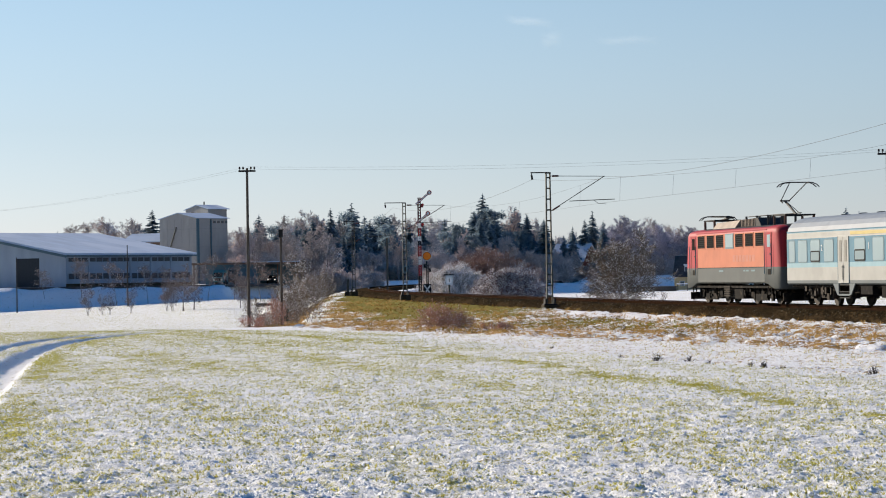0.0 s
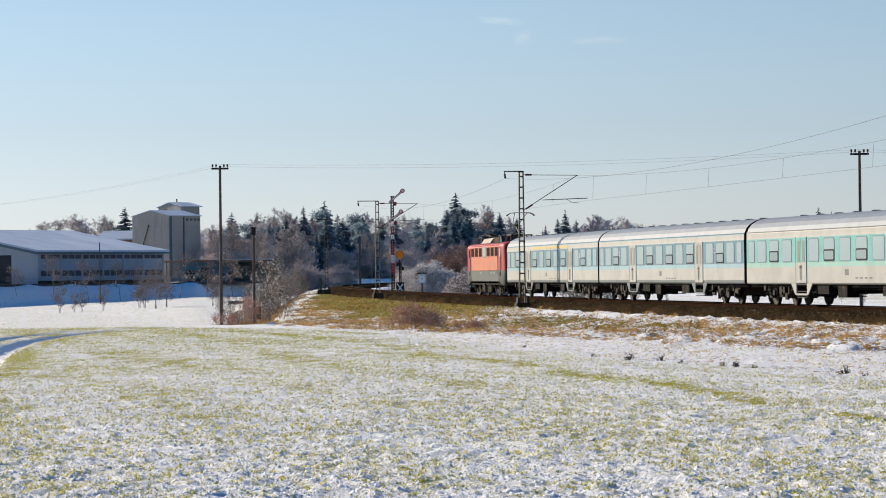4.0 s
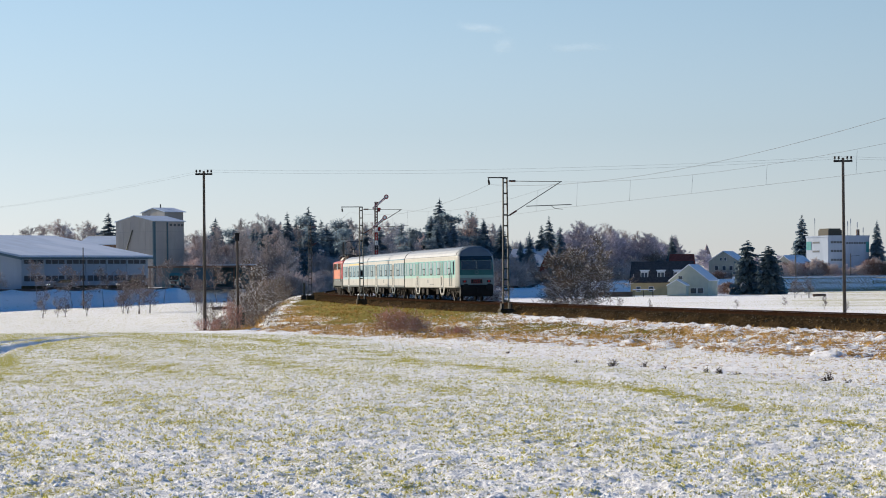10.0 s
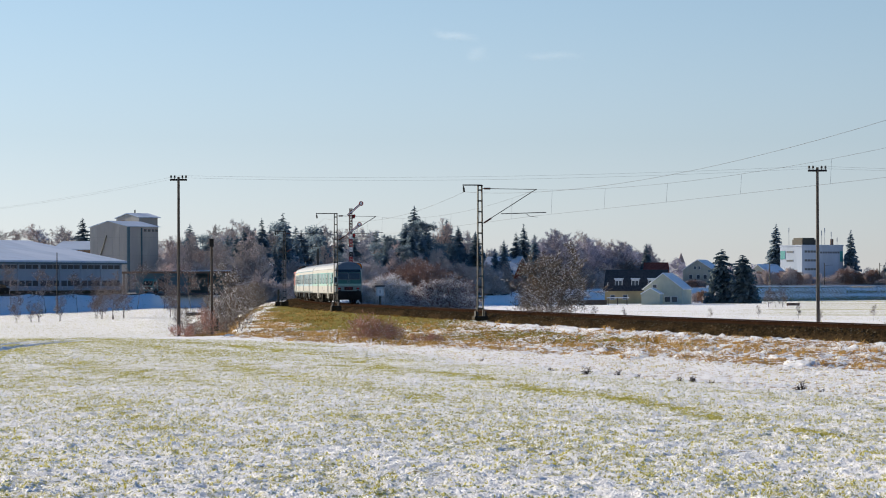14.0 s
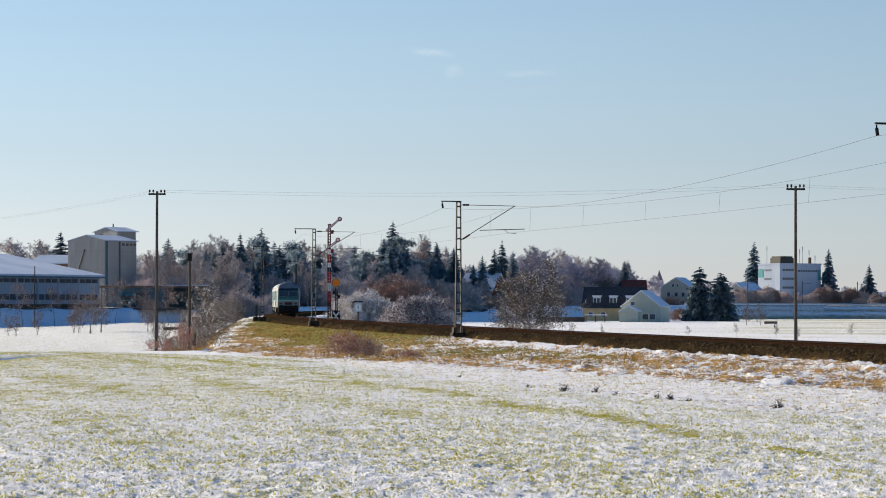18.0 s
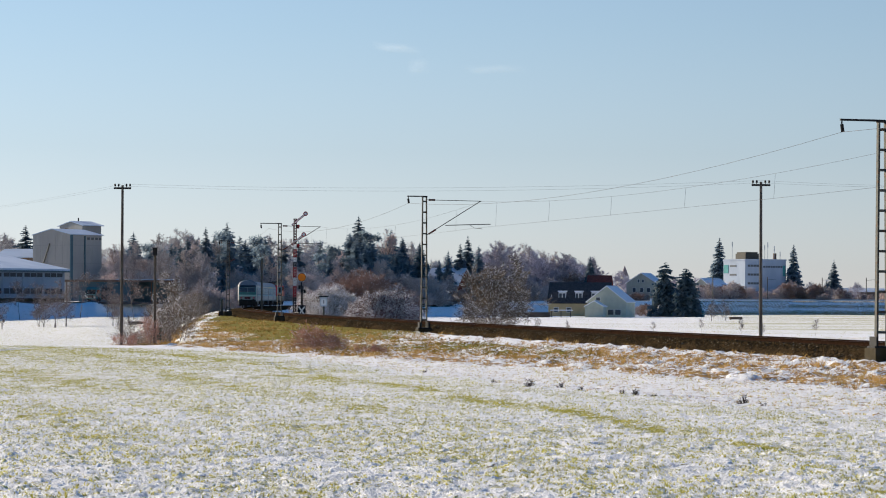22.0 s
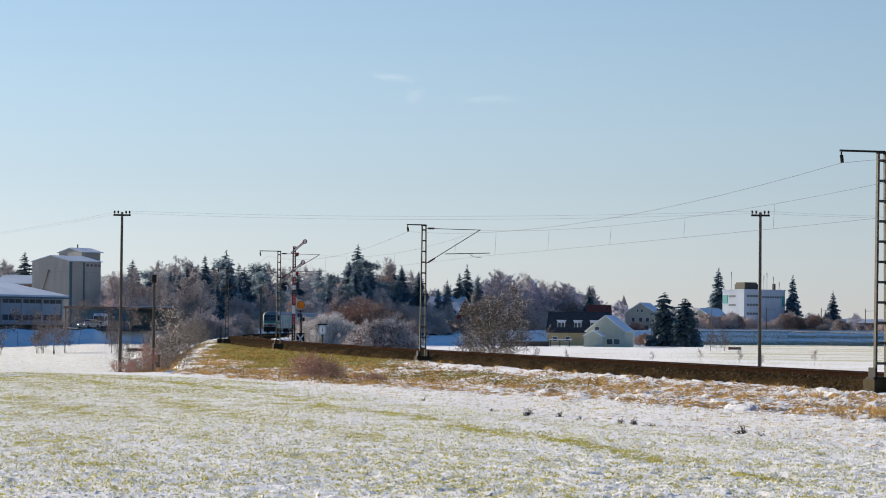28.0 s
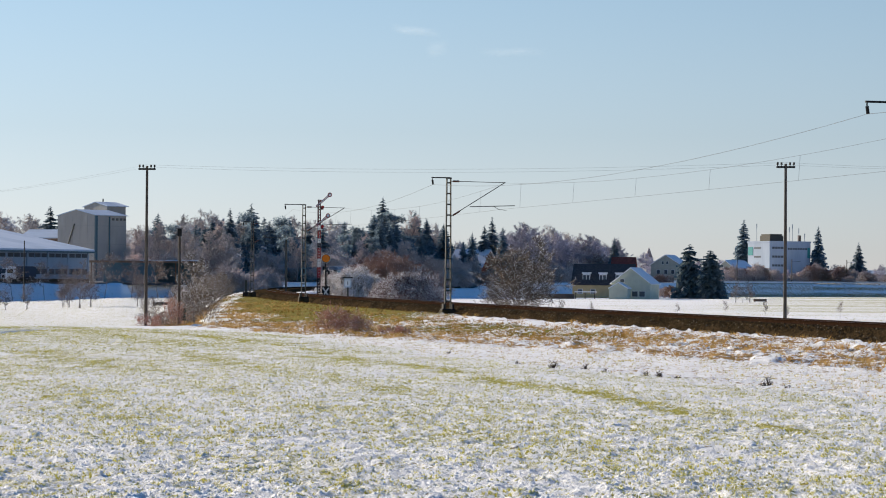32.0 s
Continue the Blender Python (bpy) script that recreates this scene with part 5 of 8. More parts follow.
# ---- wires ----
def sag_wire(parent, a, b, sag, r=0.007, n=18):
    bm = bmesh.new()
    pts = []
    for i in range(n + 1):
        t = i / n
        p = Vector(a).lerp(Vector(b), t)
        p.z -= sag * 4 * t * (1 - t)
        pts.append(p)
    d = (Vector(b) - Vector(a)).normalized()
    u = d.orthogonal().normalized()
    w = d.cross(u)
    rings = [[bm.verts.new(p + u * (r * math.cos(k * 2.094)) + w * (r * math.sin(k * 2.094))) for k in range(3)] for p in pts]
    for p, q in zip(rings, rings[1:]):
        for k in range(3):
            bm.faces.new((p[k], p[(k + 1) % 3], q[(k + 1) % 3], q[k]))
    part("wire", bm, WIRE, parent)
    return pts


def mast_point(k, x, z_below_top):
    s, o = MASTS[k][:2]
    p = track(s, o)
    m = track_pose(s, o, height(p.x, p.y))
    return m @ Vector((x, 0, MAST_H[k] - z_below_top))


MAST_H = [8.43, 8.7, 8.7, 8.6]
line = thing("overhead_line", Matrix(), "thin overhead contact line with droppers and feeder", "overhead wire")
ahead = [mast_point(k, -1.02 if k else -1.54, 0.42) for k in range(4)]
msg = [mast_point(k, 3.62, 0.26) for k in range(4)]
con = [mast_point(k, 3.55, 1.9) for k in range(4)]
sp = track(-62, -3.2, 0)
ahead.insert(0, track(-40, -4.2, 8.0))
msg.insert(0, track(-40, 0.3, 7.9))
con.insert(0, track(-40, 0.3, 5.9))
ahead.append(track(330, -4.0, 7.9))
msg.append(track(330, 0.2, 7.6))
con.append(track(330, 0.2, 5.8))
for k in range(5):
    sag_wire(line, ahead[k], ahead[k + 1], 0.9 if k else 0.5, 0.0085)
    pts = sag_wire(line, msg[k], msg[k + 1], 0.75)
    cts = sag_wire(line, con[k], con[k + 1], 0.05)
    if k < 4:
        for i in range(2, 18, 3):
            part("dropper", bars((pts[i], cts[i], 0.006, 4)), WIRE, line)
tele = thing("telegraph_wire", Matrix(), "thin telegraph wires between wooden poles", "wire")
TL, TR = polar(-5.42, 140, 1.6 + 140 * math.tan(radians(2.56)) - 0.05), polar(9.35, 128, 1.6 + 128 * math.tan(radians(2.71)) - 0.05)
for dz, sg in ((0.0, 0.35), (0.12, 0.3)):
    up = Vector((0, 0, dz))
    sag_wire(tele, TL + up, TR + up, sg, 0.0045)
    sag_wire(tele, TL + up, polar(-13, 190, 6.6), 0.5, 0.004)
    sag_wire(tele, TR + up, polar(20, 118, 7.4), 0.4, 0.0045)


# ---- buildings ----
PLASTER = mat("pale_plaster", (0.43, 0.43, 0.36), 0.85, spread=0.1, scale=0.8, second=(0.42, 0.39, 0.33), amount=0.4, second_scale=0.3)
# blue shade of the snowy roofs is put into the base colour
SHADESNOW = mat("shade_blue_roof_snow", (0.40, 0.49, 0.61), 0.85, spread=0.10, scale=0.5, second=(0.49, 0.57, 0.68), amount=0.4, second_scale=0.15, stretch=(1.0, 0.35, 1.0))
# grey panels tinted blue to stand for shade and haze
HALLWALL = mat("shade_tinted_hall_panel", (0.245, 0.30, 0.36), 0.7, spread=0.1, scale=0.5, second=(0.24, 0.295, 0.365), amount=0.4, second_scale=0.2, stretch=(1, 1, 0.3))
SILO = mat("silo_render", (0.32, 0.31, 0.29), 0.9, spread=0.12, scale=0.7, second=(0.31, 0.30, 0.285), amount=0.5, second_scale=0.25, stretch=(1, 1, 0.35))
# white wall whose bluish shade is put into the paint colour
WHITEWALL = mat("shaded_white_facade", (0.36, 0.42, 0.50), 0.8, spread=0.06, scale=0.6, second=(0.32, 0.375, 0.45), amount=0.3, second_scale=0.2, stretch=(1, 1, 0.3))
SEAM = mat("facade_seam", (0.26, 0.26, 0.255), 0.9)
CREAMWALL = mat("cream_wall", (0.48, 0.50, 0.41), 0.85, spread=0.08, scale=0.7)
OCHREWALL = mat("ochre_wall", (0.52, 0.40, 0.22), 0.85, spread=0.1, scale=0.7)
DARKTILE = mat("dark_roof_tile", (0.08, 0.07, 0.068), 0.8, spread=0.3, scale=2.0, bump=0.5, bump_scale=8)
REDTILE = mat("red_roof_tile", (0.22, 0.06, 0.045), 0.8, spread=0.3, scale=2.0)
SPIRETILE = mat("spire_shingle", (0.25, 0.20, 0.20), 0.8, spread=0.2, scale=2.0)
BROWNWALL = mat("brown_wall", (0.16, 0.11, 0.08), 0.9, spread=0.2, scale=1)
TEALWALL = mat("teal_cladding", (0.075, 0.125, 0.15), 0.6, spread=0.1, scale=1)
SIGNTEAL = mat("teal_sign", (0.06, 0.26, 0.26), 0.6)
OPENING = mat("gateway_shade", (0.03, 0.036, 0.042), 0.9)
WINDOW = glass_material("house_glass", (0.035, 0.045, 0.055), 0.35)
HALLGLASS = mat("hall_glass", (0.03, 0.042, 0.055), 0.4, spread=0.2, scale=0.6, spec=0.2)
WHITEFRAME = mat("white_frame", (0.75, 0.75, 0.74), 0.5)


def gable(name, m, w, d, eave, ridge, wall, roof, label, over=0.4, category="house", thick=0.22):
    """A house: walls of footprint w x d with its gables at y = 0 and y = d, roof planes along y. Origin: front left corner."""
    t = thing(name, m, label, category)
    V = [(0, 0, -1.0), (w, 0, -1.0), (w, 0, eave), (w / 2, 0, ridge), (0, 0, eave), (0, d, -1.0), (w, d, -1.0), (w, d, eave), (w / 2, d, ridge), (0, d, eave)]
    F = [(0, 1, 2, 3, 4), (9, 8, 7, 6, 5), (0, 4, 9, 5), (1, 6, 7, 2), (2, 7, 8, 3), (4, 3, 8, 9)]
    mesh_part("wall", V, F, wall, t)
    k = (ridge - eave) / (w / 2)
    for sx in (-1, 1):
        bm = bmesh.new()
        xr, xe = w / 2, (w + over if sx > 0 else -over)
        ze = eave - k * over
        q = [(xr, ridge), (xe, ze), (xe, ze + thick), (xr, ridge + thick)]
        a = [bm.verts.new((x, -over, z + 0.02)) for x, z in q]
        b = [bm.verts.new((x, d + over, z + 0.02)) for x, z in q]
        for i in range(4):
            bm.faces.new((a[i], a[(i + 1) % 4], b[(i + 1) % 4], b[i]))
        bm.faces.new(a[::-1])
        bm.faces.new(b)
        bmesh.ops.recalc_face_normals(bm, faces=bm.faces)
        part("roof", bm, roof, t)
    return t


def pane_on(parent, x0, x1, y, z0, z1, frame_mat=None, depth=0.08):
    """A framed window on a wall that faces -y at y."""
    f = part("window", boxes((x0 - 0.08, x1 + 0.08, y - depth, y + 0.02, z0 - 0.08, z1 + 0.08)), frame_mat or WHITEFRAME, parent)
    part("pane", boxes((x0, x1, y - depth - 0.012, y - depth - 0.002, z0, z1)), WINDOW, f)


def facing(az, d, z, turn):
    """A pose at a direction and distance; turn 0 looks straight back at the standpoint."""
    p = polar(az, d, z)
    return Matrix.Translation(p) @ pose(0, 0, 0, 0, 0, -az + turn)


def hall():
    A = polar(-9.6, 400, 0.7)
    m = Matrix.Translation(A) @ pose(0, 0, 0, 0, 0, 50)
    t = thing("storage_hall", m, "large grey storage hall with a low snow-covered gable roof", "hall")
    L, W, e, r = 27.4, 48.0, 5.15, 8.85
    V = [(0, 0, -1), (L, 0, -1), (L, 0, e), (0, 0, e), (0, W, -1), (L, W, -1), (L, W, e), (0, W, e), (0, W / 2, r), (L, W / 2, r)]
    F = [(0, 1, 2, 3), (4, 0, 3, 8, 7), (1, 5, 6, 9, 2), (5, 4, 7, 6)]
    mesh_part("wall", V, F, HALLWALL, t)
    k = (r - e) / (W / 2)
    for sg in (0, 1):
        bm = bmesh.new()
        ye = -0.8 if sg == 0 else W + 0.8
        q = [(ye, e - k * 0.8), (W / 2, r), (W / 2, r + 0.35), (ye, e - k * 0.8 + 0.35)]
        a = [bm.verts.new((-0.6, y, z + 0.03)) for y, z in q]
        b = [bm.verts.new((L + 0.6, y, z + 0.03)) for y, z in q]
        for i in range(4):
            bm.faces.new((a[i], a[(i + 1) % 4], b[(i + 1) % 4], b[i]))
        bm.faces.new(a[::-1])
        bm.faces.new(b)
        bmesh.ops.recalc_face_normals(bm, faces=bm.faces)
        part("roof", bm, SHADESNOW, t, "snow-covered roof plane")
    part("eave_trim", boxes((-0.65, L + 0.65, -0.9, -0.8, e - 0.32, e - 0.06)), TEALWALL, t)
    bm = bmesh.new()
    vs = [bm.verts.new((x, y, e + k * y + z)) for x in (-0.72, -0.62) for y, z in ((-0.8, -0.35), (W / 2, -0.35), (W / 2, 0.05), (-0.8, 0.05))]
    for f in ((0, 1, 2, 3), (7, 6, 5, 4), (0, 4, 5, 1), (3, 2, 6, 7), (0, 3, 7, 4), (1, 5, 6, 2)):
        bm.faces.new([vs[i] for i in f])
    bmesh.ops.recalc_face_normals(bm, faces=bm.faces)
    part("verge_trim", bm, TEALWALL, t)
    # near-black slab on the wall paints the shaded inside of the gateway
    part("gate", boxes((-0.06, 0.02, 6.6, 12.2, 0.05, 4.7)), OPENING, t, "dark slab for the shaded inside of a gateway")
    part("plinth", boxes((-0.05, L + 0.05, -0.06, -0.005, -0.5, 0.5)), CONCRETE, t)
    for i in range(6):
        x0, x1 = 0.4 + i * 4.5, 0.4 + i * 4.5 + 4.1
        part("pilaster", boxes((x1 + 0.12, x1 + 0.42, -0.14, 0.0, 0.5, e - 0.2)), HALLWALL, t)
        for z0, z1 in ((1.15, 2.2), (3.95, 4.75)):
            for q in range(3):
                xa = x0 + q * 1.4
                f = part("window", boxes((xa, xa + 1.32, -0.1, 0.0, z0, z1)), HALLWALL, t)
                part("pane", boxes((xa + 0.06, xa + 1.26, -0.112, -0.102, z0 + 0.08, z1 - 0.08)), HALLGLASS, f)


hall()


def silo():
    # the store: a gable to the front left, a long side to the front right
    m = Matrix.Translation(polar(-6.60, 466, 0.9)) @ pose(0, 0, 0, 0, 0, 48)
    # local x runs along the long side, y along the gable
    t = thing("grain_store", m, "tall beige grain store with a snowy gable roof", "silo")
    L, W, e, r = 7.8, 10.6, 12.2, 13.25
    V = [(0, 0, -1), (L, 0, -1), (L, 0, e), (0, 0, e), (0, W, -1), (L, W, -1), (L, W, e), (0, W, e), (0, W / 2, r), (L, W / 2, r)]
    mesh_part("wall", V, [(0, 1, 2, 3), (4, 0, 3, 8, 7), (1, 5, 6, 9, 2), (5, 4, 7, 6)], SILO, t)
    for sg in (0, 1):
        bm = bmesh.new()
        ye, k = (-0.3, (r - e) / (W / 2)) if sg == 0 else (W + 0.3, (r - e) / (W / 2))
        q = [(ye, e - k * 0.3), (W / 2, r), (W / 2, r + 0.12), (ye, e - k * 0.3 + 0.12)]
        a = [bm.verts.new((-0.15, y, z + 0.02)) for y, z in q]
        b = [bm.verts.new((L + 0.3, y, z + 0.02)) for y, z in q]
        for i in range(4):
            bm.faces.new((a[i], a[(i + 1) % 4], b[(i + 1) % 4], b[i]))
        bm.faces.new(a[::-1])
        bm.faces.new(b)
        bmesh.ops.recalc_face_normals(bm, faces=bm.faces)
        part("roof", bm, SHADESNOW, t)
    part("downpipe", boxes((-0.12, 0.42, -0.3, -0.02, 0, 12.1)), TEALWALL, t)
    part("downpipe", boxes((3.4, 3.6, -0.25, -0.02, 0, 12.0)), TEALWALL, t)
    part("conveyor_pipe", bars(((-0.2, 8.2, 5.0), (-0.2, 5.6, 10.6), 0.12)), STEEL, t)
    for y in (2.1, 4.2, 6.3, 8.4):
        part("seam", boxes((-0.03, -0.01, y, y + 0.05, 0, 12.1)), SEAM, t)
    for z in (3.4, 6.8, 10.2):
        part("seam", boxes((-0.03, -0.008, 0.0, W, z, z + 0.06)), SEAM, t)
        part("seam", boxes((0.0, L, -0.03, -0.008, z, z + 0.06)), SEAM, t)
    for x in (4.2, 5.2, 6.2, 7.1):
        f = part("window", boxes((x, x + 0.6, -0.06, 0.0, 11.3, 11.75)), BROWNWALL, t)
        part("pane", boxes((x + 0.06, x + 0.54, -0.07, -0.061, 11.35, 11.7)), WINDOW, f)
    m = Matrix.Translation(polar(-6.33, 476, 0.9)) @ pose(0, 0, 0, 0, 0, 38)
    b = thing("silo_tower", m, "taller silo tower with a shallow snowy gable", "silo")
    L, W, e, r = 4.2, 8.3, 14.2, 15.0
    V = [(0, 0, -1), (L, 0, -1), (L, 0, e), (0, 0, e), (0, W, -1), (L, W, -1), (L, W, e), (0, W, e), (0, W / 2, r), (L, W / 2, r)]
    mesh_part("wall", V, [(0, 1, 2, 3), (4, 0, 3, 8, 7), (1, 5, 6, 9, 2), (5, 4, 7, 6)], SILO, b)
    for sg in (0, 1):
        ye = -0.5 if sg == 0 else W + 0.5
        k = (r - e) / (W / 2)
        V = [(x, y, z + dz) for x in (-0.2, L + 0.4) for y, z in ((ye, e - k * 0.5), (W / 2, r)) for dz in (0.02, 0.15)]
        mesh_part("roof", V, [(0, 1, 3, 2), (4, 6, 7, 5), (0, 4, 5, 1), (2, 3, 7, 6), (0, 2, 6, 4), (1, 5, 7, 3)], SHADESNOW, b)
    f = part("window", boxes((-0.06, 0.0, 5.2, 6.2, 13.0, 13.8)), BROWNWALL, b)
    part("pane", boxes((-0.075, -0.062, 5.3, 6.1, 13.1, 13.7)), WINDOW, f)
    for z in (3.6, 6.5, 9.0):
        f = part("window", boxes((1.5, 2.5, -0.06, 0.0, z, z + 1.3)), BROWNWALL, b)
        part("pane", boxes((1.6, 2.4, -0.075, -0.062, z + 0.1, z + 1.2)), WINDOW, f)
    part("chimney", bars(((2, 4.7, 14.4), (2, 4.7, 15.8), 0.14)), DARK, b)
    gable("annex_building", facing(-7.3, 480, 0.9, 62), 8.5, 9.5, 8.1, 9.6, BROWNWALL, SHADESNOW, "low brown annex with a snow-covered roof", 0.3, "building")


silo()


def open_shed():
    t = thing("open_shed", facing(-6.95, 436, 0.7, -4), "flat dark open shed with teal side cladding", "shed")
    part("roof", boxes((-0.4, 20.6, -0.4, 8, 3.4, 3.75)), BROWNWALL, t)
    part("roof_snow", boxes((10.6, 20.6, -0.38, 7.98, 3.754, 3.9)), SHADESNOW, t)
    part("back_wall", boxes((13.2, 20.2, 6.9, 7.1, -0.5, 3.4)), TEALWALL, t)
    part("side_wall", boxes((4.2, 13.2, 0.2, 7.0, -0.5, 3.4)), TEALWALL, t)
    for x in (0, 2.0, 16.7, 20.1):
        part("post", boxes((x, x + 0.2, 0, 0.2, -0.5, 3.4)), BROWNWALL, t)


open_shed()


def village():
    # pale gable house on the valley floor
    t = gable("gable_house", facing(5.36, 612, -3.0, -12), 9.6, 12, 3.9, 7.6, CREAMWALL, SNOW, "pale cream gable house with a snow-covered roof")
    pane_on(t, 2.2, 3.2, 0, 4.1, 4.9)
    pane_on(t, 5.2, 6.6, 0, 0.6, 1.9)
    pane_on(t, 7.0, 8.4, 0, 0.6, 1.9)
    gable("lean_to", facing(5.30, 606, -3.0, -12), 4.6, 4, 2.6, 3.9, CREAMWALL, SNOW, "small cream annex with snowy roof", 0.2, "shed")
    # long house with dark roof and dormers: gables to the sides
    m = facing(5.83, 640, -3.0, 84)
    d = gable("long_house", m, 11, 15.5, 3.6, 8.6, OCHREWALL, DARKTILE, "ochre house with a dark tiled roof and three white dormers", 0.4)
    for k in range(3):
        y = 3.4 + k * 4.3
        q = part("dormer", boxes((1.0, 3.6, y - 0.95, y + 0.95, 4.3, 6.3)), WHITEFRAME, d, "white dormer with snow on its roof")
        part("dormer_roof", boxes((0.8, 4.4, y - 1.15, y + 1.15, 6.3, 6.62)), SNOW, q)
        for s in (-0.45, 0.45):
            part("pane", boxes((0.97, 0.99, y + s - 0.36, y + s + 0.36, 4.6, 5.9)), WINDOW, q)
    for y in (1.2, 4.5, 9.5, 12.8):
        f = part("window", boxes((-0.07, 0.02, y, y + 1.3, 1.0, 2.3)), WHITEFRAME, d)
        part("pane", boxes((-0.085, -0.072, y + 0.1, y + 1.2, 1.1, 2.2)), WINDOW, f)
    c = thing("carport", facing(4.5, 603, -3.0, -4), "low flat carport with snow on its roof", "carport")
    part("roof", boxes((0, 5.2, 0, 4, 1.6, 1.82)), SNOW, c)
    for x in (0.2, 2.5, 4.8):
        part("post", boxes((x, x + 0.2, 0.2, 0.4, 0, 1.6)), BROWNWALL, c)
    part("fence", boxes((-12, 0, 0.2, 0.4, -0.4, 1.2)), BROWNWALL, c)
    # houses further back on the terrace
    h = gable("house", facing(6.26, 772, 1.1, -14), 9.5, 12, 5.4, 8.4, PLASTER, SNOW, "grey rendered house with a snowy gable roof")
    for x in (2.0, 4.4, 6.6):
        pane_on(h, x, x + 1.0, 0, 2.6, 3.9)
    for x in (3.6, 5.0):
        pane_on(h, x, x + 0.6, 0, 5.6, 6.5)
    gable("house", facing(7.75, 800, 1.2, -40), 8.5, 9, 4.2, 7.0, PLASTER, SNOW, "small grey house with snow on the roof and an aerial")
    gable("house", facing(5.25, 800, 1.2, 70), 9, 12, 5.0, 8.4, PLASTER, REDTILE, "house with a dark red tiled roof among trees")
    gable("house", facing(4.55, 790, 1.2, -30), 9, 11, 6.4, 11.0, PLASTER, SNOW, "tall-roofed house with snow behind bare trees")
    gable("house", facing(2.35, 640, 1.0, 60), 8, 10, 4.0, 8.2, REDTILE, SNOW, "reddish house with a snowy roof among trees")
    sp = thing("church_spire", facing(6.22, 900, 1.4, 10), "slender greyish-pink spire behind the houses", "tower")
    part("tower", boxes((-1.3, 1.3, -1.3, 1.3, -1, 8.5)), PLASTER, sp)
    part("spire_roof", bars(((0, 0, 8.2), (0, 0, 12.2), 1.6, 8, 0.05)), SPIRETILE, sp)
    h = gable("house", facing(5.87, 700, 1.0, 84), 6, 6.2, 4.2, 7.0, PLASTER, REDTILE, "house with a dark red roof behind the long house")
    # hut-shaped block added in place of red cars parked under snow
    r = thing("red_hut", facing(8.08, 776, 0.7, 0), "low red hut-shaped block with snow on top, for parked cars", "hut")
    part("wall", boxes((0, 6.2, 0, 2.6, -0.5, 1.2)), REDTILE, r)
    part("roof", boxes((0.2, 5.4, -0.2, 2.8, 1.2, 1.5)), SNOW, r)
    for x in (0.8, 2.6, 4.4):
        part("window", boxes((x, x + 0.9, -0.05, 0.01, 0.5, 1.0)), WINDOW, r)
    b = thing("trough", Matrix.Translation(stand(8.78, 548)), "low dark trough on the snowy meadow", "trough")
    part("tub", boxes((-1.4, 1.4, -0.4, 0.4, 0.15, 0.7)), BROWNWALL, b)
    for x in (-1.2, 1.1):
        part("leg", boxes((x, x + 0.1, -0.35, 0.35, -0.1, 0.15)), BROWNWALL, b)
    sh = thing("long_shed", facing(10.35, 840, 1.4, 0), "long low shed with a snow-covered roof", "shed")
    part("wall", boxes((0, 14, 0, 8, -1, 3.2)), BROWNWALL, sh)
    part("roof", boxes((-0.4, 14.4, -0.4, 8.4, 3.2, 4.1)), SNOW, sh)
    sh = thing("long_shed", facing(11.25, 900, 1.6, 0), "long low shed with a snow-covered roof", "shed")
    part("wall", boxes((0, 30, 0, 10, -1, 2.8)), BROWNWALL, sh)
    part("roof", boxes((-0.5, 30.5, -0.5, 10.5, 2.8, 4.2)), SNOW, sh)


village()


def tower_block():
    """White four-storey block: two faces meet at a corner toward the standpoint."""
    m = Matrix.Translation(polar(8.99, 830, 1.2)) @ pose(0, 0, 0, 0, 0, 25)
    t = thing("white_block", m, "white four-storey block with strip windows and roof plant", "building")
    h = 13.4
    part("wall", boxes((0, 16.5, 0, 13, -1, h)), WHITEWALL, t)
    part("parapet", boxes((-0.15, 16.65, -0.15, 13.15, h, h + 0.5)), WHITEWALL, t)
    for k in range(4):
        z = 2.4 + k * 2.95
        for q in range(5):
            x = 1.0 + q * 1.15
            f = part("window", boxes((x, x + 1.05, -0.07, 0.02, z, z + 0.8)), HALLWALL, t)
            part("pane", boxes((x + 0.06, x + 0.99, -0.085, -0.072, z + 0.06, z + 0.74)), WINDOW, f)
        f = part("window", boxes((-0.07, 0.02, 5.0, 9.2, z, z + 0.7)), HALLWALL, t)
        part("pane", boxes((-0.085, -0.072, 5.1, 9.1, z + 0.06, z + 0.64)), WINDOW, f)
    for q in range(9):
        x = 7.2 + q * 1.0
        f = part("window", boxes((x, x + 0.85, -0.07, 0.02, 11.0, 11.7)), HALLWALL, t)
        part("pane", boxes((x + 0.06, x + 0.79, -0.085, -0.072, 11.05, 11.65)), WINDOW, f)
    part("sign_panel", boxes((-0.1, -0.02, 9.9, 12.8, 9.2, 12.0)), SIGNTEAL, t, "teal sign panel")
    part("sign_panel", boxes((15.2, 16.3, -0.1, -0.02, 8.3, 11.8)), SIGNTEAL, t, "teal sign panel")
    part("annex", boxes((4, 22, -6, 0, -1, 3.0)), HALLWALL, t)
    part("roof_plant", boxes((2.2, 7.6, 3, 9, h + 0.5, h + 2.4), (2.5, 7.3, 3.3, 8.7, h + 2.4, h + 2.9)), STEEL, t, "dark roof plant room")
    for x, y, z in ((2.2, 11, 6.5), (10.5, 2, 6.2), (12.0, 6, 5.4), (13.8, 3, 5.0), (15.5, 2, 3.2)):
        part("antenna", bars(((x, y, h + 0.4), (x, y, h + z - 0.6), 0.07), ((x, y, h + z - 1.6), (x, y, h + z), 0.14)), HALLWALL, t)
    part("chimney", boxes((14.6, 15.4, 4, 4.8, h + 0.4, h + 2.6)), BROWNWALL, t)


tower_block()


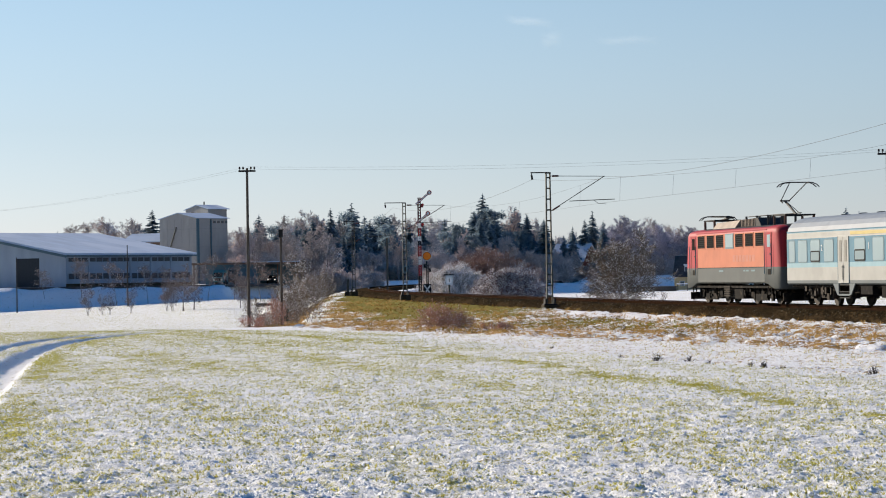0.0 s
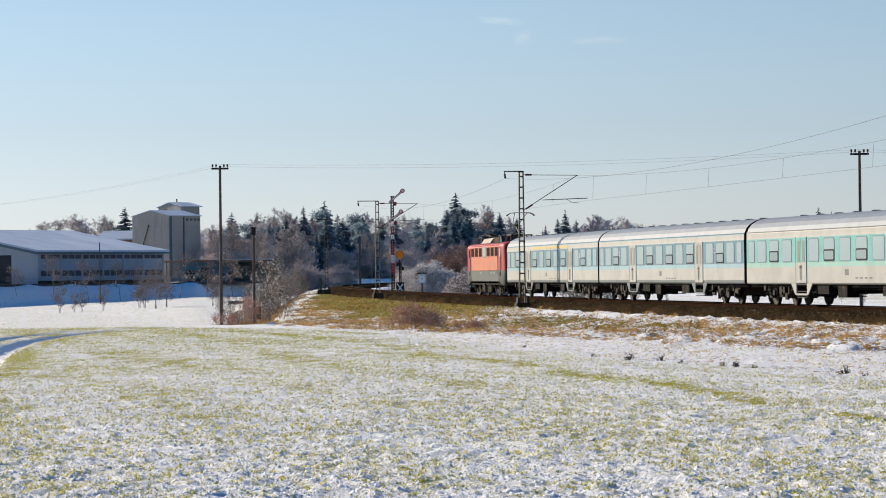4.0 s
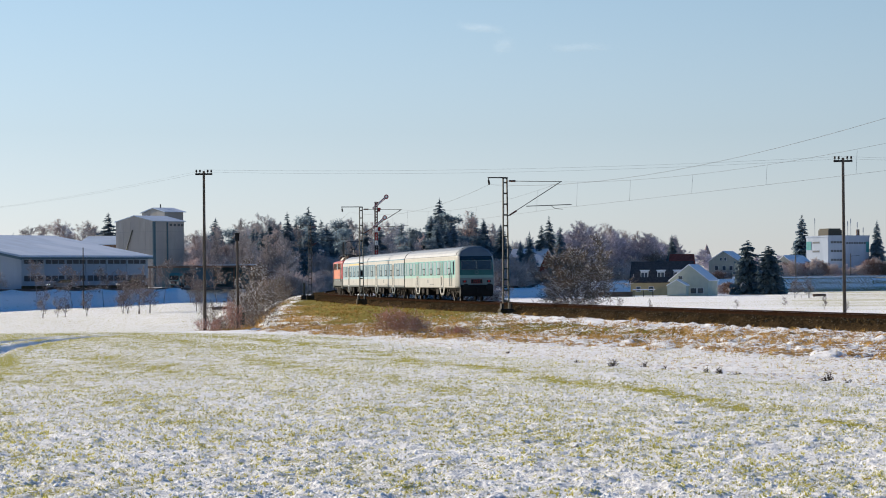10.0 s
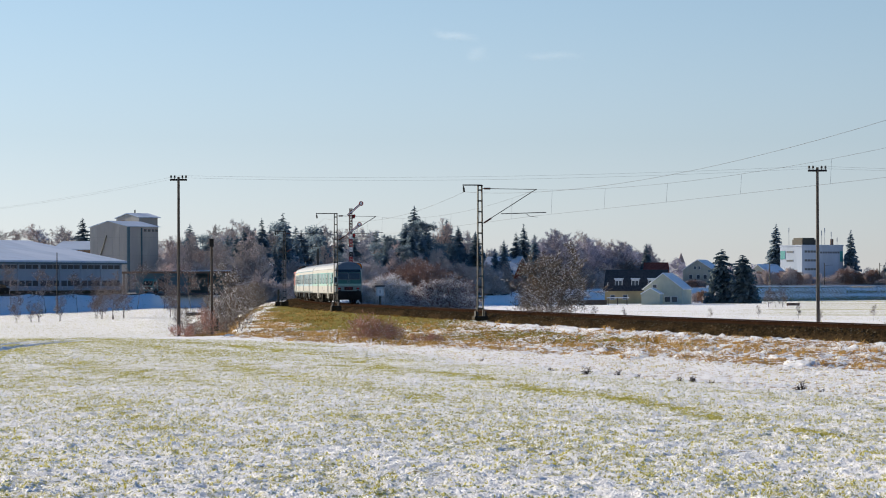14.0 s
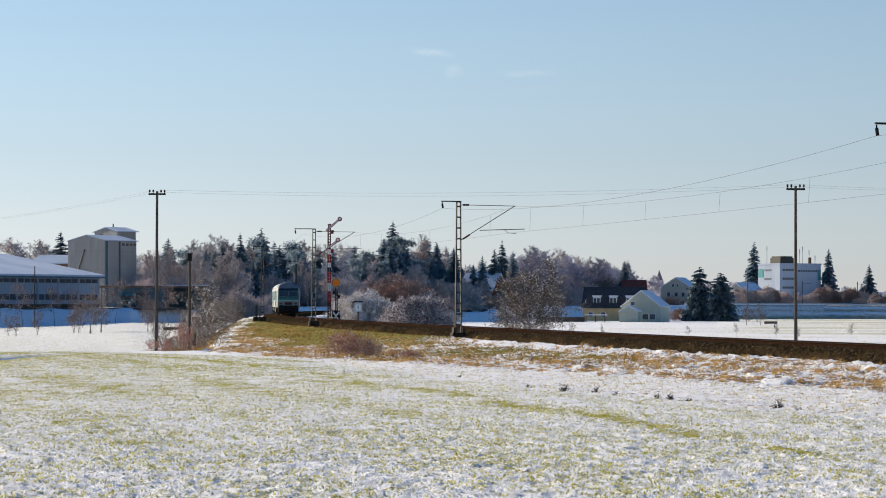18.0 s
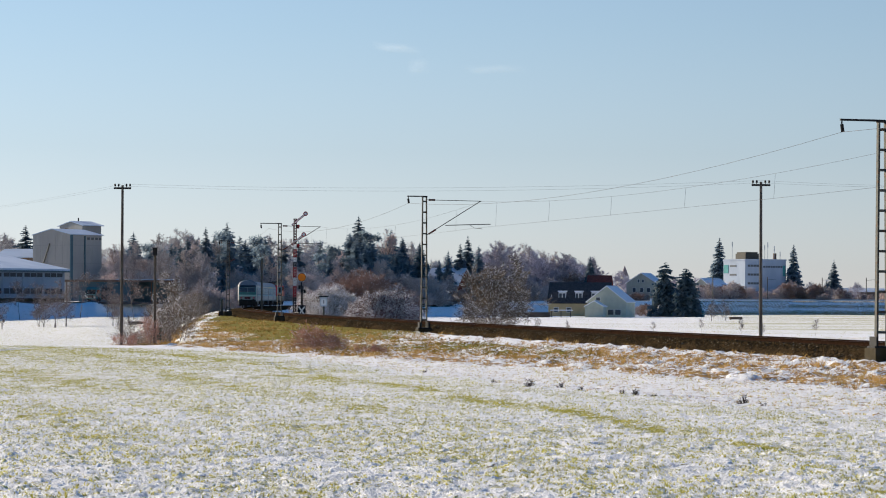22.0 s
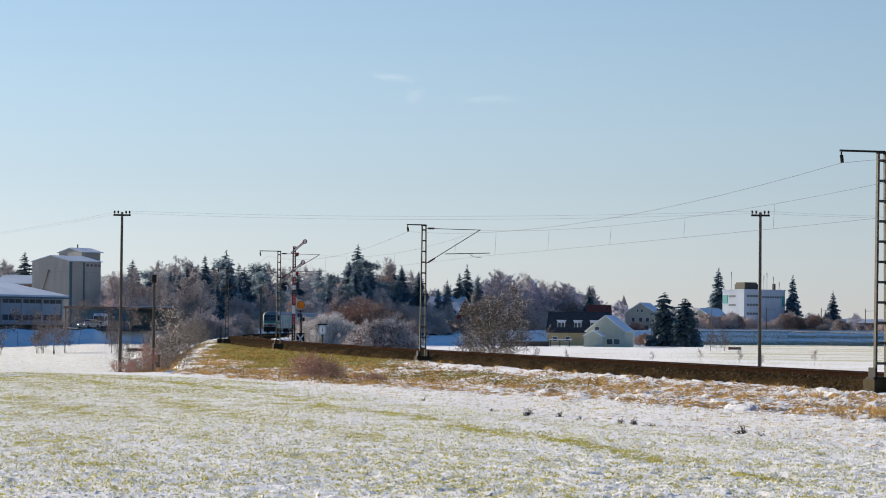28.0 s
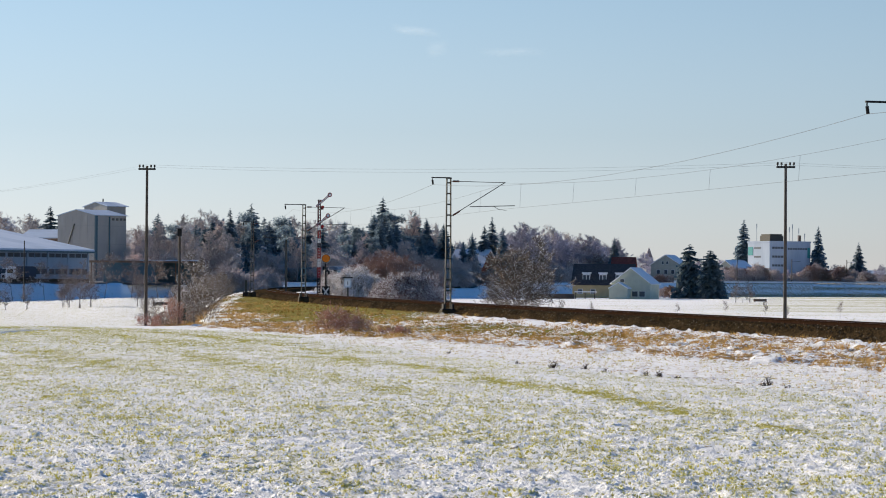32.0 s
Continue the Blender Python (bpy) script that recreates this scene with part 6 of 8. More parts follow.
# ---- the road before the hall ----
ASPHALT = mat("asphalt", (0.05, 0.05, 0.052), 0.85, spread=0.2, scale=1.5, second=(0.10, 0.10, 0.105), amount=0.35, second_scale=0.4)
ROAD = [polar(-4.3, 600), polar(-4.5, 470)] + [polar(a, float(rim_at(a)) + 9.0) for a in np.arange(-5.0, -24.0, -0.4)]
ROAD_S = np.concatenate([[0], np.cumsum([(b - a).length for a, b in zip(ROAD, ROAD[1:])])])


def road_point(s):
    return Vector((float(np.interp(s, ROAD_S, [p.x for p in ROAD])), float(np.interp(s, ROAD_S, [p.y for p in ROAD])), 0))


def road_pose(s):
    """A pose on the road, s metres along it, y pointing ahead."""
    p, q = road_point(s - 3), road_point(s + 3)
    c = (p + q) / 2
    return Matrix.Translation((c.x, c.y, height(c.x, c.y) + 0.05)) @ pose(0, 0, 0, 0, 0, math.degrees(math.atan2(-(q.x - p.x), q.y - p.y)))


V, F = [], []
for k, s in enumerate(np.arange(4, ROAD_S[-1] - 4, 3.0)):
    m = road_pose(s)
    V += [m @ Vector((-2.4, 0, -0.4)), m @ Vector((-2.3, 0, 0.0)), m @ Vector((2.3, 0, 0.0)), m @ Vector((2.4, 0, -0.4))]
    if k:
        F += [(k * 4 - 4 + j, k * 4 - 3 + j, k * 4 + 1 + j, k * 4 + j) for j in range(3)]
mesh_part("road", V, F, ASPHALT, None, "narrow wet asphalt road along the hall", category="road", kind="structure")


# ---- vehicles on the road ----
TYRE = mat("tyre", (0.02, 0.02, 0.02), 0.9)
LIGHTGLOW = mat("headlight", (0.9, 0.9, 0.85), 0.3)
LIGHTGLOW.node_tree.nodes["Principled BSDF"].inputs["Emission Color"].default_value = (1.0, 0.97, 0.9, 1)
LIGHTGLOW.node_tree.nodes["Principled BSDF"].inputs["Emission Strength"].default_value = 2.0


def wheels(t, rows, r):
    for x, y in rows:
        w = part("wheel", bars(((x - 0.1, y, r), (x + 0.1, y, r), r, 16)), TYRE, t)
        part("rim", bars(((x - 0.115, y, r), (x + 0.115, y, r), r * 0.55, 12)), STEEL, w)


def small_car(colour, label):
    t = thing("car", Matrix(), label, "car", "cars on the road")
    part("body", prism_x([(-2.1, 0.25), (2.1, 0.25), (2.15, 0.6), (2.0, 0.82), (1.0, 0.95), (-1.9, 0.98), (-2.15, 0.7)], 0.86), colour, t)
    part("cabin", prism_x([(-1.75, 0.96), (1.0, 0.94), (0.3, 1.42), (-1.2, 1.46)], 0.74), PANEDARK, t)
    part("roof", prism_x([(0.28, 1.43), (-1.2, 1.47), (-1.15, 1.51), (0.2, 1.48)], 0.72), colour, t)
    for x in (-0.62, 0.62):
        part("headlight", boxes((x - 0.1, x + 0.1, 2.05, 2.17, 0.60, 0.72)), LIGHTGLOW, t)
    wheels(t, [(sx * 0.78, y) for sx in (-1, 1) for y in (-1.3, 1.3)], 0.31)
    return t


def box_truck(cab, load, label, name="truck"):
    """A small lorry: cab with windscreen and grille, and a boxed load bed."""
    t = thing(name, Matrix(), label, "truck")
    part("cab", prism_x([(0.75, 0.45), (2.5, 0.45), (2.55, 1.2), (2.35, 2.1), (2.0, 2.5), (0.75, 2.5)], 1.0), cab, t)
    part("windscreen", prism_x([(2.53, 1.3), (2.56, 1.32), (2.39, 2.05), (2.36, 2.03)], 0.9), PANEDARK, t)
    for sx in (-1, 1):
        part("side_window", boxes((sx * 1.0 - 0.012, sx * 1.0 + 0.012, 1.3, 2.2, 1.35, 2.0)), PANEDARK, t)
        part("mirror", boxes((sx * 1.14 - 0.06, sx * 1.14 + 0.06, 2.2, 2.3, 1.4, 1.9)), DARK, t)
        part("headlight", boxes((sx * 0.75 - 0.15, sx * 0.75 + 0.15, 2.5, 2.575, 0.7, 0.88)), LETTER, t)
    part("grille", boxes((-0.55, 0.55, 2.5, 2.57, 0.6, 1.1)), DARK, t)
    part("load_box", boxes((-1.05, 1.05, -2.6, 0.62, 0.75, 2.45)), load, t)
    part("chassis", boxes((-0.45, 0.45, -2.55, 2.3, 0.42, 0.73)), DARK, t)
    wheels(t, [(sx * 0.9, y) for sx in (-1, 1) for y in (-1.7, 1.6)], 0.42)
    return t


TRUCK = box_truck(paint("truck_white", (0.72, 0.74, 0.76)), paint("truck_dark_blue", (0.03, 0.045, 0.07)), "small truck with a white cab and a dark blue box")
TEALTRUCK = box_truck(paint("truck_teal", (0.04, 0.15, 0.17)), paint("truck_dark", (0.02, 0.04, 0.05)), "small truck with a teal cab parked before the shed", "truck")
CARS = [small_car(paint("car_silver", (0.20, 0.21, 0.22)), "small silver car with its headlights on"), small_car(paint("car_black", (0.02, 0.021, 0.023)), "dark car with its headlights on"),
        small_car(paint("car_white", (0.40, 0.41, 0.42)), "pale grey car with its headlights on")]


def far_railway():
    """The second line along the terrace edge: snowy ballast, rails and thin masts."""
    t = thing("far_railway", Matrix(), "distant railway line with snowy ballast along the terrace edge", "railway", kind="structure")
    for off, m, z in ((7.5, SNOW, 0.30), (10.0, BALLAST, 0.36), (13.0, SNOW, 0.5)):
        V, F = [], []
        azs = np.arange(6.8, 15.0, 0.2)
        for a in azs:
            d = float(rim_at(a)) + off
            V += [polar(a, d, 1.2 + z - 0.5), polar(a, d, 1.2 + z), polar(a, d + 2.2, 1.2 + z), polar(a, d + 2.2, 1.2 + z - 0.5)]
        for i in range(len(azs) - 1):
            F += [(i * 4 + j, i * 4 + j + 1, i * 4 + j + 5, i * 4 + j + 4) for j in range(3)]
        mesh_part("track_bed", V, F, m, t)
    for a in (8.25, 9.5, 10.75, 11.75, 12.4, 13.0):
        p = polar(a, float(rim_at(a)) + 16, 1.0)
        m = thing("far_mast", Matrix.Translation(p), "thin distant catenary mast of the second line", "catenary mast")
        part("pole", made(bar, (0, 0, 0), (0, 0, 7.4), 0.13, 6), STEEL, m)
        part("bracket", bars(((0, 0, 6.6), (2.6, -0.6, 6.8), 0.05)), STEEL, m)


far_railway()


# ---- plants ----
# bark, twigs and needles of the wood: colours lightened to paint in haze
BARK = mat("bark", (0.22, 0.19, 0.18), 0.9, spread=0.3, scale=5)
TWIG = mat("twig", (0.44, 0.395, 0.375), 0.9, spread=0.35, scale=2.0, random_value=0.3)
REDTWIG = mat("reddish_twig", (0.50, 0.41, 0.375), 0.9, spread=0.3, scale=2.0, random_value=0.25)
HAZEGREYTWIG = mat("haze_grey_twig", (0.42, 0.43, 0.48), 0.9, spread=0.3, scale=2.0, random_value=0.25)
BROWNTWIG = mat("brown_twig", (0.25, 0.20, 0.15), 0.9, spread=0.3, scale=2.0, random_value=0.25)
BIRCHTWIG = mat("pinkish_twig", (0.20, 0.155, 0.135), 0.9, spread=0.3, scale=2.0, random_value=0.2)
HAZEPURPLETWIG = mat("haze_purple_twig", (0.45, 0.42, 0.47), 0.9, spread=0.3, scale=2.0, random_value=0.3)
DARKTWIG = mat("dark_red_twig", (0.17, 0.105, 0.09), 0.9, spread=0.35, scale=2.0, random_value=0.2)
RUSTTWIG = mat("rusty_twig", (0.50, 0.39, 0.345), 0.9, spread=0.35, scale=2.0, random_value=0.3)
THICKTWIG = mat("brown_red_twig", (0.30, 0.20, 0.16), 0.9, spread=0.35, scale=2.0, random_value=0.2)
OLIVE = mat("olive_grass", (0.22, 0.165, 0.03), 0.9, spread=0.35, scale=1.2)
BRAMBLE = mat("bramble", (0.48, 0.27, 0.20), 0.9, spread=0.4, scale=2.0)
FROST = mat("frosted_twig", (0.88, 0.87, 0.88), 0.8, spread=0.1, scale=3.0, leaf=0.45)
# pale bluish needles carry the haze of distance in their colour
HAZENEEDLE = mat("needles", (0.185, 0.245, 0.285), 0.8, leaf=0.45, spread=0.4, scale=1.5, random_value=0.25, second=(0.23, 0.295, 0.34), amount=0.45, second_scale=0.8)
HAZENEEDLEBLUE = mat("haze_blue_needles", (0.19, 0.255, 0.295), 0.8, leaf=0.45, spread=0.4, scale=1.5, random_value=0.2)
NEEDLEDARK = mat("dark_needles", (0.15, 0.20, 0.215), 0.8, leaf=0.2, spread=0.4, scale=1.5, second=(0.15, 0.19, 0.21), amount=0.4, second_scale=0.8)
STRAW = mat("dry_grass", (0.45, 0.265, 0.085), 0.9, spread=0.35, scale=1.2, leaf=0.5)
SCRUB = mat("brown_scrub", (0.31, 0.165, 0.036), 0.9, spread=0.4, scale=1.2, leaf=0.4)
STRAWPALE = mat("pale_dry_grass", (0.48, 0.34, 0.13), 0.9, spread=0.3, scale=1.2, leaf=0.5)
BLADE = mat("wheat_blade", (0.36, 0.34, 0.055), 0.7, spread=0.45, scale=0.8, leaf=0.5)
BLADEPALE = mat("pale_wheat_blade", (0.50, 0.47, 0.12), 0.8, spread=0.3, scale=0.8, leaf=0.5)
CRUST = mat("snow_crust_with_shoots", (0.92, 0.92, 0.905), 0.85, spread=0.05, scale=30, second=(0.56, 0.53, 0.22), amount=0.44, second_scale=6.0, stretch=(1.0, 0.4, 1.0))
WEED = mat("dead_weed", (0.05, 0.04, 0.032), 0.9, spread=0.2, scale=4)


class Strips:
    """Collects three-sided tapering twigs and flat blades as one mesh."""

    def __init__(self):
        self.v, self.f, self.s = [], [], []

    def twig(self, a, b, r0, r1, slot=0, sides=3):
        d = b - a
        if d.length < 1e-5:
            return
        u = d.orthogonal().normalized()
        w = d.cross(u).normalized()
        n = len(self.v)
        for p, r in ((a, r0), (b, r1)):
            for i in range(sides):
                t = i * math.tau / sides
                self.v.append(p + u * (r * math.cos(t)) + w * (r * math.sin(t)))
        for i in range(sides):
            j = (i + 1) % sides
            self.f.append((n + i, n + j, n + sides + j, n + sides + i))
            self.s.append(slot)

    def blade(self, a, b, side, slot=0):
        n = len(self.v)
        self.v += [a - side, a + side, b]
        self.f.append((n, n + 1, n + 2))
        self.s.append(slot)

    def to(self, name, mats, parent, label="", smooth=False):
        return mesh_part(name, self.v, self.f, mats, parent, label, slots=self.s, smooth=smooth)


def bare_tree(name, h, spread, seed, mats, label, frost=0.2, stems=1, twigs=1.0, thick=1.0, low=0.25, fine=0.012):
    """A leafless tree or shrub: stem(s), limbs, branches and many fine twigs, some white with frost."""
    rnd = random.Random(seed)
    t = thing(name, Matrix(), label, "tree" if stems == 1 else "bush")
    trunk, crown = Strips(), Strips()

    def rv(k):
        return Vector((rnd.gauss(0, k), rnd.gauss(0, k), rnd.gauss(0, k)))

    def grow(p, d, length, r, level):
        n = 3 if level < 2 else 2
        q = p
        for i in range(n):
            d = (d + rv(0.13 + 0.05 * level) + Vector((0, 0, 0.07 if level < 3 else 0.02))).normalized()
            e = q + d * (length / n)
            k0, k1 = 1 - i / n * 0.5, 1 - (i + 1) / n * 0.5
            if level < 2:
                trunk.twig(q, e, r * k0, r * k1, 0, 6 if level == 0 else 4)
            else:
                slot = 1 if (level >= 3 and rnd.random() < frost) else 0
                crown.twig(q, e, max(r * k0, fine), max(r * k1, fine * 0.7), slot)
            if level < 4:
                count = (0, 2, 3, 3)[level] if level else 0
                for _ in range(int(count * twigs + rnd.random() * 0.999)):
                    a = (d + rv(0.62)).normalized()
                    grow(e, a, length * rnd.uniform(0.42, 0.68), r * k1 * 0.52, level + 1)
            q = e
        return q

    for s in range(stems):
        lean = Vector((0, 0, 1)) if stems == 1 else Vector((rnd.uniform(-1, 1) * spread * 0.5, rnd.uniform(-1, 1) * spread * 0.5, 1)).normalized()
        base = Vector((0, 0, -0.15)) if stems == 1 else Vector((rnd.uniform(-0.35, 0.35) * spread, rnd.uniform(-0.35, 0.35) * spread, -0.15))
        hh = h * rnd.uniform(0.8, 1.0)
        r = 0.018 * hh * thick
        steps = 7
        q, d = base, lean
        for i in range(steps):
            d = (d + rv(0.06)).normalized()
            e = q + d * (hh * 0.88 / steps)
            trunk.twig(q, e, r * (1 - i / steps * 0.85), r * (1 - (i + 1) / steps * 0.85), 0, 7)
            f = (i + 1) / steps
            if f > low:
                for _ in range(3 if stems == 1 else 2):
                    ang = rnd.uniform(0, math.tau)
                    up = 0.35 + 0.9 * f
                    a = Vector((math.cos(ang), math.sin(ang), up)).normalized()
                    grow(e, a, hh * spread * rnd.uniform(0.34, 0.52) * (1.25 - 0.75 * f), r * (1 - f * 0.8) * 0.6, 1)
            q = e
    trunk.to("trunk", [BARK], t)
    crown.to("crown", mats, t, "fine bare twigs")
    return t


def conifer(name, h, w, seed, mats, label, bare=0.06, snow=0.015, full=0.8):
    """A spruce: trunk and whorls of drooping, ragged needle fans."""
    rnd = random.Random(seed)
    t = thing(name, Matrix(), label, "tree")
    tr, cr = Strips(), Strips()
    tr.twig(Vector((0, 0, -0.3)), Vector((0, 0, h * 0.97)), 0.014 * h, 0.01, 0, 7)
    rows = int(h * 2.6)
    for k in range(rows):
        f = bare + (1 - bare) * k / rows
        z = h * f
        reach = w * 0.5 * (1 - f) ** full * rnd.uniform(0.72, 1.1) + 0.15
        n = max(5, int(11 * (1 - f) + 5))
        a0 = rnd.uniform(0, 6.28)
        for i in range(n):
            if rnd.random() < 0.10:
                continue
            a = a0 + i * math.tau / n + rnd.uniform(-0.25, 0.25)
            L = reach * rnd.uniform(0.65, 1.15)
            out = Vector((math.cos(a), math.sin(a), 0))
            side = Vector((-math.sin(a), math.cos(a), 0))
            p0 = Vector((0, 0, z + rnd.uniform(-0.7, 0.5)))
            droop = L * rnd.uniform(0.15, 0.4)
            white = 1 if rnd.random() < snow else 0
            segs = 4
            for j in range(segs):
                u0, u1 = j / segs, (j + 1) / segs
                c0 = p0 + out * (L * u0) + Vector((0, 0, -droop * u0 * u0 + 0.05 * L * u0))
                c1 = p0 + out * (L * u1) + Vector((0, 0, -droop * u1 * u1 + 0.05 * L * u1))
                wd = L * 0.5 * (1 - u0 * 0.6)
                for sg in (-1, 1):
                    tip = c0 + out * (L * 0.22) + side * (sg * wd) + Vector((0, 0, -rnd.uniform(0.1, 0.28) * L))
                    cr.blade(c0 + side * (sg * 0.02), tip, out * (L * 0.24) + Vector((0, 0, 0.05)), white)
                cr.blade(c0, c1 + Vector((0, 0, -0.22 * L * rnd.uniform(0.5, 1.2))), side * 0.22 * L, 0)
    for q in range(8):
        a = rnd.uniform(0, 6.28)
        cr.blade(Vector((0, 0, h * 0.93)), Vector((0.12 * math.cos(a), 0.12 * math.sin(a), h * rnd.uniform(0.97, 1.02))), Vector((math.sin(a), -math.cos(a), 0)) * 0.06)
    tr.to("trunk", [BARK], t)
    cr.to("crown", mats, t, "dark drooping needle fans dusted with frost")
    return t


def pine(name, h, seed, mats, label):
    """A pine or full-crowned conifer: bare lower stem, ragged clumps of needles."""
    rnd = random.Random(seed)
    t = thing(name, Matrix(), label, "tree")
    tr, cr = Strips(), Strips()
    tr.twig(Vector((0, 0, -0.3)), Vector((rnd.uniform(-0.4, 0.4), 0, h * 0.95)), 0.016 * h, 0.04, 0, 7)
    for k in range(26):
        f = rnd.uniform(0.32, 1.0)
        a, R = rnd.uniform(0, 6.28), h * 0.20 * (1.15 - f) ** 0.5 * rnd.uniform(0.3, 1.0)
        c = Vector((R * math.cos(a), R * math.sin(a), h * f))
        tr.twig(Vector((0, 0, h * f - 0.8)), c, 0.05, 0.02, 0, 4)
        size = h * 0.088 * rnd.uniform(0.6, 1.2)
        for _ in range(110):
            d = Vector((rnd.gauss(0, 1), rnd.gauss(0, 1), rnd.gauss(0.15, 0.7))).normalized()
            p = c + d * size * rnd.uniform(0.1, 1.0)
            sd = d.orthogonal().normalized() * size * 0.11
            cr.blade(p, p + d * size * rnd.uniform(0.2, 0.5) + Vector((0, 0, -0.05)), sd, 1 if rnd.random() < 0.004 else 0)
    tr.to("trunk", [BARK], t)
    cr.to("crown", mats, t, "ragged clumps of dark needles")
    return t


SPRUCE = [conifer("spruce", 15 + k, 7.4 + 0.4 * k, 40 + k, [HAZENEEDLE, FROST], "dark spruce tree lightly dusted with frost") for k in range(4)]
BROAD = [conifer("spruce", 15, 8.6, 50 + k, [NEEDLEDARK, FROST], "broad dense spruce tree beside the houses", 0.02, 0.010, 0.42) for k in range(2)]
PINES = [pine("pine", 15, 60 + k, [HAZENEEDLEBLUE, FROST], "full-crowned dark pine tree in the wood") for k in range(3)]
BARE = [bare_tree("bare_tree", 14, 0.62, 80 + k, [(TWIG, REDTWIG, HAZEGREYTWIG, TWIG)[k], FROST], ("brown leafless tree", "reddish leafless tree", "grey leafless tree with frosted twigs", "wide leafless tree")[k] + " at the edge of the wood",
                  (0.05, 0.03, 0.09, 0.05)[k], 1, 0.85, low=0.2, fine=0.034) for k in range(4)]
ROUND = [bare_tree("broadleaf_tree", 12, 0.80, 90 + k, [HAZEPURPLETWIG, FROST], "round-crowned leafless tree with fine dark twigs", 0.01, 1, 1.0, low=0.12, fine=0.040) for k in range(2)]
# more white twigs than the frost alone, to suggest haze in the thickets
SHRUB = [bare_tree("shrub", 4.0, 0.85, 100 + k, [(RUSTTWIG, DARKTWIG, REDTWIG)[k], FROST], ("rusty-brown leafless thicket on snowy ground", "frost-covered leafless bush on the bank", "brown leafless shrub with some frost")[k], (0.12, 0.36, 0.20)[k], 5, 0.9, 0.6, 0.1, 0.014) for k in range(3)]
THICKET = [bare_tree("thicket", 4.0, 0.8, 104, [THICKTWIG, FROST], "dense rusty-brown thicket behind the frosted bushes", 0.03, 6, 0.9, 0.5, 0.1, 0.014)]
RIME = [bare_tree("rime_bush", 3.4, 0.95, 130 + k, [(BROWNTWIG, DARKTWIG)[k], FROST], ("white frost-covered bush beside the signal", "pinkish bush with white frosted twig ends")[k], (0.72, 0.42)[k], 6, 0.85, 0.5, 0.05, 0.015) for k in range(2)]
AIRY = [bare_tree("frosted_bush", 3.6, 0.75, 140 + k, [BROWNTWIG, FROST], "airy leafless bush with frosted twigs by the bank", 0.15, 4, 0.55, 0.55, 0.12, 0.009) for k in range(2)]
BIRCH = [bare_tree("young_tree", 6.0, (0.5, 0.7)[k], 120 + k, [BIRCHTWIG, FROST], "slender leafless young tree on the snowy meadow", (0.06, 0.08)[k], (3, 1)[k], (0.68, 0.7)[k], 0.5, (0.2, 0.42)[k], 0.011) for k in range(2)]
used = set()


def plant(models, az, d, h, ref_h, wide=1.0, z=None, turn=None, rnd=random.Random(17), k=None):
    """Stand a copy of a model tree at a direction and distance with a given height."""
    i = rnd.randrange(len(models)) if k is None else k
    src = models[i]
    p = stand(az, d) if z is None else polar(az, d, z)
    s = h / ref_h
    m = Matrix.Translation(p) @ pose(0, 0, 0, 0, 0, rnd.uniform(0, 360) if turn is None else turn)
    if src not in used:
        used.add(src)
        src.matrix_basis = m
        src.scale = (s * wide, s * wide, s)
        return src
    c = copy_thing(src, m)
    c.scale = (s * wide, s * wide, s)
    return c


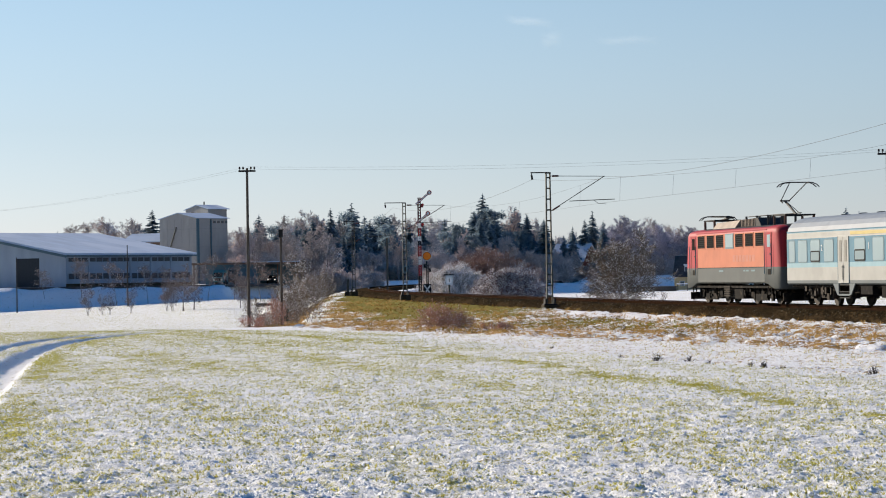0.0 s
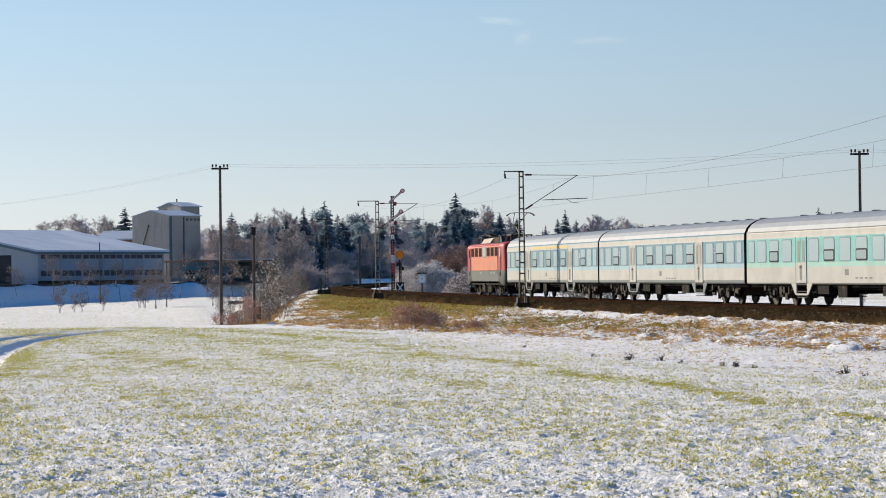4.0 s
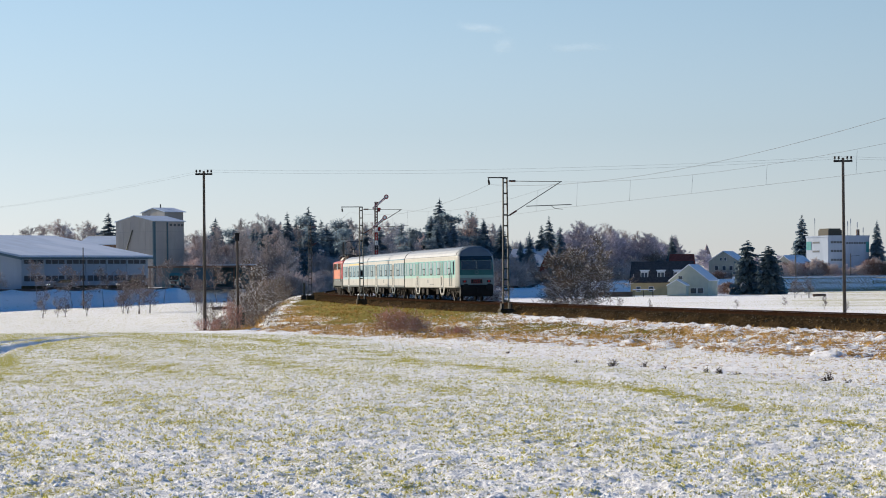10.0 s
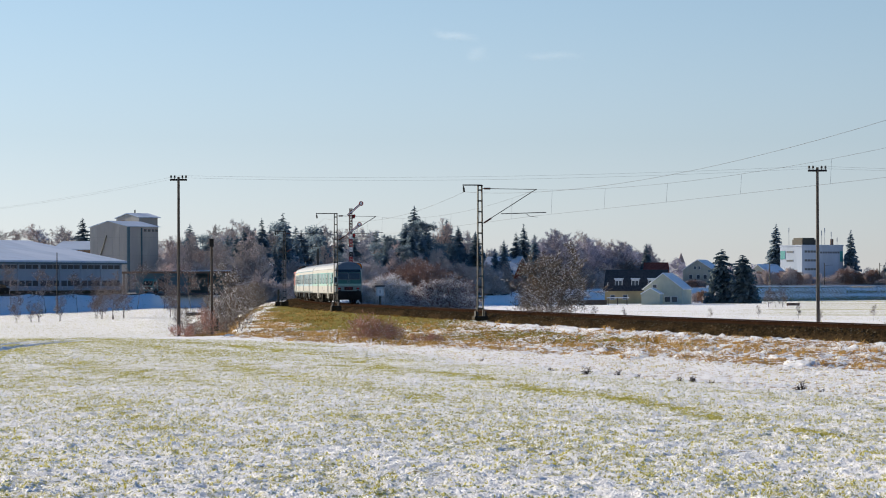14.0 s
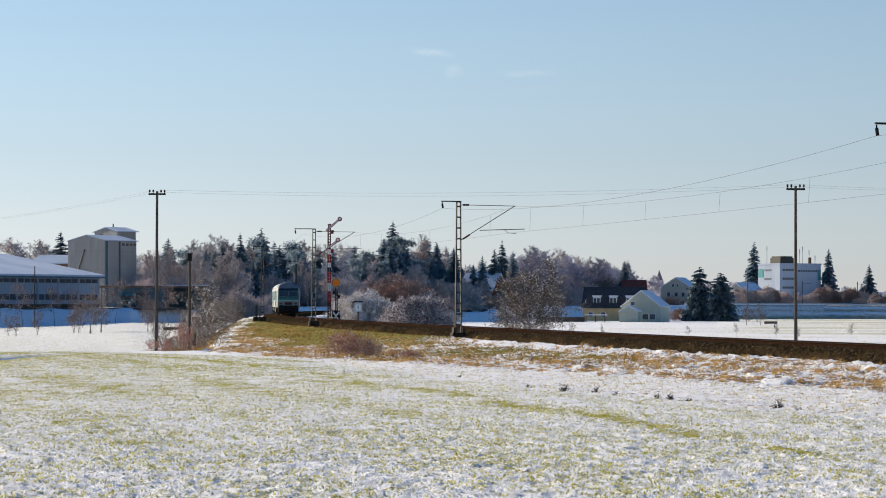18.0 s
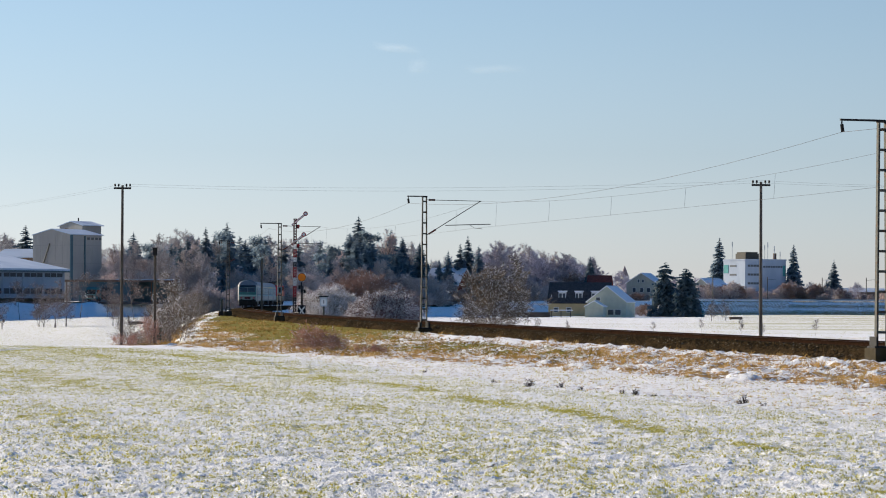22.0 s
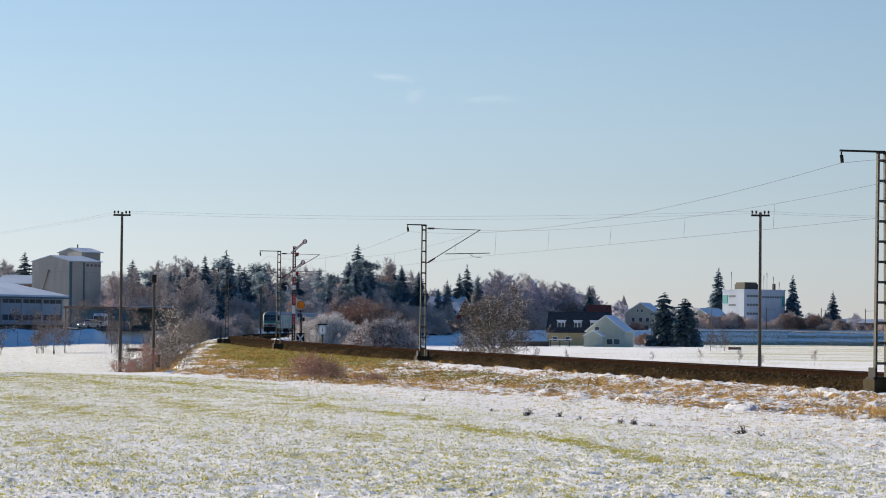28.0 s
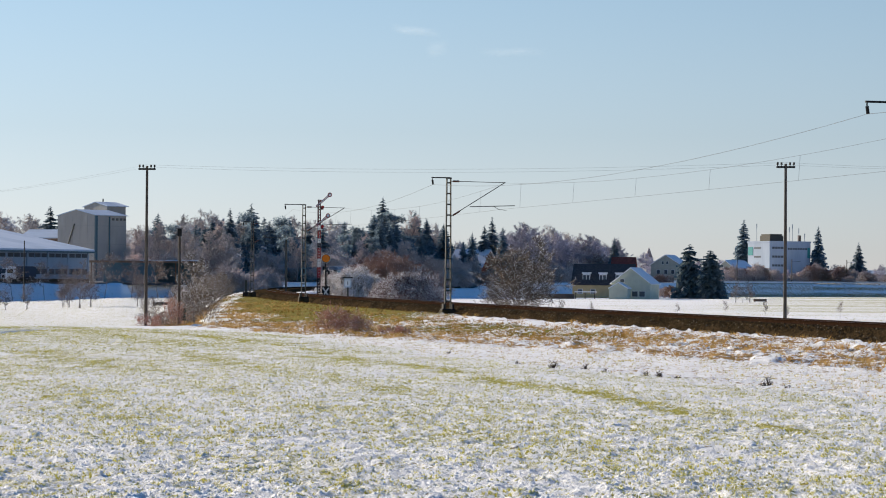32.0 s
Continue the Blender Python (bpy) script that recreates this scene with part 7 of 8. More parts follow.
def wood():
    rnd = random.Random(23)
    # skyline of the wood: highest elevation by direction, and the share of conifers
    sky_az = [-6.0, -5.2, -4.4, -3.5, -2.9, -2.2, -1.6, -0.9, -0.3, 0.2, 0.8, 1.3, 1.7, 2.3, 3.2, 3.9, 4.6, 5.2, 5.6]
    sky_el = [1.0, 1.36, 1.40, 1.70, 1.76, 1.58, 1.3, 1.38, 1.6, 1.76, 1.5, 1.45, 1.05, 1.2, 1.42, 1.32, 1.22, 1.1, 0.65]
    con = [0.0, 0.1, 0.3, 0.95, 1.0, 0.95, 0.45, 0.6, 0.8, 0.85, 0.9, 0.9, 0.6, 0.5, 0.12, 0.05, 0.0, 0.0, 0.0]
    for layer, (d0, share) in enumerate(((640, 1.0), (615, 1.0), (590, 0.98), (565, 0.9), (540, 0.8), (515, 0.68), (490, 0.55), (468, 0.42))):
        az = -5.9
        while az < 5.5:
            d = d0 + rnd.uniform(-14, 14) + max(0.0, az) * 16 + max(0.0, az - 1.6) * 22
            d = max(d, float(rim_at(az)) + 12 + (d0 - 468) * 0.4) if az > -0.8 else d
            el = float(np.interp(az, sky_az, sky_el))
            h = (d * math.tan(radians(el)) + 1.6 - 0.7) * share * rnd.uniform(0.66, 1.06)
            if az > 1.6:
                h *= 0.92
            q = polar(az, d)
            off = abs(float(track_distance(np.array([q.x]), np.array([q.y]))[0][0]))
            if h > 2.5 and off > 8 and not (-3.4 < az < -1.0 and d < 530):
                if rnd.random() < float(np.interp(az, sky_az, con)) * (1 if layer < 4 else 0.4):
                    if rnd.random() < 0.72:
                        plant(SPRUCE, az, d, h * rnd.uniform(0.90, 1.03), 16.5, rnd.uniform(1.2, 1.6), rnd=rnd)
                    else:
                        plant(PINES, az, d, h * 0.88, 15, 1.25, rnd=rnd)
                else:
                    plant(ROUND if az > 2.8 and rnd.random() < 0.75 else BARE, az, d, h * 0.92, 12.4, rnd.uniform(0.75, 1.0), rnd=rnd)
            az += rnd.uniform(0.17, 0.30)
    # brown undergrowth along the front of the wood
    az = -5.6
    while az < 4.6:
        if -3.4 < az < -1.0:
            az += 0.3
            continue
        plant(SHRUB, az, (452 if az < -0.8 else float(rim_at(az)) + 14) + rnd.uniform(-6, 10), rnd.uniform(3.0, 5.5), 4.0, 1.2, rnd=rnd, k=rnd.choice((0, 2, 0)))
        az += rnd.uniform(0.22, 0.42)
    # thickets that fill the wood's edge behind the line and between the stems
    for d0, lo, hi, step in ((548, 5.0, 7.0, 0.17), (575, 5.5, 8.0, 0.2)):
        for az in np.arange(-3.5, -0.8, step):
            plant(SHRUB, az + rnd.uniform(-0.06, 0.06), d0 + rnd.uniform(-8, 8), rnd.uniform(lo, hi), 4.0, 1.2, rnd=rnd, k=rnd.choice((0, 2, 2)))
    for az in np.concatenate([np.arange(-5.8, -3.5, 0.2), np.arange(-0.8, 5.2, 0.2)]):
        d = 470 if az < -3 else max(480.0, float(rim_at(az)) + 24)
        if az < -3:
            plant(BARE, az + rnd.uniform(-0.08, 0.08), d + rnd.uniform(-6, 10), rnd.uniform(6.0, 9.5), 12.4, 0.9, rnd=rnd)
        else:
            plant(SHRUB, az + rnd.uniform(-0.08, 0.08), d + rnd.uniform(-6, 10), rnd.uniform(5.0, 8.0), 4.0, 1.2, rnd=rnd, k=rnd.choice((0, 2, 2)))
    for az in np.arange(-3.9, -0.9, 0.16):
        d = float(rim_at(az)) - rnd.uniform(14, 40)
        q = polar(az, d)
        if abs(float(track_distance(np.array([q.x]), np.array([q.y]))[0][0])) > 7:
            plant(SHRUB, az + rnd.uniform(-0.05, 0.05), d, rnd.uniform(3.6, 5.6), 4.0, 1.3, rnd=rnd, k=2)
    # single spruces that stand out
    for az, el, d, w in ((-3.5, 1.77, 530, 0.9), (1.45, 1.22, 630, 1.0), (1.91, 0.99, 640, 0.85), (2.12, 1.07, 640, 0.8), (2.40, 1.29, 645, 0.95), (2.58, 1.30, 650, 0.9), (2.83, 1.35, 640, 0.9), (5.42, 1.02, 712, 0.9),
                         (-7.62, 1.66, 560, 1.3), (-9.78, 1.27, 640, 0.8), (8.40, 1.40, 860, 1.0), (10.1, 1.25, 840, 0.85), (11.02, 0.83, 840, 1.0), (10.85, 0.52, 840, 1.2)):
        z = stand(az, d).z
        plant(SPRUCE, az, d, d * math.tan(radians(el)) + 1.6 - z, 16.5, w * 1.15, rnd=rnd)
    for az, el, d, w, k in ((7.15, 0.84, 640, 1.02, 0), (7.64, 0.70, 636, 1.25, 1)):
        z = stand(az, d).z
        plant(BROAD, az, d, d * math.tan(radians(el)) + 1.6 - z, 15, w, rnd=rnd, k=k)
    for az, el, d in ((-9.35, 1.25, 600), (-9.1, 1.3, 610), (-8.75, 1.4, 600), (-8.4, 1.42, 600), (-8.1, 1.4, 590), (-7.9, 1.3, 590), (6.9, 0.55, 850), (7.3, 0.6, 860), (7.9, 0.55, 850), (4.95, 1.02, 800), (5.3, 1.1, 780), (9.95, 0.42, 810), (10.5, 0.45, 820), (11.5, 0.45, 860), (4.3, 1.15, 790), (4.6, 1.05, 790), (5.6, 0.85, 800), (5.95, 0.75, 810), (6.3, 0.6, 830), (8.75, 0.42, 780), (8.2, 0.38, 770), (9.35, 0.32, 775)):
        z = stand(az, d).z
        plant(ROUND if az > 3 else BARE, az, d, d * math.tan(radians(el)) + 1.6 - z, 13, 1.2, rnd=rnd)
    for az, el, d, w in ((3.25, 1.40, 690, 1.1), (3.65, 1.30, 700, 1.0), (4.2, 1.20, 720, 1.15), (4.75, 1.12, 715, 1.1), (5.05, 1.02, 720, 1.0)):
        z = stand(az, d).z
        plant(ROUND, az, d, d * math.tan(radians(el)) + 1.6 - z, 12.6, w, rnd=rnd)
    # bushes on the terrace edge by the village
    for az in np.arange(6.1, 12.6, 0.24):
        plant(SHRUB, az + rnd.uniform(-0.1, 0.1), 768 + rnd.uniform(-4, 14), rnd.uniform(2.0, 4.2), 4.0, 1.4, rnd=rnd)
    for az, d, h, k in ((7.9, 762, 5.5, 2), (8.05, 770, 6.0, 0), (8.25, 766, 6.5, 2), (8.5, 772, 6.0, 0), (8.65, 768, 7.0, 2), (8.85, 770, 6.2, 0), (9.0, 774, 4.5, 2), (9.95, 768, 6.6, 0), (10.1, 772, 7.2, 2), (10.25, 770, 5.4, 0), (10.5, 774, 5.8, 2), (10.65, 770, 6.4, 0), (10.85, 772, 5.0, 2), (6.55, 660, 3.6, 2), (6.7, 655, 4.0, 0), (6.85, 650, 3.4, 2), (6.5, 756, 5.2, 0), (6.3, 758, 4.4, 2), (7.4, 650, 3.2, 2)):
        plant(THICKET if k == 0 else SHRUB, az, d, h * 0.8, 4.0, 1.1, rnd=rnd, k=k)
    for az, h in ((8.23, 4.6), (8.38, 4.1), (8.54, 4.7)):
        plant(BIRCH, az, 530, h, 6.0, 1.0, rnd=rnd)
    for az in (4.2, 4.9, 6.9, 8.0, 8.9, 9.4, 10.6):
        plant(BIRCH, az, rnd.uniform(200, 340), rnd.uniform(1.2, 2.0), 6.0, 0.7, rnd=rnd)


wood()


def near_plants():
    rnd = random.Random(29)
    # leafless shrub tree just beyond the track
    t = bare_tree("shrub_tree", 5.9, 0.75, 7, [BROWNTWIG, FROST], "leafless many-stemmed shrub tree beyond the track", 0.15, 4, 0.9, 0.8, 0.05, 0.014)
    p = stand(3.28, 190)
    t.matrix_basis = Matrix.Translation(p)
    t.scale = (1.15, 1.15, 1.0)
    for az, d, h in ((2.75, 186, 1.3), (3.0, 184, 1.7), (3.5, 184, 1.5), (3.8, 186, 1.0), (4.05, 188, 0.7)):
        plant(AIRY, az, d, h, 3.6, 1.4, rnd=rnd)
    # frosted bushes beside the signal
    for az, d, h, k in ((-0.92, 272, 3.3, 0), (-0.62, 270, 3.9, 0), (-0.30, 272, 3.3, 0), (-0.12, 270, 2.4, 0), (0.12, 240, 2.6, 1), (0.38, 236, 3.3, 1), (0.66, 236, 3.4, 1), (0.92, 236, 3.2, 1), (1.15, 238, 2.3, 1)):
        plant(RIME, az, d, h, 3.4, 1.1, rnd=rnd, k=k, z=-1.3)
    for az, d, h, k in ((0.15, 296, 6.8, 0), (-0.1, 304, 6.4, 0), (0.38, 300, 6.2, 0), (-0.52, 304, 4.6, 2), (0.62, 300, 5.6, 0), (0.85, 296, 5.0, 2), (1.08, 300, 4.6, 0), (-1.0, 288, 3.8, 2), (-0.92, 296, 4.8, 2), (-0.72, 292, 4.8, 2), (-0.4, 300, 5.0, 0)):
        plant(THICKET if k == 0 else SHRUB, az, d, h, 4.0, 1.1, rnd=rnd, k=k, z=-1.3 if d < 280 else None)
    # bushes at the foot of the bank
    t = bare_tree("rime_tree", 4.4, 0.85, 12, [BROWNTWIG, FROST], "small leafless tree with frosted twigs at the bank's foot", 0.26, 1, 0.72, 0.75, 0.22, 0.010)
    t.matrix_basis = Matrix.Translation(stand(-4.3, 153))
    for az, d, h, k in ((-4.62, 158, 2.6, 1), (-4.05, 160, 2.4, 1), (-4.45, 150, 1.4, 1), (-4.95, 148, 1.0, 1), (-5.1, 152, 1.1, 1), (-4.35, 190, 2.9, 1), (-4.1, 215, 3.4, 1), (-3.85, 250, 3.4, 1), (-3.6, 285, 3.2, 1), (-4.6, 230, 3.2, 1), (-5.25, 175, 2.4, 1)):
        plant(AIRY if k == 1 else SHRUB, az, d, h, 3.6 if k == 1 else 4.5, 1.0 if k == 1 else 0.8, rnd=rnd, k=k)
    for az, d, h, w in ((-1.05, 116, 1.15, 1.1), (-0.80, 115, 0.8, 1.0), (0.35, 108, 0.5, 1.0), (-4.80, 140, 1.5, 0.55), (-5.28, 137, 0.7, 0.8)):
        b = bare_tree("bramble_bush", h, 1.5, int(-az * 100), [BRAMBLE, FROST], "low reddish bramble bush beside the grassy bank", 0.08, 7, 0.38, 0.5, 0.1, 0.008)
        b.matrix_basis = Matrix.Translation(stand(az, d))
        b.scale = (w, w, 1)
    # young trees on the meadow and before the hall
    for az, h in ((-9.12, 4.9), (-8.79, 3.2), (-8.61, 3.5), (-8.13, 4.2), (-7.30, 4.6), (-7.18, 5.6), (-6.92, 7.0), (-6.67, 6.4), (-5.62, 5.6), (-5.5, 4.2)):
        plant(BIRCH, az, rnd.uniform(318, 334), h * 0.9, 6.0, rnd.uniform(0.8, 1.0), rnd=rnd, k=0)
    for az, h in ((-10.1, 5.4), (-9.25, 7.4), (-8.46, 8.0), (-7.74, 7.2), (-7.28, 6.6), (-6.36, 8.4), (-5.75, 7.0), (-5.15, 8.4)):
        plant(BIRCH, az, rnd.uniform(388, 393), h, 6.0, 1.1, rnd=rnd, k=1)
    # a dark log lying on the meadow
    p = stand(-5.07, 328)
    q = thing("log", Matrix.Translation(p) @ pose(0, 0, 0, 0, 0, 8), "dark snow-dusted log lying on the meadow", "log")
    part("wood", bars(((-1.1, 0, 0.22), (0.2, 0.05, 0.30), 0.24, 9, 0.22), ((0.2, 0.05, 0.30), (1.2, -0.1, 0.24), 0.22, 9, 0.17)), WOOD, q)
    part("snow_cap", bars(((-0.8, 0, 0.40), (0.7, 0.0, 0.42), 0.09, 7, 0.06)), SNOW, q)
    # thin posts in front of the hall
    for az in (-10.72, -8.2):
        p = stand(az, 372)
        q = thing("lamp_post", Matrix.Translation(p), "slim dark post on the snowy meadow", "post")
        part("post", made(bar, (0, 0, -0.2), (0, 0, 8.2 if az < -9 else 9.2), 0.10, 8, 0.07), DARK, q)


near_plants()


def scatter_blades(name, pts, n, h, lean, width, mats, label, seed, kind="stuff", share=0.5):
    """Tufts of blades at the given ground points, as one mesh."""
    g = np.random.default_rng(seed)
    P = np.repeat(pts, n, axis=0)
    N = len(P)
    a = g.uniform(0, 2 * np.pi, N)
    out = np.stack([np.cos(a), np.sin(a), np.zeros(N)], -1)
    sd = np.stack([-np.sin(a), np.cos(a), np.zeros(N)], -1) * (width * g.uniform(0.6, 1.3, N))[:, None]
    hh = h * g.uniform(0.5, 1.25, N)
    base = P + out * (0.25 * h * g.uniform(0, 1, N))[:, None]
    tip = base + out * (lean * hh * g.uniform(0.2, 1.2, N))[:, None] + np.stack([0 * hh, 0 * hh, hh], -1)
    V = np.stack([base - sd, base + sd, tip], 1).reshape(-1, 3)
    F = np.arange(3 * N).reshape(-1, 3)
    return mesh_part(name, V, F, mats, None, label, category="grass", kind=kind, slots=(g.uniform(0, 1, N) > share).astype(int))


def field_points(n, r0, r1, seed, test, a0=-13.5, a1=15.5, power=1.0):
    g = np.random.default_rng(seed)
    r = r0 + (r1 - r0) * g.uniform(0, 1, n) ** power
    az = np.radians(g.uniform(a0, a1, n))
    x, y = r * np.sin(az), r * np.cos(az)
    z, c = land(x, y)
    keep = test(x, y, c, g)
    return np.stack([x, y, z], -1)[keep]


def wheat(x, y, c, g):
    rows = 0.5 + 0.5 * np.cos((x * math.cos(0.2) + y * math.sin(0.2)) * math.tau / 0.26)
    patch = 0.5 + 0.25 * vnoise(x * 3.6, y * 3.6, 31) + 0.14 * vnoise(x * 0.7, y * 0.7, 33) + 0.2 * vnoise(x / 6, y / 6, 32)
    return (c[:, 0] > 0.2) & (g.uniform(0, 1, len(x)) < np.clip(1.6 * patch - 0.35, 0.06, 1) * (0.35 + 0.65 * rows))


pts = field_points(100000, 13, 70, 1, wheat, power=1.25)
scatter_blades("winter_wheat", pts, 6, 0.034, 1.2, 0.0045, [BLADE, BLADEPALE], "short winter wheat shoots through thin snow", 2, share=0.6)
pts = field_points(42000, 70, 146, 3, wheat)
scatter_blades("winter_wheat", pts, 4, 0.040, 1.3, 0.011, [BLADE, BLADEPALE], "short winter wheat shoots through thin snow", 4, share=0.6)
pts = field_points(16000, 146, 372, 17, lambda x, y, c, g: (c[:, 1] < 0.05) & (c[:, 2] < 0.02) & (g.uniform(0, 1, len(x)) < 0.03 + 0.3 * np.clip(vnoise(x / 2, y / 2, 46) + 0.5 * vnoise(x / 9, y / 9, 47), 0, 1)), -13, 12)
scatter_blades("meadow_grass", pts, 4, 0.07, 1.4, 0.02, [BLADEPALE, BLADE], "sparse grass blades through the meadow's snow", 18, share=0.6)
pts = field_points(170000, 46, 230, 5, lambda x, y, c, g: (c[:, 1] > 0.25) & (track_distance(x, y)[0] > -21) & (g.uniform(0, 1, len(x)) < 0.03 + 1.1 * np.clip(vnoise(x * 2.2, y * 1.3, 41) + 0.4 * vnoise(x / 5, y / 5, 42) - 0.1, 0, 1)))
scatter_blades("dry_grass", pts, 9, 0.155, 1.2, 0.010, [STRAW, STRAWPALE], "tussocks of orange dry grass on the railway bank", 6, share=0.6)
pts = field_points(60000, 40, 125, 21, lambda x, y, c, g: (c[:, 0] < 0.1) & (c[:, 1] > 0.08) & (c[:, 1] < 0.25) & (g.uniform(0, 1, len(x)) < 0.15 + 0.5 * np.clip(vnoise(x * 0.9, y * 0.9, 48), 0, 1)), -4, 15.5)
scatter_blades("strip_stubble", pts, 4, 0.045, 1.4, 0.007, [STRAWPALE, BLADEPALE], "short pale stubble through the snow beside the field", 22, share=0.5)
pts = field_points(90000, 85, 330, 7, lambda x, y, c, g: ((c[:, 2] > 0.12) | ((c[:, 1] > 0.4) & (x < 1.5))) & (g.uniform(0, 1, len(x)) < 0.05 + 0.5 * np.clip(vnoise(x * 0.9, y * 0.9, 44) + 0.7 * vnoise(x / 4, y / 4, 45), 0, 1)), -6, 6)
scatter_blades("bank_scrub", pts, 8, 0.13, 1.2, 0.013, [SCRUB, OLIVE], "brown scrub and withered grass on the railway bank", 8, share=0.4)

def snow_crumbs(pts, size, flat, seed, label, material=SNOW):
    """Small clods of frozen snow lying on the ground, as one mesh."""
    g = np.random.default_rng(seed)
    n = len(pts)
    a = g.uniform(0, 2 * np.pi, n)[:, None] + np.arange(4)[None] * (np.pi / 2)
    r = (size * g.uniform(0.4, 1.3, n))[:, None] * g.uniform(0.7, 1.2, (n, 4))
    ring = pts[:, None, :] + np.stack([r * np.cos(a), r * np.sin(a), np.full_like(r, -0.012)], -1)
    tip = pts + np.stack([g.normal(0, 0.2, n) * size, g.normal(0, 0.2, n) * size, flat * g.uniform(0.4, 1.2, n) * r[:, 0]], -1)
    V = np.concatenate([ring, tip[:, None, :]], 1).reshape(-1, 3)
    tri = np.array([[i, (i + 1) % 4, 4] for i in range(4)])
    F = (np.arange(n)[:, None, None] * 5 + tri[None]).reshape(-1, 3)
    mesh_part("snow_crumbs", V, F, material, None, label, category="snow", kind="stuff", smooth=True)


def thin(x, y, c, g):
    return (c[:, 0] > 0.03) & (g.uniform(0, 1, len(x)) < 1.0 - 0.9 * c[:, 0] + 0.3 * vnoise(x * 0.7, y * 0.7, 51))


snow_crumbs(field_points(250000, 13, 80, 9, thin, power=1.3), 0.030, 0.50, 10, "frozen snow crumbs between the wheat shoots", CRUST)
snow_crumbs(field_points(120000, 76, 160, 19, lambda x, y, c, g: (c[:, 0] > 0.12) & (c[:, 1] < 0.2) & (g.uniform(0, 1, len(x)) < 0.95 - 1.1 * c[:, 0])), 0.052, 0.52, 20, "snow-laden tufts of wheat far out in the field", CRUST)
snow_crumbs(field_points(140000, 46, 150, 11, lambda x, y, c, g: (c[:, 1] > 0.20) & (g.uniform(0, 1, len(x)) < 0.55 + 0.6 * vnoise(x * 0.8, y * 0.8, 52)), -4.6, 15.5), 0.045, 0.4, 12, "clods of old snow on the grassy slope")
snow_crumbs(field_points(40000, 44, 130, 15, lambda x, y, c, g: (c[:, 1] > 0.22) & (g.uniform(0, 1, len(x)) < 0.5), -2, 15.5), 0.065, 0.38, 16, "snow-capped tussocks on the grassy slope")
for az, d, n, h in ((4.02, 58.3, 16, 0.17), (4.75, 56.9, 12, 0.13), (6.2, 52.6, 9, 0.14), (6.45, 52.2, 11, 0.16), (6.9, 51.2, 7, 0.10), (8.98, 47.7, 16, 0.19), (8.8, 47.8, 6, 0.09), (1.6, 73, 6, 0.10), (3.2, 61, 6, 0.10), (5.2, 55.5, 5, 0.07), (9.4, 46.8, 5, 0.07)):
    rnd = random.Random(int(az * 100))
    w = thing("dead_weed", Matrix.Translation(stand(az, d)), "dark withered weed clump at the field's edge", "weed", "dead weeds")
    st = Strips()
    for _ in range(n):
        a = rnd.uniform(0, 6.28)
        b = Vector((rnd.gauss(0, 0.030), rnd.uniform(-0.08, 0.08), -0.03))
        e = b + Vector((0.06 * math.cos(a), 0.06 * math.sin(a), 1.5 * h * rnd.uniform(0.3, 1.0) * math.exp(-(b.x / 0.06) ** 2)))
        st.twig(b, e, 0.011, 0.004)
        for _ in range(3):
            q = b.lerp(e, rnd.uniform(0.4, 1))
            st.twig(q, q + Vector((rnd.uniform(-0.07, 0.07), rnd.uniform(-0.07, 0.07), rnd.uniform(0.0, 0.05))), 0.006, 0.004)
    st.to("stalk", [WEED], w)


# models that found no place are not part of the scene
for model in (*SPRUCE, *BROAD, *PINES, *BARE, *ROUND, *SHRUB, *THICKET, *RIME, *AIRY, *BIRCH):
    if model not in used:
        for o in (*model.children, model):
            bpy.data.objects.remove(o)


# ---- thin cloud ----
def cloud_material():
    m = bpy.data.materials.new("cirrus")
    m.use_nodes = True
    n, l = m.node_tree.nodes, m.node_tree.links
    n.remove(n["Principled BSDF"])
    co = n.new("ShaderNodeTexCoord")
    mp = n.new("ShaderNodeMapping")
    mp.inputs["Scale"].default_value = (0.035, 0.1, 0.13)
    l.new(co.outputs["Object"], mp.inputs["Vector"])
    tx = n.new("ShaderNodeTexNoise")
    tx.inputs["Scale"].default_value, tx.inputs["Detail"].default_value = 1.0, 6
    l.new(mp.outputs["Vector"], tx.inputs["Vector"])
    att = n.new("ShaderNodeAttribute")
    att.attribute_name = "thickness"
    mul = n.new("ShaderNodeMath")
    mul.operation = "MULTIPLY"
    l.new(tx.outputs["Fac"], mul.inputs[0])
    l.new(att.outputs["Fac"], mul.inputs[1])
    tr, df, mx = n.new("ShaderNodeBsdfTransparent"), n.new("ShaderNodeBsdfTranslucent"), n.new("ShaderNodeMixShader")
    df.inputs["Color"].default_value = (0.9, 0.9, 0.9, 1)
    l.new(mul.outputs[0], mx.inputs[0])
    l.new(tr.outputs[0], mx.inputs[1])
    l.new(df.outputs[0], mx.inputs[2])
    l.new(mx.outputs[0], n["Material Output"].inputs["Surface"])
    return m


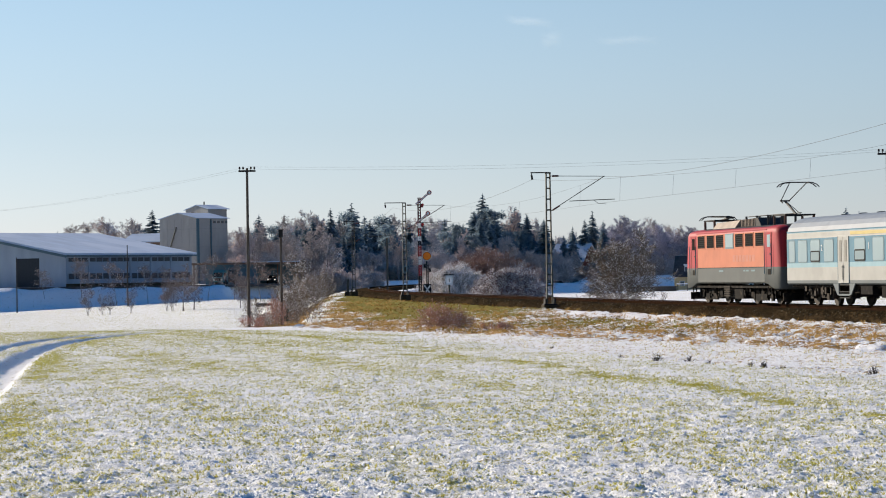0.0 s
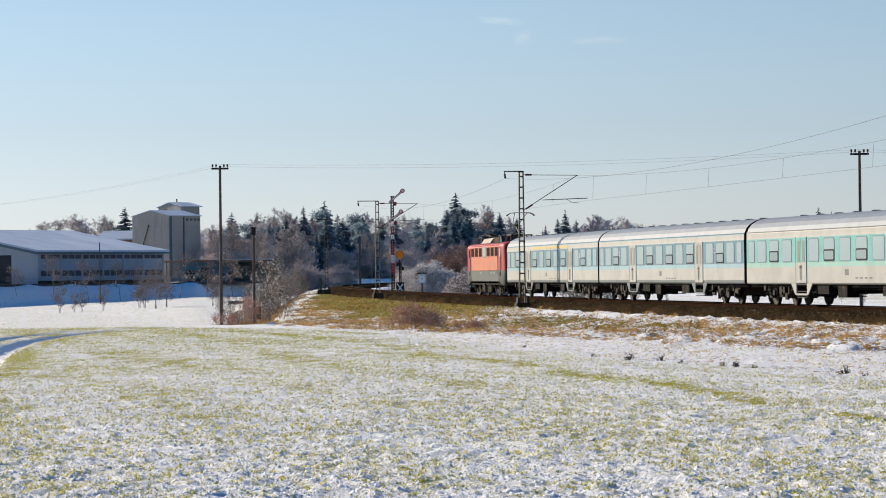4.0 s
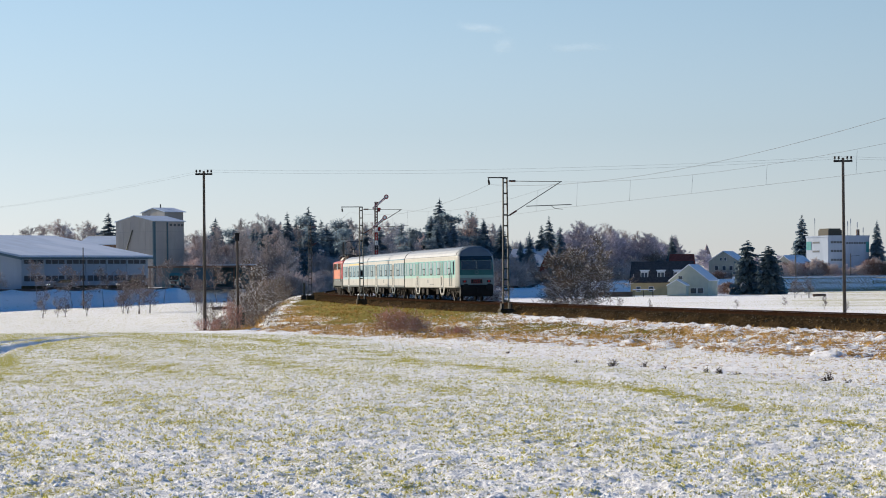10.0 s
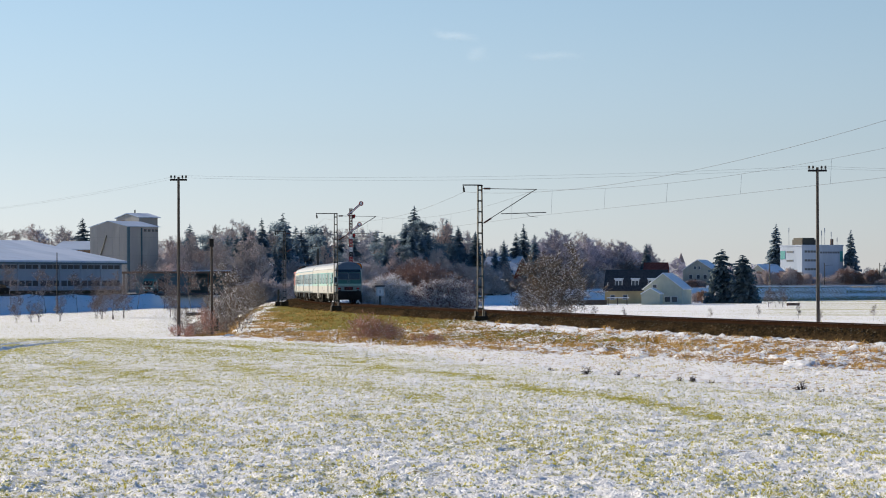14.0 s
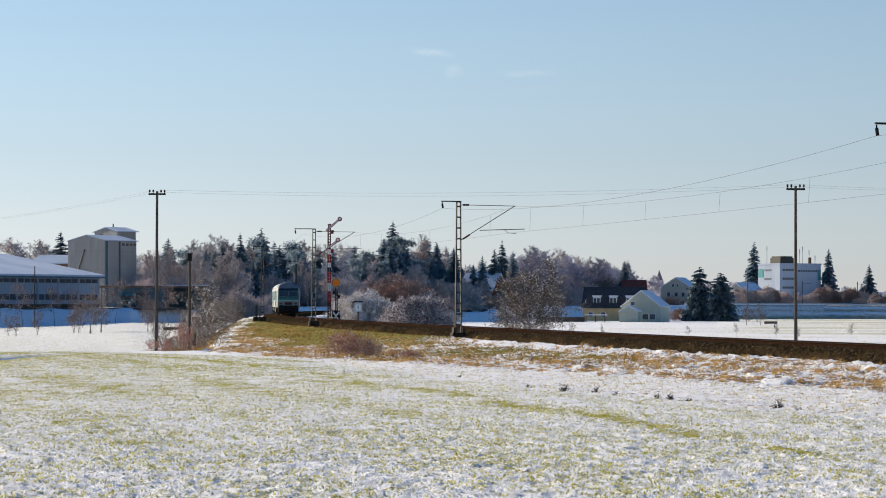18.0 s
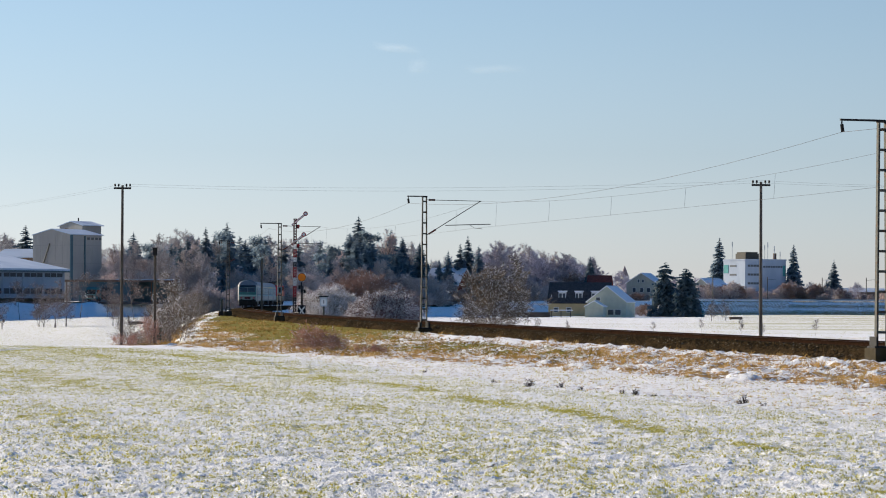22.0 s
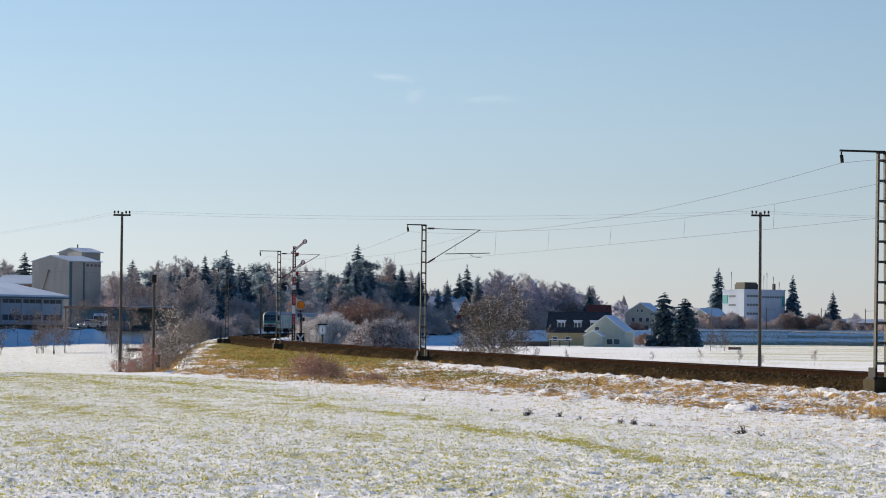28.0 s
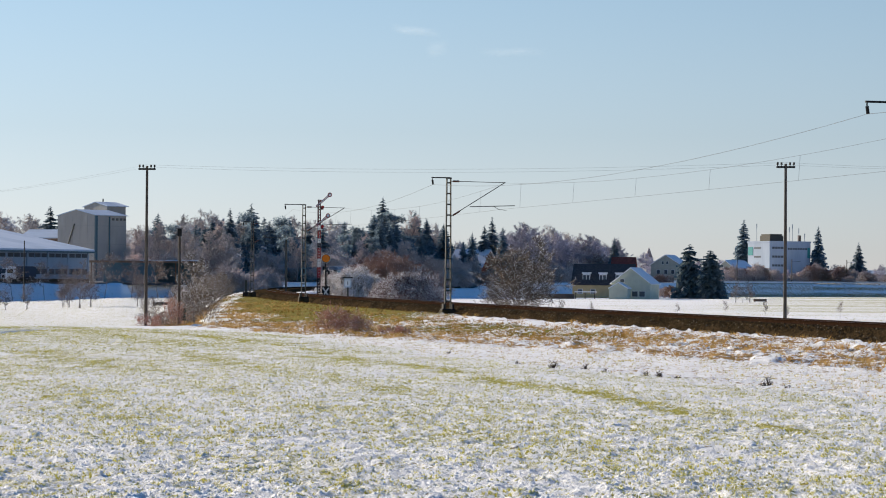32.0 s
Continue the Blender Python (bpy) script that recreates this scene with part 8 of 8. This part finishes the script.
CIRRUS = cloud_material()
CLOUDS = []
for az, el, w, h, lean, dense in ((1.19, 5.86, 46, 9, -0.20, 0.14), (1.72, 5.45, 22, 16, -0.1, 0.08), (3.46, 5.38, 60, 9, -0.06, 0.08)):
    c = polar(az, 4200, 1.6 + 4200 * math.tan(radians(el)))
    nx, nz = 24, 12
    V, F, A = [], [], []
    for j in range(nz + 1):
        for i in range(nx + 1):
            a, b = 2 * i / nx - 1, 2 * j / nz - 1
            V.append((a * w, 6 * (1 - a * a) * (1 - b * b), b * h + lean * a * w + 2.5 * math.sin(3 * a)))
            A.append(dense * max(0.0, 1 - a * a) ** 1.5 * max(0.0, 1 - b * b) ** 1.5)
    for j in range(nz):
        F += [(j * (nx + 1) + i, j * (nx + 1) + i + 1, (j + 1) * (nx + 1) + i + 1, (j + 1) * (nx + 1) + i) for i in range(nx)]
    ob = mesh_part("cirrus_cloud", V, F, CIRRUS, None, "faint white wisp of cirrus in the blue sky", category="cloud", kind="stuff", smooth=True)
    ob.data.attributes.new("thickness", "FLOAT", "POINT").data.foreach_set("value", A)
    ob.matrix_basis = Matrix.Translation(c) @ pose(0, 0, 0, 0, 0, -az)
    CLOUDS.append(ob)


# ---- what moves ----
def motions():
    """The train runs away along the line (s is the place of its tail); cars pass the hall."""
    times = [-2, 0, 2, 3.5, 6, 7.5, 9, 11, 13, 16.5, 19, 21, 23, 25, 28, 29, 32, 34]
    tails = [-49, -23.5, 2.8, 23.8, 60.5, 83, 107.2, 138.2, 167.4, 220, 257, 287, 317, 346, 388, 401, 440, 466]
    grid = [k * 0.5 for k in range(65)]
    pts = []
    for t in grid:
        i = max(k for k in range(1, len(times) - 2) if times[k] <= t)
        t0, t1 = times[i], times[i + 1]
        v0 = (tails[i + 1] - tails[i - 1]) / (times[i + 1] - times[i - 1])
        v1 = (tails[i + 2] - tails[i]) / (times[i + 2] - times[i])
        u, h = (t - t0) / (t1 - t0), t1 - t0
        pts.append((2 * u**3 - 3 * u**2 + 1) * tails[i] + (u**3 - 2 * u**2 + u) * h * v0 + (3 * u**2 - 2 * u**3) * tails[i + 1] + (u**3 - u**2) * h * v1)
    for car, mid, half in ((CONTROL, 13.2, 9.5), (COACH_B, 39.6, 9.5), (COACH_A, 66.0, 9.5), (LOCO, 87.4, 3.95)):
        walk(car, [(t, on_track(s + mid, half)) for t, s in zip(grid, pts)])
    # the cirrus drifts slowly to one side
    for cloud in CLOUDS:
        m = cloud.matrix_basis.copy()
        walk(cloud, [(0, m), (32, Matrix.Translation((-31, 0, -8)) @ m)])
    # cars and a truck drive along the road from the wood past the hall: one place each and a speed
    road_az = np.array([math.degrees(math.atan2(p.x, p.y)) for p in ROAD])
    for car, t0, az, rate in ((CARS[0], 9.0, -7.9, 6.0), (CARS[1], 12.0, -8.35, 4.6), (CARS[2], 28.0, -6.1, 7.0), (TRUCK, 31.0, -7.55, 5.8)):
        s0 = float(np.interp(-az, -road_az, ROAD_S))
        walk(car, [(t, road_pose(min(max(s0 + rate * (t - t0), 6.0), float(ROAD_S[-1]) - 6.0))) for t in grid])
    # the teal truck waits before the shed and then leaves behind the wood
    a, b = stand(-5.95, 428), stand(-3.9, 455)
    turn = math.degrees(math.atan2(-(b.x - a.x), b.y - a.y))
    walk(TEALTRUCK, [(t, Matrix.Translation(a.lerp(b, max(0.0, min(1.0, (t - 24.4) / 3.0)))) @ pose(0, 0, 0.03, 0, 0, turn + 180)) for t in grid])


motions()
